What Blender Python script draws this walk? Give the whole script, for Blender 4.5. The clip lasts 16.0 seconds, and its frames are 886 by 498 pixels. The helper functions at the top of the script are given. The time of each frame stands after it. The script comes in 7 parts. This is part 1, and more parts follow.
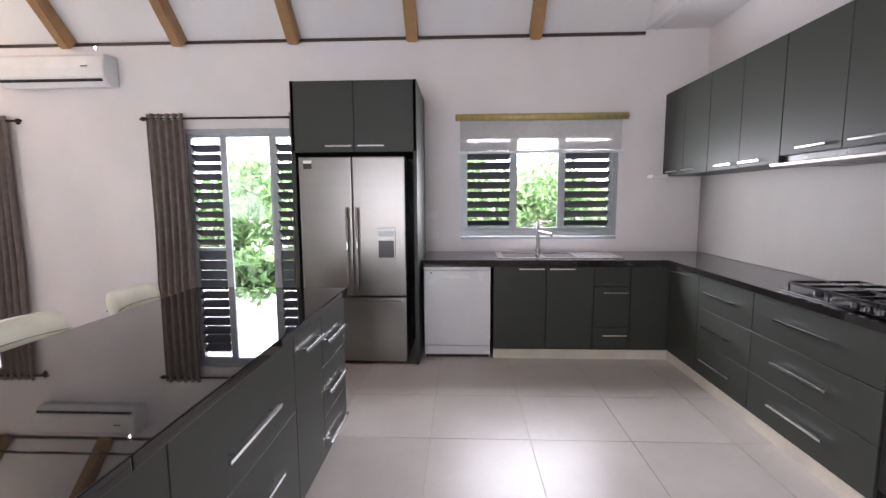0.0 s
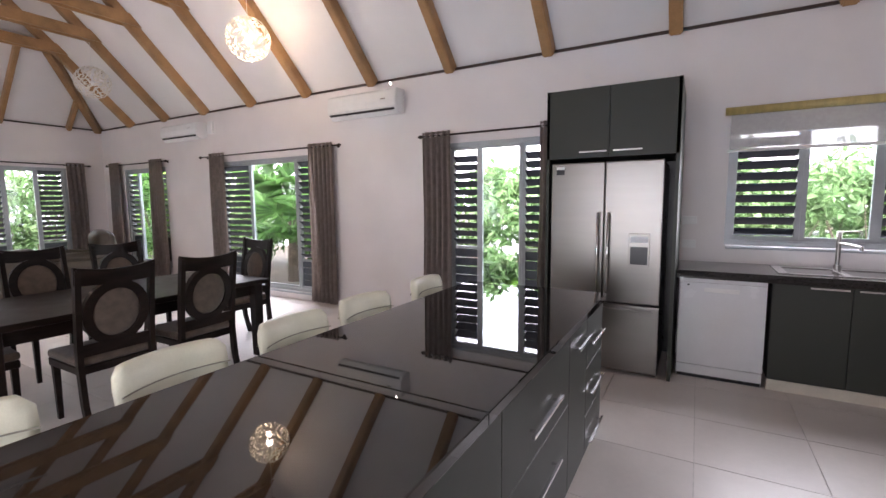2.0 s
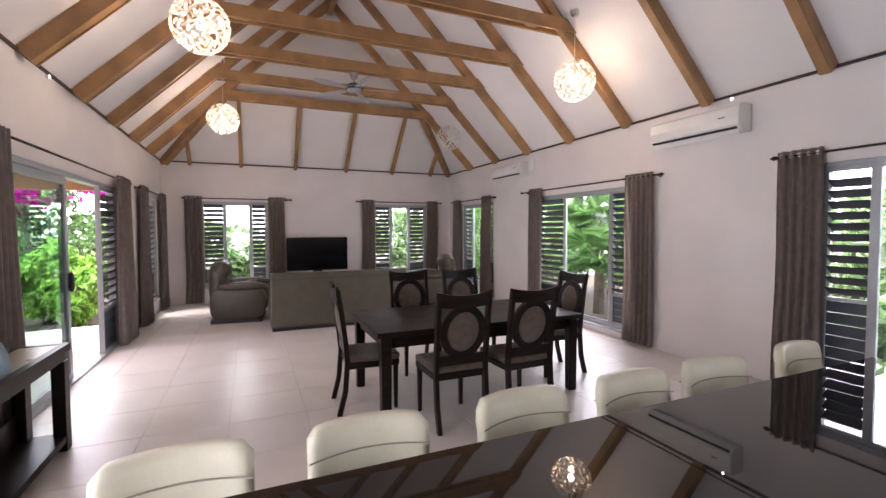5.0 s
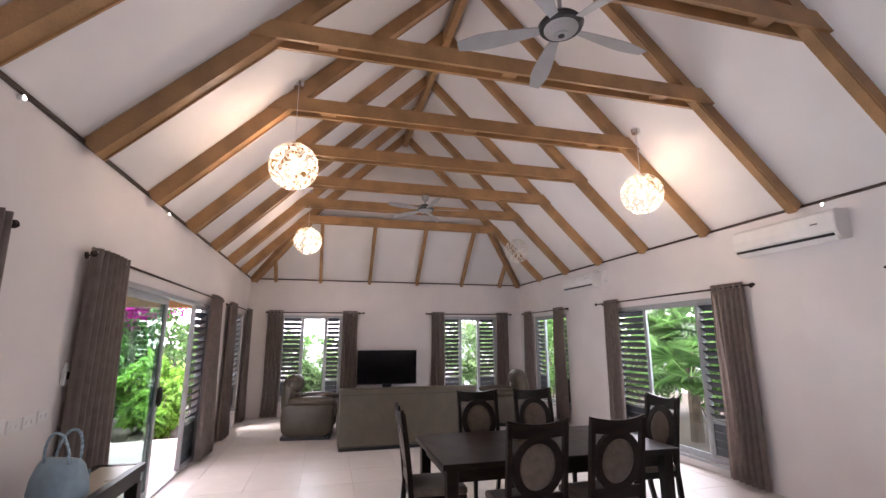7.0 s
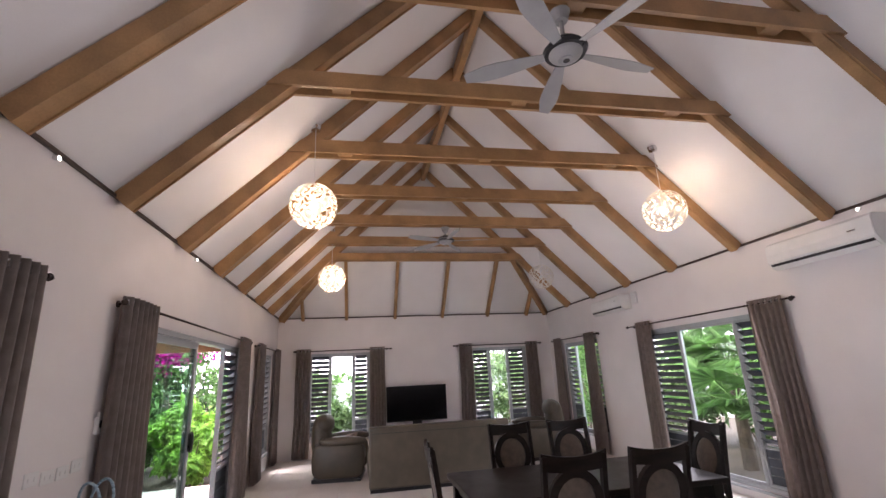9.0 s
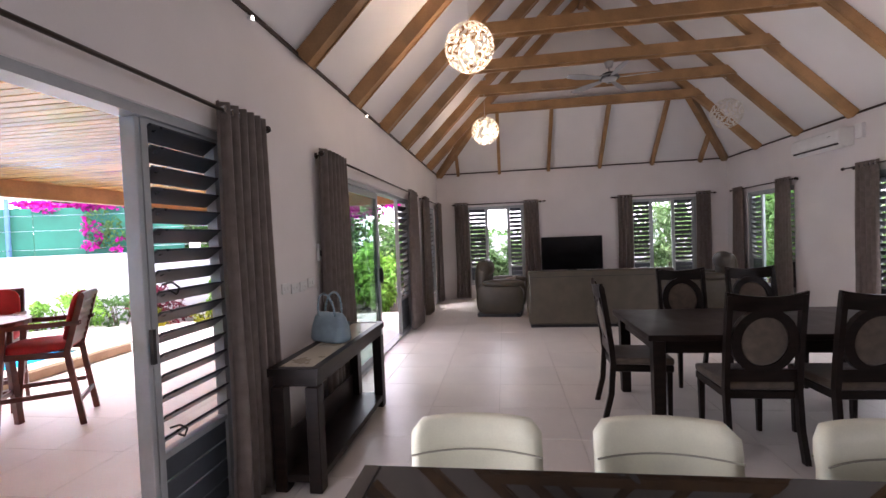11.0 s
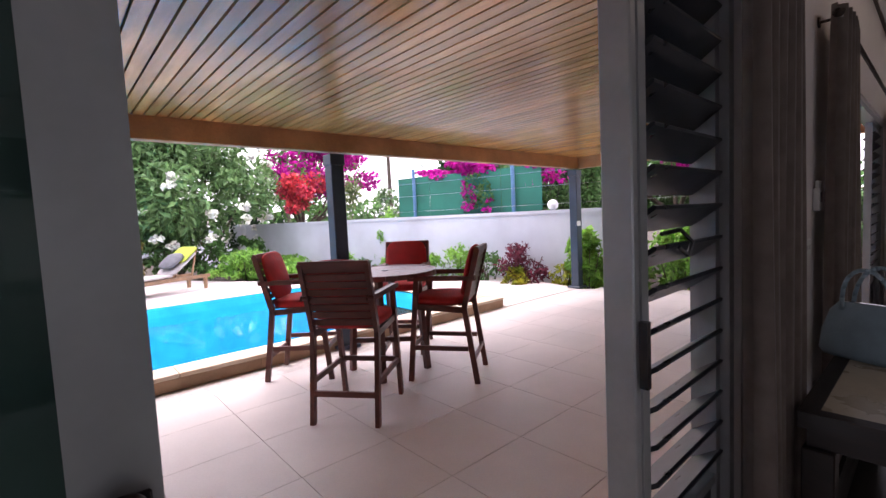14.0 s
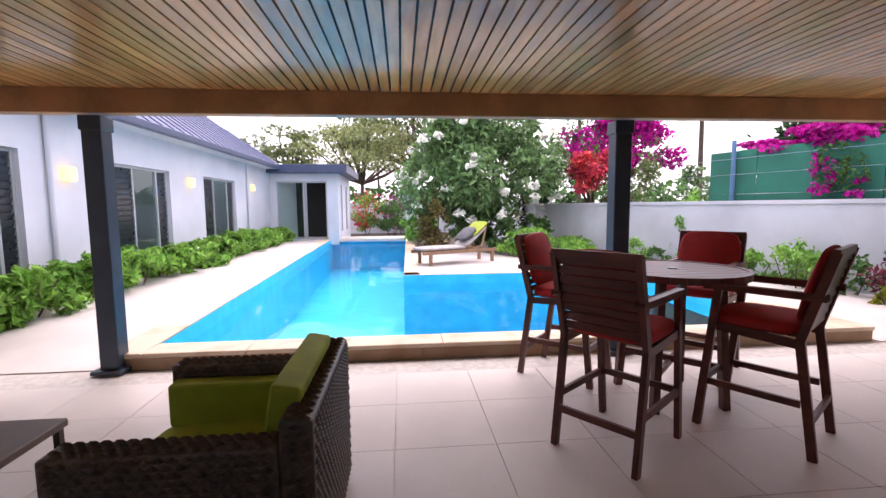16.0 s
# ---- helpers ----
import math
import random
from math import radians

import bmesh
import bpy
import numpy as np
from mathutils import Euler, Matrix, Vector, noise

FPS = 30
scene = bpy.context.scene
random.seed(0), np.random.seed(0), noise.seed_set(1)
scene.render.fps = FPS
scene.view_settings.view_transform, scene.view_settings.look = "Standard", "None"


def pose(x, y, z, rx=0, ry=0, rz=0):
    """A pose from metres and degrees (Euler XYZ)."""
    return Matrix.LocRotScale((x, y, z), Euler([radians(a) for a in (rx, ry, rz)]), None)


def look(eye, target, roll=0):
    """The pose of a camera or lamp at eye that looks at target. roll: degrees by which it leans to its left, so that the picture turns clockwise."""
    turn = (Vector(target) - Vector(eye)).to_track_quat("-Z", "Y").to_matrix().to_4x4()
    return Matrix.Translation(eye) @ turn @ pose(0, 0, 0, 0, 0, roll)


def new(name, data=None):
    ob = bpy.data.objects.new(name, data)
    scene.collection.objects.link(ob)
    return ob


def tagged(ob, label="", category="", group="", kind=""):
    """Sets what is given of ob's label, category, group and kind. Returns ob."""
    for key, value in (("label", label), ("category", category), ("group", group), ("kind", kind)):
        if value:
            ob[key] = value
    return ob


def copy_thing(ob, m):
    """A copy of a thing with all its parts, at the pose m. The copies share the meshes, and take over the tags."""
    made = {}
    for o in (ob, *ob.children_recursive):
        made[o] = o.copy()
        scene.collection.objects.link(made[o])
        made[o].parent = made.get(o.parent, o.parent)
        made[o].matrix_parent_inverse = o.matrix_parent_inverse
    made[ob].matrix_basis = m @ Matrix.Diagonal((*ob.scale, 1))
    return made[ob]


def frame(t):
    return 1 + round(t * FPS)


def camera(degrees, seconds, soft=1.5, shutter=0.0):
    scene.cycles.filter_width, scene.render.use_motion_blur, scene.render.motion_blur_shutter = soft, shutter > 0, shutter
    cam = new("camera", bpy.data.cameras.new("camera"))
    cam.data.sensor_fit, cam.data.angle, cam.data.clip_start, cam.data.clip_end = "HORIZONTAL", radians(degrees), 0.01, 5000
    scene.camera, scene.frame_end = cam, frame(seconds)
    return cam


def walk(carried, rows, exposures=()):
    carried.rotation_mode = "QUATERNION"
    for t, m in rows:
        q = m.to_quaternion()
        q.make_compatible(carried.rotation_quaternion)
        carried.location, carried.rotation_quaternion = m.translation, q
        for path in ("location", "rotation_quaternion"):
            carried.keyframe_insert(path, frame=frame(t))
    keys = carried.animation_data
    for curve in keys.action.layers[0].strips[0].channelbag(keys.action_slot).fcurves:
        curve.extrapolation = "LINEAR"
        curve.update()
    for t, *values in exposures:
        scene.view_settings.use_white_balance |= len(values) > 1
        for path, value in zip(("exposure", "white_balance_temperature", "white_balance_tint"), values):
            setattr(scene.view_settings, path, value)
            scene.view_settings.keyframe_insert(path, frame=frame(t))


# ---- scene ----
cam = camera(89.6, 16.0, soft=1.5)
PATH = [
    (0, (0.418, 0.063, 1.438), (0.333, 2.049, 1.214), -0.3),
    (0.5, (0.355, 0.031, 1.449), (0.054, 1.996, 1.224), -0.5),
    (1, (0.294, -0.018, 1.456), (-0.189, 1.91, 1.235), -0.5),
    (1.5, (0.233, -0.086, 1.47), (-0.522, 1.754, 1.254), -0.7),
    (2, (0.183, -0.134, 1.47), (-0.803, 1.594, 1.259), -0.5),
    (2.5, (0.136, -0.172, 1.485), (-1.015, 1.449, 1.27), -0.1),
    (3, (0.101, -0.208, 1.504), (-1.212, 1.285, 1.288), 0.2),
    (3.5, (0.074, -0.22, 1.503), (-1.422, 1.091, 1.287), 0.3),
    (4, (0.06, -0.257, 1.522), (-1.591, 0.852, 1.308), -0.2),
    (4.2, (0.018, -0.234, 1.53), (-1.685, 0.792, 1.315), -0.2),
    (6.3, (-0.033, -0.187, 1.605), (-1.958, 0.321, 1.796), -0.3),
    (6.5, (-0.033, -0.186, 1.609), (-1.952, 0.314, 1.866), -0.1),
    (7, (-0.037, -0.159, 1.646), (-1.937, 0.327, 2.043), -0.2),
    (7.5, (-0.04, -0.144, 1.693), (-1.909, 0.349, 2.206), -3.5),
    (8, (-0.032, -0.131, 1.705), (-1.862, 0.384, 2.326), -3.5),
    (8.2, (-0.033, -0.122, 1.697), (-1.85, 0.399, 2.351), -3.5),
    (10.3, (-0.075, -0.117, 1.546), (-2.07, -0.249, 1.613), -1.8),
    (10.5, (-0.077, -0.153, 1.538), (-2.067, -0.354, 1.546), -1.8),
    (11, (-0.079, -0.29, 1.511), (-2.059, -0.566, 1.457), -2.3),
    (11.5, (-0.081, -0.481, 1.482), (-2.054, -0.795, 1.396), -2.3),
    (12, (-0.177, -0.669, 1.435), (-2.083, -1.26, 1.313), -2.4),
    (12.5, (-0.352, -0.879, 1.443), (-2.162, -1.717, 1.301), -3.3),
    (13, (-0.51, -1.075, 1.427), (-2.206, -2.123, 1.273), -3.1),
    (13.5, (-0.69, -1.336, 1.453), (-2.262, -2.561, 1.284), -3.2),
    (14, (-0.885, -1.445, 1.405), (-2.209, -2.938, 1.262), -2.7),
    (14.5, (-1.103, -1.545, 1.373), (-1.933, -3.359, 1.234), -1.8),
    (15, (-1.194, -1.679, 1.39), (-1.749, -3.594, 1.231), -1.6),
    (15.5, (-1.254, -1.833, 1.398), (-1.743, -3.765, 1.228), -1.0),
    (16, (-1.309, -1.936, 1.386), (-1.493, -3.918, 1.195), -0.5),
]
EXPOSURES = [(0, 4.15, 6300, 22), (2, 3.85, 6350, 24), (4, 3.78, 6450, 26), (8, 3.73, 6450, 27), (10.5, 3.28, 6350, 27), (11.5, 3.25, 6300, 27), (12, 2.95, 6250, 28), (12.7, 2.5, 6200, 28), (13.5, 2.1, 6150, 28), (14, 1.95, 6300, 28), (14.5, 1.72, 6400, 30), (15, 1.55, 6450, 28), (16, 1.5, 6450, 27)]
walk(cam, [(t, look(eye, target, roll)) for t, eye, target, roll in PATH], EXPOSURES)
SKY_STRENGTH, SKY_CLOUD, SUN_STRENGTH, LAMP_POWER, DAY = 0.14, 7.0, 0.6, 1.35, 1.0

# ---- world, sun, lamps ----
world = bpy.data.worlds.new("world")
scene.world = world
world.use_nodes = True
_wn = world.node_tree
_bg = _wn.nodes["Background"]
_sky = _wn.nodes.new("ShaderNodeTexSky")
_sky.sky_type, _sky.sun_disc = "NISHITA", False
_sky.sun_elevation, _sky.sun_rotation = radians(58), radians(200)
_sky.air_density, _sky.dust_density, _sky.ozone_density = 1.0, 6.0, 1.0
_mix = _wn.nodes.new("ShaderNodeMixRGB")
_mix.inputs["Fac"].default_value = 0.7
_mix.inputs["Color2"].default_value = (SKY_CLOUD, SKY_CLOUD, SKY_CLOUD * 1.04, 1)
_wn.links.new(_sky.outputs[0], _mix.inputs["Color1"])
_wn.links.new(_mix.outputs[0], _bg.inputs[0])
_bg.inputs[1].default_value = SKY_STRENGTH
sun = new("sun", bpy.data.lights.new("sun", "SUN"))
sun.data.energy, sun.data.angle, sun.data.color = SUN_STRENGTH, radians(18), (1, 0.96, 0.9)
sun.matrix_world = look((6, -14, 30), (0, 0, 0))


def opening_light(name, m, w, h, power):
    d = bpy.data.lights.new(name, "AREA")
    d.shape, d.size, d.size_y, d.energy, d.color = "RECTANGLE", w, h, power, (0.95, 0.98, 1.0)
    ob = new(name, d)
    ob.matrix_world = m
    return ob


def bulb(name, x, y, z, power, colour=(1.0, 0.62, 0.3), radius=0.035):
    d = bpy.data.lights.new(name, "POINT")
    d.energy, d.color, d.shadow_soft_size = power, colour, radius
    ob = new(name, d)
    ob.location = (x, y, z)
    return ob


# daylight that the sky sends in through the glazed openings
opening_light("daylight_south_door", look((-0.75, -1.80, 1.15), (-0.75, 0, 1.1)), 2.1, 2.0, DAY * 5.6)
opening_light("daylight_south_door_west", look((-5.8, -1.80, 1.15), (-5.8, 0, 1.0)), 2.4, 2.0, DAY * 3.2)
opening_light("daylight_north_window", look((-5.55, 4.55, 1.2), (-5.55, 0, 1.0)), 2.0, 1.9, DAY * 3.4)

opening_light("daylight_kitchen_window", look((1.14, 4.58, 1.5), (1.14, 0, 0.9)), 1.4, 0.7, DAY * 3.4)


# ---- materials ----
def mat(name, colour, rough=0.5, metal=0.0, vary=0.12, scale=6.0, bump=0.0, bump_scale=60.0, spec=0.5, coat=0.0, rvary=0.1,
        stretch=(1, 1, 1), second=None, obrand=0.0, sheen=0.0, trans=0.0, ramp=(0.35, 0.65), world_grain=False):
    """A surface with variation at two scales: broad tone, fine grain; bump from the grain."""
    m = bpy.data.materials.new(name)
    m.use_nodes = True
    nt = m.node_tree
    b = nt.nodes["Principled BSDF"]
    b.inputs["Roughness"].default_value, b.inputs["Metallic"].default_value = rough, metal
    b.inputs["Specular IOR Level"].default_value = spec
    b.inputs["Coat Weight"].default_value = coat
    b.inputs["Sheen Weight"].default_value = sheen
    b.inputs["Transmission Weight"].default_value = trans
    co = nt.nodes.new("ShaderNodeTexCoord")
    mp = nt.nodes.new("ShaderNodeMapping")
    mp.inputs["Scale"].default_value = stretch
    where = nt.nodes.new("ShaderNodeNewGeometry").outputs["Position"] if world_grain else co.outputs["Object"]
    nt.links.new(where, mp.inputs["Vector"])
    n1 = nt.nodes.new("ShaderNodeTexNoise")
    n1.inputs["Scale"].default_value, n1.inputs["Detail"].default_value = scale, 5
    n2 = nt.nodes.new("ShaderNodeTexNoise")
    n2.inputs["Scale"].default_value, n2.inputs["Detail"].default_value = bump_scale, 3
    nt.links.new(mp.outputs[0], n1.inputs["Vector"])
    nt.links.new(mp.outputs[0], n2.inputs["Vector"])
    rp = nt.nodes.new("ShaderNodeValToRGB")
    c = colour
    d = second or tuple(max(0.0, v * (1 - 2.2 * vary)) for v in c)
    rp.color_ramp.elements[0].position, rp.color_ramp.elements[1].position = ramp
    rp.color_ramp.elements[0].color = (*d, 1)
    rp.color_ramp.elements[1].color = (*c, 1)
    nt.links.new(n1.outputs["Fac"], rp.inputs["Fac"])
    fine = nt.nodes.new("ShaderNodeMixRGB")
    fine.blend_type = "MULTIPLY"
    fine.inputs["Fac"].default_value = min(1.0, vary * 2.0)
    nt.links.new(rp.outputs[0], fine.inputs["Color1"])
    nt.links.new(n2.outputs["Fac"], fine.inputs["Color2"])
    gain = nt.nodes.new("ShaderNodeMixRGB")
    gain.blend_type = "MULTIPLY"
    gain.inputs["Fac"].default_value = 1.0
    k = 1.0 + min(1.0, vary * 2.0) * 0.5
    gain.inputs["Color2"].default_value = (k, k, k, 1)
    nt.links.new(fine.outputs[0], gain.inputs["Color1"])
    last = gain.outputs[0]
    if obrand:
        oi = nt.nodes.new("ShaderNodeObjectInfo")
        mr = nt.nodes.new("ShaderNodeMapRange")
        mr.inputs["To Min"].default_value, mr.inputs["To Max"].default_value = 1 - obrand, 1 + obrand
        nt.links.new(oi.outputs["Random"], mr.inputs["Value"])
        hs = nt.nodes.new("ShaderNodeHueSaturation")
        nt.links.new(mr.outputs[0], hs.inputs["Value"])
        nt.links.new(last, hs.inputs["Color"])
        last = hs.outputs[0]
    nt.links.new(last, b.inputs["Base Color"])
    if rvary:
        rr = nt.nodes.new("ShaderNodeMapRange")
        rr.inputs["To Min"].default_value, rr.inputs["To Max"].default_value = max(0.0, rough - rvary), min(1.0, rough + rvary)
        nt.links.new(n1.outputs["Fac"], rr.inputs["Value"])
        nt.links.new(rr.outputs[0], b.inputs["Roughness"])
    if bump:
        bp = nt.nodes.new("ShaderNodeBump")
        bp.inputs["Strength"].default_value, bp.inputs["Distance"].default_value = bump, 0.01
        nt.links.new(n2.outputs["Fac"], bp.inputs["Height"])
        nt.links.new(bp.outputs[0], b.inputs["Normal"])
    return m


def glow(name, colour, strength):
    m = bpy.data.materials.new(name)
    m.use_nodes = True
    b = m.node_tree.nodes["Principled BSDF"]
    b.inputs["Base Color"].default_value = (*colour, 1)
    b.inputs["Emission Color"].default_value = (*colour, 1)
    b.inputs["Emission Strength"].default_value = strength
    return m


def glass(name, tint=(0.93, 0.97, 0.95), rough=0.0, most=0.9):
    m = bpy.data.materials.new(name)
    m.use_nodes = True
    nt = m.node_tree
    nt.nodes.remove(nt.nodes["Principled BSDF"])
    out = nt.nodes["Material Output"]
    t = nt.nodes.new("ShaderNodeBsdfTransparent")
    t.inputs[0].default_value = (*tint, 1)
    g = nt.nodes.new("ShaderNodeBsdfGlossy")
    g.inputs["Roughness"].default_value = rough
    lw = nt.nodes.new("ShaderNodeLayerWeight")
    pw = nt.nodes.new("ShaderNodeMath")
    pw.operation = "POWER"
    pw.inputs[1].default_value = 5.0
    nt.links.new(lw.outputs["Facing"], pw.inputs[0])
    f = nt.nodes.new("ShaderNodeMapRange")
    f.inputs["To Min"].default_value, f.inputs["To Max"].default_value = 0.04, most
    nt.links.new(pw.outputs[0], f.inputs["Value"])
    mx = nt.nodes.new("ShaderNodeMixShader")
    nt.links.new(f.outputs[0], mx.inputs[0])
    nt.links.new(t.outputs[0], mx.inputs[1])
    nt.links.new(g.outputs[0], mx.inputs[2])
    nt.links.new(mx.outputs[0], out.inputs["Surface"])
    return m


def leafy(name, colour, second):
    m = mat(name, colour, 0.5, 0, 0.1, 3.0, second=second, spec=0.3, rvary=0)
    nt = m.node_tree
    b = nt.nodes["Principled BSDF"]
    geo = nt.nodes.new("ShaderNodeNewGeometry")
    hs = nt.nodes.new("ShaderNodeHueSaturation")
    mr = nt.nodes.new("ShaderNodeMapRange")
    mr.inputs["To Min"].default_value, mr.inputs["To Max"].default_value = 0.55, 1.5
    nt.links.new(geo.outputs["Random Per Island"], mr.inputs["Value"])
    nt.links.new(mr.outputs[0], hs.inputs["Value"])
    src = b.inputs["Base Color"].links[0].from_socket
    nt.links.new(src, hs.inputs["Color"])
    nt.links.new(hs.outputs[0], b.inputs["Base Color"])
    b.inputs["Subsurface Weight"].default_value = 0.0
    tl = nt.nodes.new("ShaderNodeBsdfTranslucent")
    nt.links.new(hs.outputs[0], tl.inputs[0])
    mx = nt.nodes.new("ShaderNodeMixShader")
    mx.inputs[0].default_value = 0.35
    out = nt.nodes["Material Output"]
    nt.links.new(b.outputs[0], mx.inputs[1])
    nt.links.new(tl.outputs[0], mx.inputs[2])
    nt.links.new(mx.outputs[0], out.inputs["Surface"])
    return m


M_WALL = mat("wall_paint", (0.80, 0.76, 0.75), 0.55, vary=0.03, scale=1.5, bump=0.05, bump_scale=180)
M_CEIL = mat("ceiling_paint", (0.82, 0.80, 0.79), 0.6, vary=0.03, scale=1.2, bump=0.04, bump_scale=120)
M_RAFTER = mat("rafter_timber", (0.44, 0.25, 0.11), 0.45, vary=0.16, scale=3, stretch=(1, 1, 1), bump=0.15, bump_scale=70, obrand=0.1)
M_CORNICE = mat("dark_cornice", (0.05, 0.03, 0.022), 0.45, vary=0.1)
M_TILE = mat("floor_tile", (0.64, 0.59, 0.55), 0.34, vary=0.04, scale=2.5, bump=0.006, bump_scale=30, rvary=0.015, obrand=0.025, world_grain=True)
M_GROUT = mat("grout", (0.60, 0.56, 0.52), 0.8, vary=0.1, scale=20)
M_PATIO = mat("patio_tile", (0.66, 0.60, 0.56), 0.5, vary=0.07, scale=1.1, bump=0.05, bump_scale=90, obrand=0.03, world_grain=True)
M_ALU = mat("window_frame_paint", (0.42, 0.45, 0.47), 0.35, 0.2, vary=0.05, scale=9)
M_SLAT = mat("louvre_slat", (0.028, 0.034, 0.045), 0.3, vary=0.12, scale=8, obrand=0.12)
M_PANEL = mat("louvre_panel", (0.07, 0.085, 0.105), 0.4, vary=0.12, scale=8)
M_GLASS = glass("clear_glass")
M_GASKET = mat("green_grey_inner_stile", (0.10, 0.125, 0.12), 0.4, vary=0.1, scale=6)
M_TEAL = glass("tinted_glass", (0.72, 0.86, 0.83))
M_CURTAIN = mat("curtain_cloth", (0.35, 0.29, 0.26), 0.85, vary=0.1, scale=14, bump=0.25, bump_scale=420, sheen=0.2)
M_ROD = mat("curtain_rod_metal", (0.05, 0.035, 0.03), 0.35, 0.6, vary=0.1)
M_CAB = mat("cabinet_laminate", (0.046, 0.051, 0.043), 0.45, spec=0.28, rvary=0.02, vary=0.02, scale=2, stretch=(1, 1, 1), bump=0.02, bump_scale=90, obrand=0.04)
M_CABEDGE = mat("cabinet_shadow_gap", (0.02, 0.02, 0.018), 0.6, vary=0.1)
M_STONE = mat("black_granite", (0.013, 0.012, 0.012), 0.02, vary=0.3, scale=90, second=(0.022, 0.020, 0.018), rvary=0.008, spec=0.6)
M_STEEL = mat("brushed_steel", (0.24, 0.225, 0.21), 0.32, 1.0, vary=0.02, scale=2, stretch=(1, 1, 12), bump=0.0, bump_scale=60, rvary=0.03)
M_CHROME = mat("chrome", (0.75, 0.75, 0.76), 0.14, 1.0, vary=0.04)
M_WHITE = mat("white_enamel", (0.74, 0.75, 0.77), 0.25, vary=0.03, scale=3)
M_PLASTIC = mat("white_plastic", (0.80, 0.80, 0.79), 0.35, vary=0.03, scale=5)
M_BLACK = mat("black_plastic", (0.012, 0.012, 0.013), 0.3, vary=0.15)
M_SCREEN = mat("tv_screen", (0.004, 0.004, 0.005), 0.12, vary=0.05)
M_KICK = mat("kick_board", (0.70, 0.65, 0.55), 0.35, vary=0.06, scale=5)
M_DARKWOOD = mat("espresso_wood", (0.014, 0.008, 0.006), 0.34, spec=0.22, vary=0.25, scale=6, stretch=(1, 1, 5), bump=0.05, bump_scale=60, obrand=0.1)
M_FABRIC = mat("brown_upholstery", (0.11, 0.08, 0.058), 0.85, vary=0.16, scale=18, bump=0.2, bump_scale=260, sheen=0.2)
M_CREAM = mat("cream_leather", (0.76, 0.74, 0.58), 0.4, vary=0.06, scale=7, bump=0.08, bump_scale=170)
M_SOFA = mat("taupe_leather", (0.076, 0.062, 0.042), 0.45, vary=0.12, scale=5, bump=0.12, bump_scale=130)
M_BLUELEATHER = mat("blue_leather", (0.30, 0.42, 0.50), 0.45, vary=0.1, scale=10, bump=0.12, bump_scale=220)
M_BEAM = mat("beam_timber", (0.50, 0.25, 0.11), 0.4, vary=0.15, scale=3, bump=0.1, bump_scale=60)
M_SOFFIT = mat("soffit_board", (0.64, 0.33, 0.11), 0.22, vary=0.14, scale=2.2, stretch=(6, 0.8, 1), bump=0.05, bump_scale=60, obrand=0.16, coat=0.2)
_nt = M_SOFFIT.node_tree
_bs = _nt.nodes["Principled BSDF"]
_src = _bs.inputs["Base Color"].links[0].from_socket
_hs, _ge, _mr = _nt.nodes.new("ShaderNodeHueSaturation"), _nt.nodes.new("ShaderNodeNewGeometry"), _nt.nodes.new("ShaderNodeMapRange")
_mr.inputs["To Min"].default_value, _mr.inputs["To Max"].default_value = 0.75, 1.2
_nt.links.new(_ge.outputs["Random Per Island"], _mr.inputs["Value"])
_nt.links.new(_mr.outputs[0], _hs.inputs["Value"])
_nt.links.new(_src, _hs.inputs["Color"])
_nt.links.new(_hs.outputs[0], _bs.inputs["Base Color"])
M_POST = mat("blue_grey_post", (0.035, 0.055, 0.085), 0.4, vary=0.12, scale=5)
M_COPING = mat("sandstone_coping", (0.68, 0.56, 0.42), 0.6, vary=0.12, scale=3.5, second=(0.52, 0.36, 0.22), bump=0.12, bump_scale=80, ramp=(0.25, 0.55), obrand=0.1)
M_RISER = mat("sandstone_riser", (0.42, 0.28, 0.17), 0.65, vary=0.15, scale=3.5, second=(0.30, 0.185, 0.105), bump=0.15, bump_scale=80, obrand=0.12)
M_POOL = mat("pool_lining", (0.014, 0.62, 0.88), 0.35, vary=0.08, scale=4)
M_RENDER = mat("house_render", (0.66, 0.68, 0.74), 0.75, vary=0.05, scale=1.2, bump=0.1, bump_scale=90)
M_FENCE = mat("fence_render", (0.62, 0.64, 0.68), 0.8, vary=0.08, scale=1.0, bump=0.12, bump_scale=70)
M_ROOF = mat("blue_metal_roof", (0.075, 0.10, 0.21), 0.4, 0.1, vary=0.08, scale=2)
M_FASCIA = mat("blue_fascia", (0.05, 0.07, 0.14), 0.4, vary=0.08, scale=3)
M_REDCLOTH = mat("red_canvas", (0.46, 0.018, 0.018), 0.8, vary=0.12, scale=9, bump=0.15, bump_scale=260)
M_JARRAH = mat("red_brown_hardwood", (0.15, 0.042, 0.028), 0.4, vary=0.2, scale=5, stretch=(1, 1, 3), bump=0.08, bump_scale=70, obrand=0.15)
M_WICKER = mat("brown_wicker", (0.115, 0.078, 0.060), 0.42, vary=0.25, scale=30, bump=0.1, bump_scale=160)
M_LIME = mat("lime_cushion", (0.34, 0.42, 0.03), 0.8, vary=0.1, scale=8, bump=0.12, bump_scale=240)
M_GREYCUSH = mat("grey_cushion", (0.14, 0.14, 0.15), 0.85, vary=0.12, scale=9, bump=0.15, bump_scale=220)
M_LOUNGEPAD = mat("pale_grey_pad", (0.42, 0.39, 0.37), 0.85, vary=0.1, scale=9, bump=0.12, bump_scale=220)
M_TEAK = mat("teak", (0.34, 0.20, 0.11), 0.5, vary=0.15, scale=6, bump=0.08, bump_scale=60)
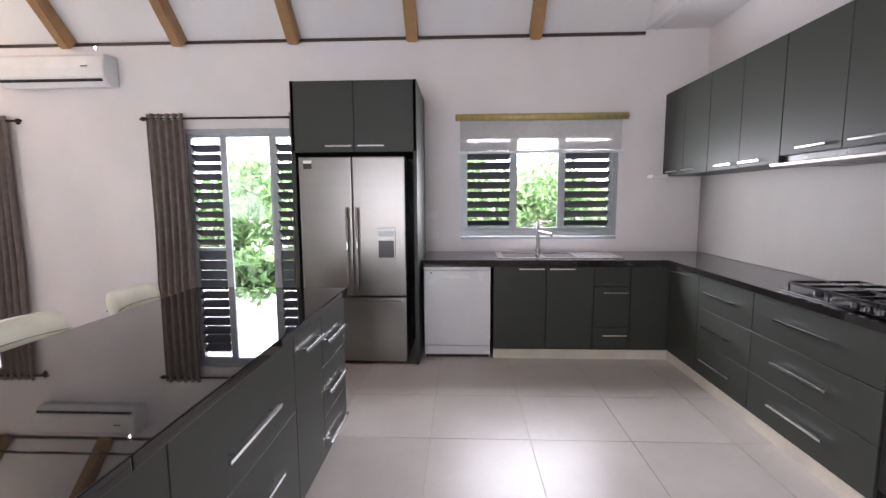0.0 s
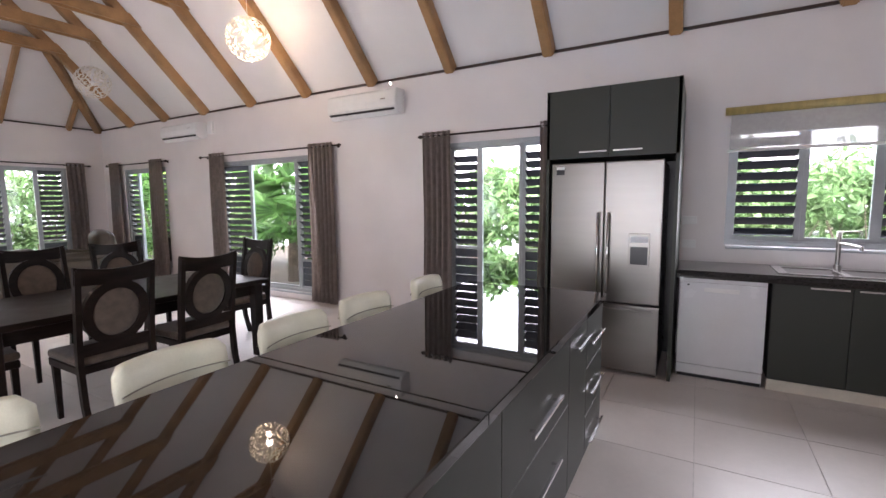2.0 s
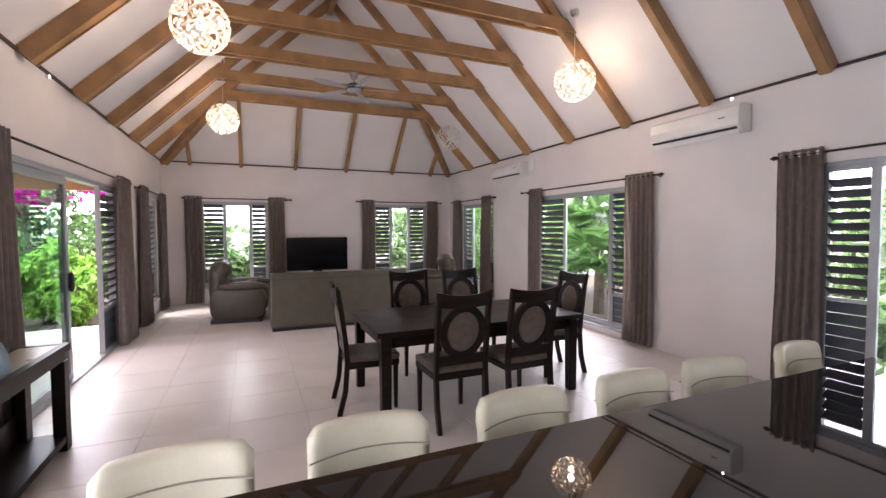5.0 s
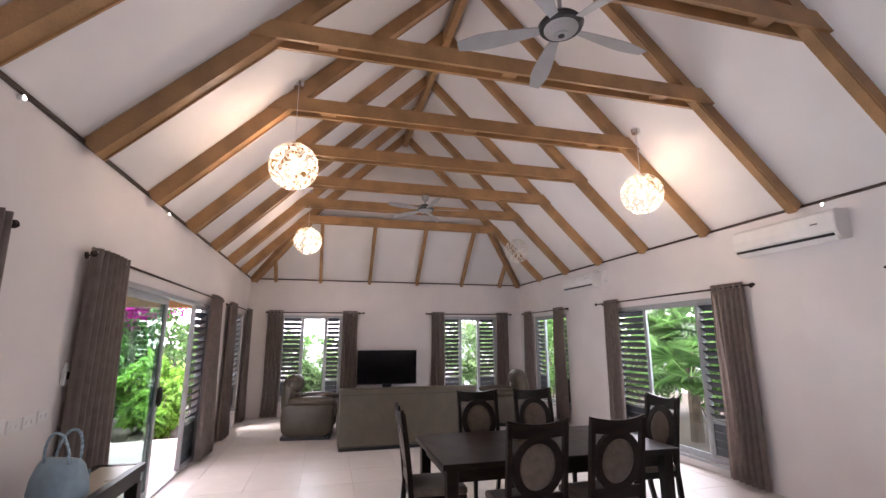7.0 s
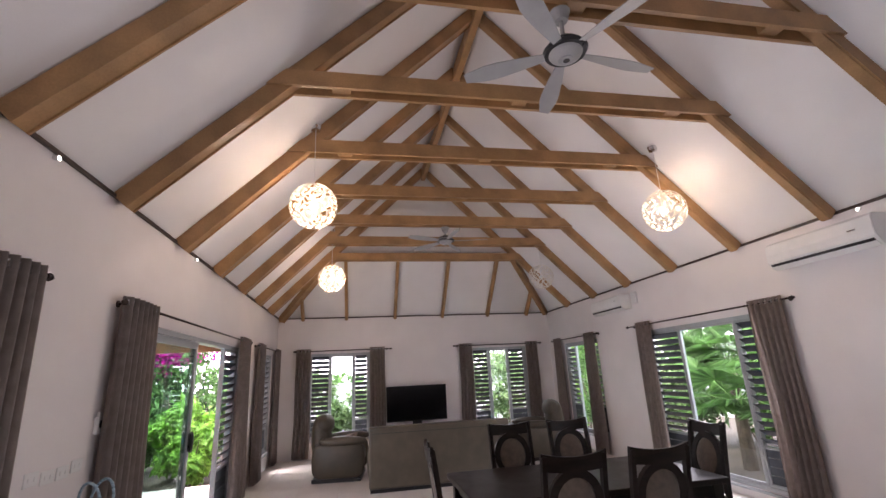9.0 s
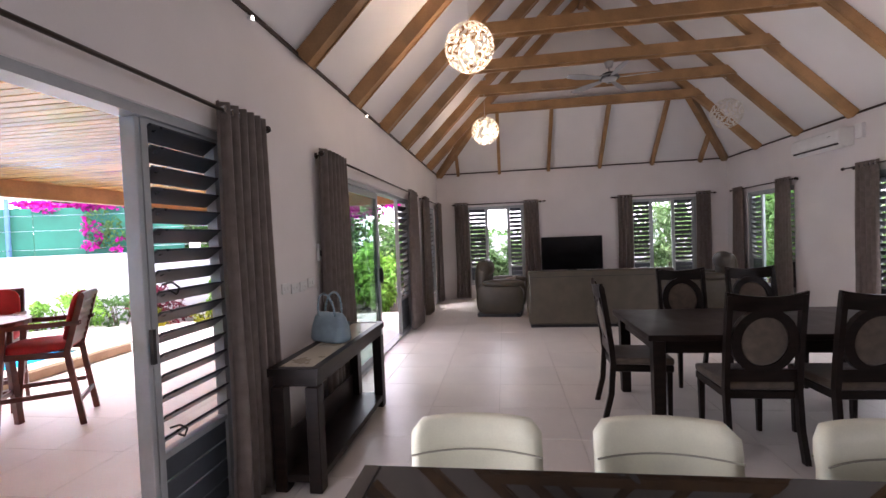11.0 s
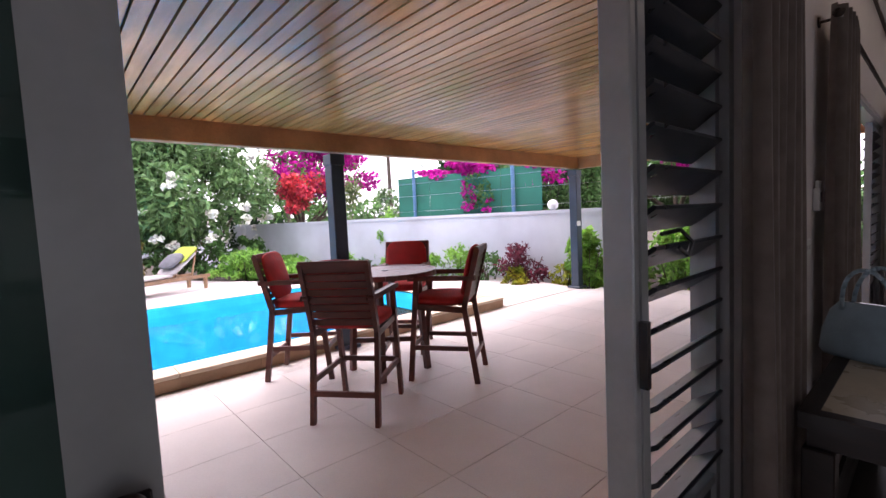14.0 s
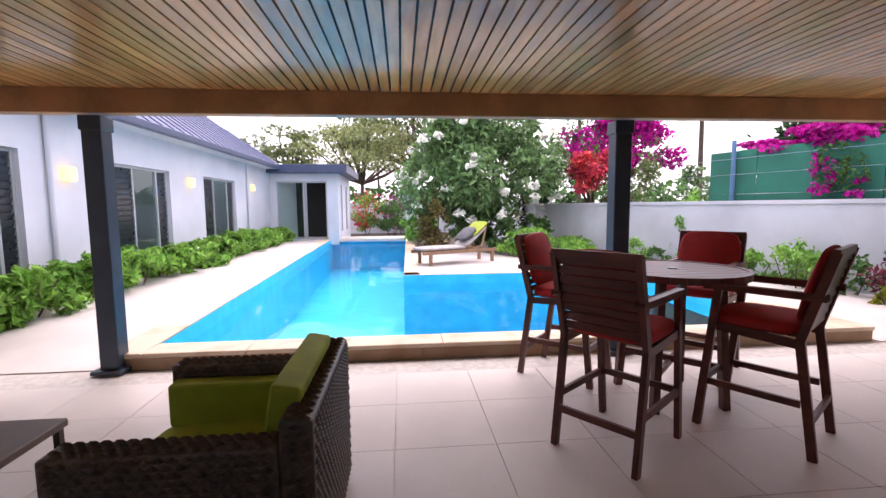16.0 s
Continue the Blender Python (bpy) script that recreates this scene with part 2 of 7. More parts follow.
M_SOIL = mat("soil", (0.085, 0.065, 0.045), 0.95, vary=0.25, scale=9, bump=0.5, bump_scale=60)
M_BARK = mat("bark", (0.15, 0.115, 0.085), 0.9, vary=0.25, scale=9, bump=0.5, bump_scale=50)
M_MESH = mat("green_screen_cloth", (0.02, 0.19, 0.125), 0.7, vary=0.12, scale=1.5, bump=0.1, bump_scale=70)
M_GREEN = leafy("bright_leaf", (0.28, 0.51, 0.09), (0.15, 0.34, 0.06))
M_GREEN2 = leafy("mid_leaf", (0.11, 0.23, 0.06), (0.06, 0.14, 0.04))
M_OLIVE = leafy("olive_leaf", (0.20, 0.25, 0.09), (0.11, 0.15, 0.06))
M_FEATHER = leafy("feathery_leaf", (0.34, 0.38, 0.16), (0.22, 0.27, 0.11))
M_PALE = leafy("pale_leaf", (0.21, 0.32, 0.14), (0.11, 0.21, 0.08))
M_FRANGI = leafy("frangipani_leaf", (0.19, 0.32, 0.12), (0.10, 0.19, 0.07))
M_CROTON = leafy("croton_leaf", (0.34, 0.27, 0.08), (0.14, 0.12, 0.05))
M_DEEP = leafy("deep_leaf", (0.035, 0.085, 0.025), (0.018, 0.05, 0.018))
M_YELLOWLEAF = leafy("yellow_leaf", (0.46, 0.42, 0.03), (0.22, 0.28, 0.03))
M_REDLEAF = leafy("maroon_leaf", (0.20, 0.03, 0.055), (0.10, 0.025, 0.04))
M_MAGENTA = leafy("magenta_bract", (0.62, 0.015, 0.36), (0.45, 0.01, 0.26))
M_CORAL = leafy("coral_bract", (0.72, 0.09, 0.08), (0.60, 0.06, 0.12))
M_WHITEFLOWER = leafy("white_petal", (0.86, 0.86, 0.80), (0.80, 0.80, 0.70))
M_WATER = glass("pool_water", (0.78, 0.96, 1.0), 0.01, 0.24)
_t = M_WATER.node_tree
_n, _c, _p = _t.nodes.new("ShaderNodeTexNoise"), _t.nodes.new("ShaderNodeTexCoord"), _t.nodes.new("ShaderNodeBump")
_n.inputs["Scale"].default_value, _n.inputs["Detail"].default_value = 1.3, 2
_p.inputs["Strength"].default_value, _p.inputs["Distance"].default_value = 0.10, 0.1
_t.links.new(_c.outputs["Object"], _n.inputs["Vector"])
_t.links.new(_n.outputs["Fac"], _p.inputs["Height"])
for _k in _t.nodes:
    if _k.type == "BSDF_GLOSSY":
        _t.links.new(_p.outputs[0], _k.inputs["Normal"])


# ---- mesh helpers ----
def addbox(bm, c, s, m=None, taper=None):
    """A box by its centre and size; m turns it; taper scales the top's x and y."""
    vs = bmesh.ops.create_cube(bm, size=1.0)["verts"]
    for v in vs:
        k = taper if (taper and v.co.z > 0) else (1, 1)
        p = Vector((v.co.x * s[0] * k[0], v.co.y * s[1] * k[1], v.co.z * s[2]))
        if m is not None:
            p = m @ p
        v.co = p + Vector(c)
    return vs


def boxbm(c, s, bevel=0.0, seg=1, m=None, taper=None):
    bm = bmesh.new()
    addbox(bm, c, s, m, taper)
    if bevel:
        bmesh.ops.bevel(bm, geom=list(bm.edges), offset=bevel, segments=seg, affect="EDGES", profile=0.6)
    return bm


def span(x0, x1, y0, y1, z0, z1, bevel=0.0, seg=1):
    return boxbm(((x0 + x1) / 2, (y0 + y1) / 2, (z0 + z1) / 2), (abs(x1 - x0), abs(y1 - y0), abs(z1 - z0)), bevel, seg)


def bar(bm, a, b, w, d, up=(0, 0, 1)):
    """A rectangular bar from a to b."""
    a, b = Vector(a), Vector(b)
    z = (b - a).normalized()
    u = Vector(up)
    if abs(z.dot(u)) > 0.98:
        u = Vector((0, 1, 0))
    x = u.cross(z).normalized()
    y = z.cross(x)
    m = Matrix((x, y, z)).transposed()
    return addbox(bm, (a + b) / 2, (w, d, (b - a).length), m)


def rod(bm, a, b, r, r2=None, n=12):
    a, b = Vector(a), Vector(b)
    q = (b - a).to_track_quat("Z", "Y").to_matrix().to_4x4()
    return bmesh.ops.create_cone(bm, cap_ends=True, segments=n, radius1=r, radius2=r if r2 is None else r2, depth=(b - a).length,
                                 matrix=Matrix.Translation((a + b) / 2) @ q)["verts"]


def mesh_of(name, bm, material, smooth=False):
    me = bpy.data.meshes.new(name)
    bmesh.ops.recalc_face_normals(bm, faces=list(bm.faces))
    bm.to_mesh(me)
    bm.free()
    me.materials.append(material)
    if smooth:
        for p in me.polygons:
            p.use_smooth = True
    return me


def part(name, bm, material, parent=None, label="", smooth=False):
    data = mesh_of(name, bm, material, smooth) if isinstance(bm, bmesh.types.BMesh) else bm
    ob = new(name, data)
    if parent is not None:
        ob.parent = parent
    if label:
        ob["label"] = label
    return ob


def thing(name, m, label, category, group="", kind=""):
    ob = new(name)
    ob.empty_display_size = 0.1
    ob.matrix_world = m
    return tagged(ob, label, category, group, kind)


def solid(name, bm, material, label="", category="", kind="", smooth=False, group=""):
    return tagged(part(name, bm, material, None, "", smooth), label, category, group, kind)

# ---- the room ----
NY, SY, WX, EX = 4.62, -1.87, -10.76, 2.78
WT, CZ, RZ, RY = 0.15, 3.02, 6.265, 1.375
VX = 2.17      # where the open roof ends and the flat kitchen ceiling starts


def wall(name, a, b, thick, z1, openings, material, z0=0.0):
    """A wall from a to b (inner face), thickened to the right of a->b; openings as (u0, u1, z0, z1) along it."""
    a, b = Vector((*a, 0)), Vector((*b, 0))
    length = (b - a).length
    d = (b - a).normalized()
    nrm = Vector((d.y, -d.x, 0))
    m = Matrix((d, nrm, Vector((0, 0, 1)))).transposed()
    bm = bmesh.new()

    def block(u0, u1, w0, w1):
        if u1 - u0 > 1e-4 and w1 - w0 > 1e-4:
            addbox(bm, a + d * ((u0 + u1) / 2) + nrm * (thick / 2) + Vector((0, 0, (w0 + w1) / 2)), (u1 - u0, thick, w1 - w0), m)
    u = 0.0
    for u0, u1, w0, w1 in sorted(openings):
        block(u, u0, z0, z1)
        block(u0, u1, z0, w0)
        block(u0, u1, w1, z1)
        u = u1
    block(u, length, z0, z1)
    return solid(name, bm, material, kind="structure")


DZ = 2.16
N_OPEN = [(-9.95, -8.45, 0.30, DZ), (-6.90, -4.45, 0.12, DZ), (-2.47, -1.07, 0.0, DZ), (0.40, 1.97, 1.06, 2.12)]
S_OPEN = [(-10.2, -8.95, 0.30, DZ), (-7.50, -4.45, 0.0, DZ), (-2.52, 0.35, 0.0, DZ)]
W_OPEN = [(-1.19, 0.18, 0.36, DZ + 0.03), (2.56, 3.97, 0.36, DZ + 0.03)]
wall("wall_north", (EX, NY), (WX, NY), WT, 3.3, [(EX - x1, EX - x0, z0, z1) for x0, x1, z0, z1 in N_OPEN], M_WALL)
wall("wall_south", (WX, SY), (EX, SY), WT, 3.3, [(x0 - WX, x1 - WX, z0, z1) for x0, x1, z0, z1 in S_OPEN], M_WALL)
wall("wall_west", (WX, NY + WT), (WX, SY - WT), WT, 3.3, [(NY + WT - y1, NY + WT - y0, z0, z1) for y0, y1, z0, z1 in W_OPEN], M_WALL)
wall("wall_east", (EX, SY - WT), (EX, NY + WT), WT, 3.3, [], M_WALL)

# open roof, hipped at the west end with a small gable above the last tie, flat over the kitchen's east edge
HX, HZ = WX + 1.25, CZ + 1.25


def slab_faces(bm, pts, t=0.12):
    """A plate of the polygon pts, thickened upwards."""
    lo = [bm.verts.new(p) for p in pts]
    hi = [bm.verts.new((p[0], p[1], p[2] + t)) for p in pts]
    bm.faces.new(lo)
    bm.faces.new(hi[::-1])
    for i in range(len(pts)):
        j = (i + 1) % len(pts)
        bm.faces.new((lo[i], hi[i], hi[j], lo[j]))


bm = bmesh.new()
slab_faces(bm, [(VX, NY, CZ), (WX, NY, CZ), (HX, NY - 1.25, HZ), (HX, RY, RZ), (VX, RY, RZ)])
slab_faces(bm, [(VX, SY, CZ), (VX, RY, RZ), (HX, RY, RZ), (HX, SY + 1.25, HZ), (WX, SY, CZ)])
slab_faces(bm, [(WX, NY, CZ), (WX, SY, CZ), (HX, SY + 1.25, HZ), (HX, NY - 1.25, HZ)])
lo = [bm.verts.new(p) for p in ((HX + 0.006, SY + 1.25, HZ - 0.006), (HX + 0.006, NY - 1.25, HZ - 0.006), (HX + 0.006, RY, RZ))]
hi = [bm.verts.new((v.co.x - 0.1, v.co.y, v.co.z)) for v in lo]
bm.faces.new(lo), bm.faces.new(hi[::-1])
lo = [bm.verts.new(p) for p in ((VX, SY, CZ), (VX, NY, CZ), (VX, RY, RZ))]
hi = [bm.verts.new((v.co.x + 0.1, v.co.y, v.co.z)) for v in lo]
bm.faces.new(lo), bm.faces.new(hi[::-1])
addbox(bm, ((VX + EX) / 2 + 0.06, (NY + SY) / 2, CZ + 0.08), (EX - VX + 0.1, NY - SY + 0.2, 0.12))
solid("ceiling", bm, M_CEIL, kind="structure")

cor = thing("trim", Matrix.Identity(4), "thin dark brown cornice strip round the wall tops", "cornice", kind="structure")
part("cornice_strip", span(WX + 0.02, VX, NY - 0.022, NY - 0.001, CZ - 0.034, CZ - 0.008), M_CORNICE, cor)
part("cornice_strip", span(WX + 0.02, VX, SY + 0.001, SY + 0.022, CZ - 0.034, CZ - 0.008), M_CORNICE, cor)
part("cornice_strip", span(WX + 0.001, WX + 0.022, SY, NY, CZ - 0.034, CZ - 0.008), M_CORNICE, cor)

# rafters, ties, ridge and hips
RAFTERS = [1.12, -0.06, -1.22, -2.37, -3.51, -4.68, -5.86, -7.05, -8.22, -9.40]
RW, RD = 0.11, 0.135
roof = thing("roof_frame", Matrix.Identity(4), "honey-brown timber rafters and ties under a white open roof", "rafters", kind="structure")
off = RD / 2 * math.sqrt(2)


def rafter_mesh(name, a, b, w=RW, d=RD):
    bm = bmesh.new()
    bar(bm, a, b, w, d)
    bmesh.ops.bevel(bm, geom=list(bm.edges), offset=0.012, segments=2, affect="EDGES")
    return bm


rn = mesh_of("rafter", rafter_mesh("r", (0, NY - 0.05, CZ + 0.05 - off), (0, RY + 0.02, RZ - off - 0.02)), M_RAFTER)
rs = mesh_of("rafter", rafter_mesh("r", (0, SY + 0.05, CZ + 0.05 - off), (0, RY - 0.02, RZ - off - 0.02)), M_RAFTER)
TZ = 4.10
tb = bmesh.new()
for dx in (-0.066, 0.066):
    addbox(tb, (dx, RY, TZ), (0.032, 4.5, 0.15))
for y in (-0.85, 0.85):
    addbox(tb, (0, RY + y * 0.02 + y * 1.9, TZ + 0.01), (0.098, 0.16, 0.12))
addbox(tb, (0, RY, TZ + 0.01), (0.098, 0.14, 0.12))
addbox(tb, (0, RY, TZ + 0.045), (0.098, 3.3, 0.05))
tie = mesh_of("tie_beam", tb, M_RAFTER)
for x in RAFTERS:
    part("rafter", rn, M_RAFTER, roof).location.x = x
    part("rafter", rs, M_RAFTER, roof).location.x = x
    part("tie_beam", tie, M_RAFTER, roof).location.x = x
part("ridge_beam", span(HX, VX, RY - 0.05, RY + 0.05, RZ - 0.30, RZ - 0.08, 0.01), M_RAFTER, roof)
for s, y in ((1, SY), (-1, NY)):
    part("hip_rafter", rafter_mesh("h", (WX + 0.05, y + s * 0.05, CZ - 0.03), (HX + 0.05, y + s * 1.3, HZ - 0.08), 0.12, 0.17), M_RAFTER, roof)
for y in (-1.33, -0.36, 0.76, 1.9, 3.03, 4.04):
    rise = min(1.25, y - SY, NY - y)
    if rise > 0.2:
        part("jack_rafter", rafter_mesh("j", (WX + 0.06, y, CZ + 0.03 - off), (WX + rise, y, CZ + rise - off - 0.02), 0.07, 0.12), M_RAFTER, roof)


# ---- windows and glazed doors ----
def louvre_bay(win, x0, x1, z0, z1, panel_top, slat_mesh, tilt, pitch_z):
    """One bay of tilted slats in a frame, with a slatted board below panel_top."""
    w = x1 - x0
    fr = bmesh.new()
    for x in (x0 + 0.018, x1 - 0.018):
        addbox(fr, (x, 0.075, (z0 + z1) / 2), (0.036, 0.055, z1 - z0))
    for z in (z0 + 0.018, z1 - 0.018):
        addbox(fr, ((x0 + x1) / 2, 0.075, z), (w - 0.072, 0.052, 0.036))
    if panel_top > z0 + 0.05:
        addbox(fr, ((x0 + x1) / 2, 0.075, panel_top), (w - 0.072, 0.05, 0.03))
        n = max(2, round((panel_top - z0) / 0.12))
        for i in range(n):
            h = (panel_top - z0 - 0.05) / n
            part("board", span(x0 + 0.036, x1 - 0.036, 0.063, 0.083, z0 + 0.036 + i * h, z0 + 0.036 + i * h + h - 0.006, 0.003), M_PANEL, win)
    part("bay_frame", fr, M_ALU, win)
    z = panel_top + 0.07 if panel_top > z0 + 0.05 else z0 + 0.075
    while z < z1 - 0.05:
        o = part("louvre_slat", slat_mesh, M_SLAT, win)
        o.matrix_basis = pose((x0 + x1) / 2, 0.075, z, tilt)
        z += pitch_z


def slat_of(w):
    bm = bmesh.new()
    addbox(bm, (0, 0, 0), (w, 0.115, 0.012))
    bmesh.ops.bevel(bm, geom=[e for e in bm.edges if abs((e.verts[0].co - e.verts[1].co).x) > 0.1], offset=0.005, segments=1, affect="EDGES")
    return mesh_of("louvre_slat", bm, M_SLAT)


def window(name, m, w, z0, z1, bays, label, panel_top=0.0, tilt=-28, pitch_z=0.098, frame_w=0.045):
    """A framed opening of width w with bays (x0, x1, kind); x runs along the wall, y outwards."""
    win = thing(name, m, label, "window", kind="structure")
    fr = bmesh.new()
    d0, d1 = 0.02, 0.135
    for x in (frame_w / 2, w - frame_w / 2):
        addbox(fr, (x, (d0 + d1) / 2, (z0 + z1) / 2), (frame_w, d1 - d0, z1 - z0))
    for z in (z0 + frame_w / 2, z1 - frame_w / 2):
        if z > 0.1:
            addbox(fr, (w / 2, (d0 + d1) / 2, z), (w - 2 * frame_w, d1 - d0 - 0.004, frame_w))
    if z0 < 0.1:
        addbox(fr, (w / 2, (d0 + d1) / 2, 0.006), (w - 2 * frame_w, d1 - d0, 0.03))
    part("window_frame", fr, M_ALU, win)
    if z0 > 0.1:
        part("window_sill", span(0.01, w - 0.01, -0.03, d0 + 0.03, z0 - 0.03, z0 - 0.003, 0.004), M_ALU, win)
    meshes = {}
    for x0, x1, kind in bays:
        zz0, zz1 = max(z0, 0.02) + frame_w * (z0 > 0.1), z1 - frame_w
        if kind == "louvre":
            key = round(x1 - x0, 3)
            meshes.setdefault(key, slat_of(x1 - x0 - 0.075))
            louvre_bay(win, x0, x1, zz0, zz1, panel_top, meshes[key], tilt, pitch_z)
        elif kind in ("glass", "slide", "teal"):
            y = 0.055 if kind != "slide" else 0.085
            fr = bmesh.new()
            sw = 0.035 if kind == "glass" else 0.07
            for x in (x0 + sw / 2, x1 - sw / 2):
                addbox(fr, (x, y, (zz0 + zz1) / 2), (sw, 0.032, zz1 - zz0))
            for z in (zz0 + sw / 2, zz1 - sw / 2):
                addbox(fr, ((x0 + x1) / 2, y, z), (x1 - x0 - 2 * sw, 0.03, sw))
            sash = part("sash", fr, M_ALU, win)
            if kind == "slide":
                part("inner_stile", span(x1 - sw - 0.05, x1 - sw, y + 0.004, y + 0.03, zz0 + sw, zz1 - sw), M_GASKET, win)
            pane = part("pane", span(x0 + sw, x1 - sw, y - 0.003, y + 0.003, zz0 + sw, zz1 - sw), M_TEAL if kind != "glass" else M_GLASS, win)
            pane.visible_shadow = False
    return win


def face_north(x):
    return pose(x, NY, 0, 0, 0, 0)


def face_south(x):
    return pose(x, SY, 0, 0, 0, 180)


def face_west(y):
    return pose(WX, y, 0, 0, 0, 90)


window("window_1", face_north(0.40), 1.57, 1.06, 2.12, [(0.035, 0.54, "louvre"), (0.54, 1.02, "glass"), (1.02, 1.535, "louvre")],
       "white framed kitchen window with dark louvres beside a clear pane", tilt=-36)
window("door_1", face_north(-2.47), 1.40, 0.0, DZ, [(0.045, 0.42, "louvre"), (0.42, 0.94, "glass"), (0.94, 1.355, "louvre")],
       "glazed garden door between two bays of dark louvres", panel_top=0.92, tilt=-36)
window("window_2", face_north(-6.90), 2.45, 0.12, DZ, [(0.045, 0.775, "louvre"), (0.775, 1.83, "glass"), (1.83, 2.405, "louvre")],
       "large white framed window with dark louvres each side of clear glass", panel_top=0.6, tilt=-36)
window("window_3", face_north(-9.95), 1.50, 0.30, DZ, [(0.045, 0.44, "louvre"), (0.44, 0.92, "glass"), (0.92, 1.455, "louvre")],
       "white framed window with dark louvres each side of clear glass", panel_top=0.85, tilt=-36)
window("window_4", face_west(-1.19), 1.37, 0.36, DZ + 0.03, [(0.045, 0.48, "louvre"), (0.48, 1.00, "glass"), (1.00, 1.325, "louvre")],
       "white framed window with dark louvres each side of clear glass", panel_top=0.75, tilt=-36)
window("window_5", face_west(2.56), 1.41, 0.36, DZ + 0.03, [(0.045, 0.46, "louvre"), (0.46, 0.93, "glass"), (0.93, 1.365, "louvre")],
       "white framed window with dark louvres each side of clear glass", panel_top=0.75, tilt=-36)
window("window_6", face_south(-8.95), 1.25, 0.30, DZ, [(0.045, 0.42, "louvre"), (0.42, 0.83, "glass"), (0.83, 1.205, "louvre")],
       "white framed window with dark louvres each side of clear glass", panel_top=0.75, tilt=-36)
window("door_2", face_south(-4.45), 3.05, 0.0, DZ, [(0.05, 1.36, "slide"), (2.38, 3.005, "louvre")],
       "sliding glass door standing open beside a bay of dark louvres", panel_top=0.55, tilt=-36)
door3 = window("door_3", face_south(0.35), 2.87, 0.0, DZ, [(0.05, 1.30, "slide"), (2.275, 2.825, "louvre")],
       "wide sliding glass door standing open to the veranda, with a louvre bay", panel_top=0.52, tilt=-35)
solid("floor", span(WX - 0.1, EX + 0.1, SY - 0.1, NY + 0.1, -0.12, -0.005), M_GROUT, kind="structure")

# ---- outside shell ----
PZ = -0.02
b = bmesh.new()
for x0, x1, y0, y1 in ((-120, 120, -6.28, 120), (-120, 120, -160, -20.6), (-120, -5.6, -20.6, -6.28), (1.55, 120, -20.6, -6.28), (-5.6, -1.6, -20.6, -10.3)):
    addbox(b, ((x0 + x1) / 2, (y0 + y1) / 2, -0.35), (x1 - x0, y1 - y0, 0.3))
solid("ground", b, M_SOIL, kind="structure")

# ---- floor tiles ----
TS = 0.6
tb = bmesh.new()
addbox(tb, (0, 0, -0.004), (TS - 0.005, TS - 0.005, 0.008))
tile_mesh = mesh_of("tile", tb, M_TILE)
floor_ob = bpy.data.objects["floor"]


def add_curtain(x, y, z0, z1, w, along, seed, group="brown curtains"):
    """A gathered curtain hung from eyelets, w wide, along the x or y axis, with folds that open towards the hem."""
    rnd = random.Random(seed)
    folds = max(4, round(w / 0.075))
    nu, nv = folds * 6, 10
    amp = 0.040
    ph = [rnd.uniform(-0.5, 0.5) for _ in range(folds + 1)]
    bm = bmesh.new()
    grid = []
    for j in range(nv + 1):
        v = j / nv
        row = []
        for i in range(nu + 1):
            u = i / nu
            k = u * folds
            wob = ph[min(folds, int(k))] * 0.6 * v
            d = amp * (0.75 + 0.5 * v) * math.sin(k * 2 * math.pi + wob) + 0.008 * math.sin(5 * u + 3 * v + seed)
            s = (u - 0.5) * w * (1 + 0.10 * v * v) + 0.012 * math.sin(7 * v + seed) * v
            zz = z1 + (z0 - z1) * v
            row.append(bm.verts.new((s, d, zz)))
        grid.append(row)
    for j in range(nv):
        for i in range(nu):
            bm.faces.new((grid[j][i], grid[j][i + 1], grid[j + 1][i + 1], grid[j + 1][i]))
    geo = bmesh.ops.solidify(bm, geom=list(bm.faces), thickness=0.004)
    c = thing("curtain", pose(x, y, 0, 0, 0, 0 if along == "x" else 90), "gathered taupe brown eyelet curtain hanging open", "curtain", group)
    part("cloth", bm, M_CURTAIN, c, smooth=True)
    for i in range(folds):
        e = bmesh.new()
        rod(e, (((i + 0.5) / folds - 0.5) * w, -0.01, z1 - 0.045), (((i + 0.5) / folds - 0.5) * w, 0.012, z1 - 0.045), 0.024, n=10)
        part("eyelet", e, M_CHROME, c)
    return c


def add_rod(a, b, z, along, wall_at, off_sign):
    """A curtain rod with ball ends and wall brackets."""
    r = thing("curtain_rod", pose(0, 0, 0), "thin dark metal curtain rod on wall brackets", "curtain rod", "curtain rods")
    bm = bmesh.new()
    p = (lambda s, o, zz: (s, o, zz)) if along == "x" else (lambda s, o, zz: (o, s, zz))
    o = wall_at + off_sign * 0.085
    rod(bm, p(a, o, z), p(b, o, z), 0.011, n=10)
    part("pole", bm, M_ROD, r, smooth=True)
    for s, d in ((a, -1), (b, 1)):
        f = bmesh.new()
        rod(f, p(s, o, z), p(s + d * 0.025, o, z), 0.018, n=10)
        rod(f, p(s + d * 0.025, o, z), p(s + d * 0.06, o, z), 0.024, 0.008, n=10)
        part("finial", f, M_ROD, r)
        k = bmesh.new()
        s2 = s - d * 0.06
        rod(k, p(s2, wall_at, z), p(s2, o, z), 0.007, n=8)
        rod(k, p(s2, wall_at, z), p(s2, wall_at + off_sign * 0.008, z), 0.026, n=10)
        part("bracket", k, M_ROD, r)
    return r


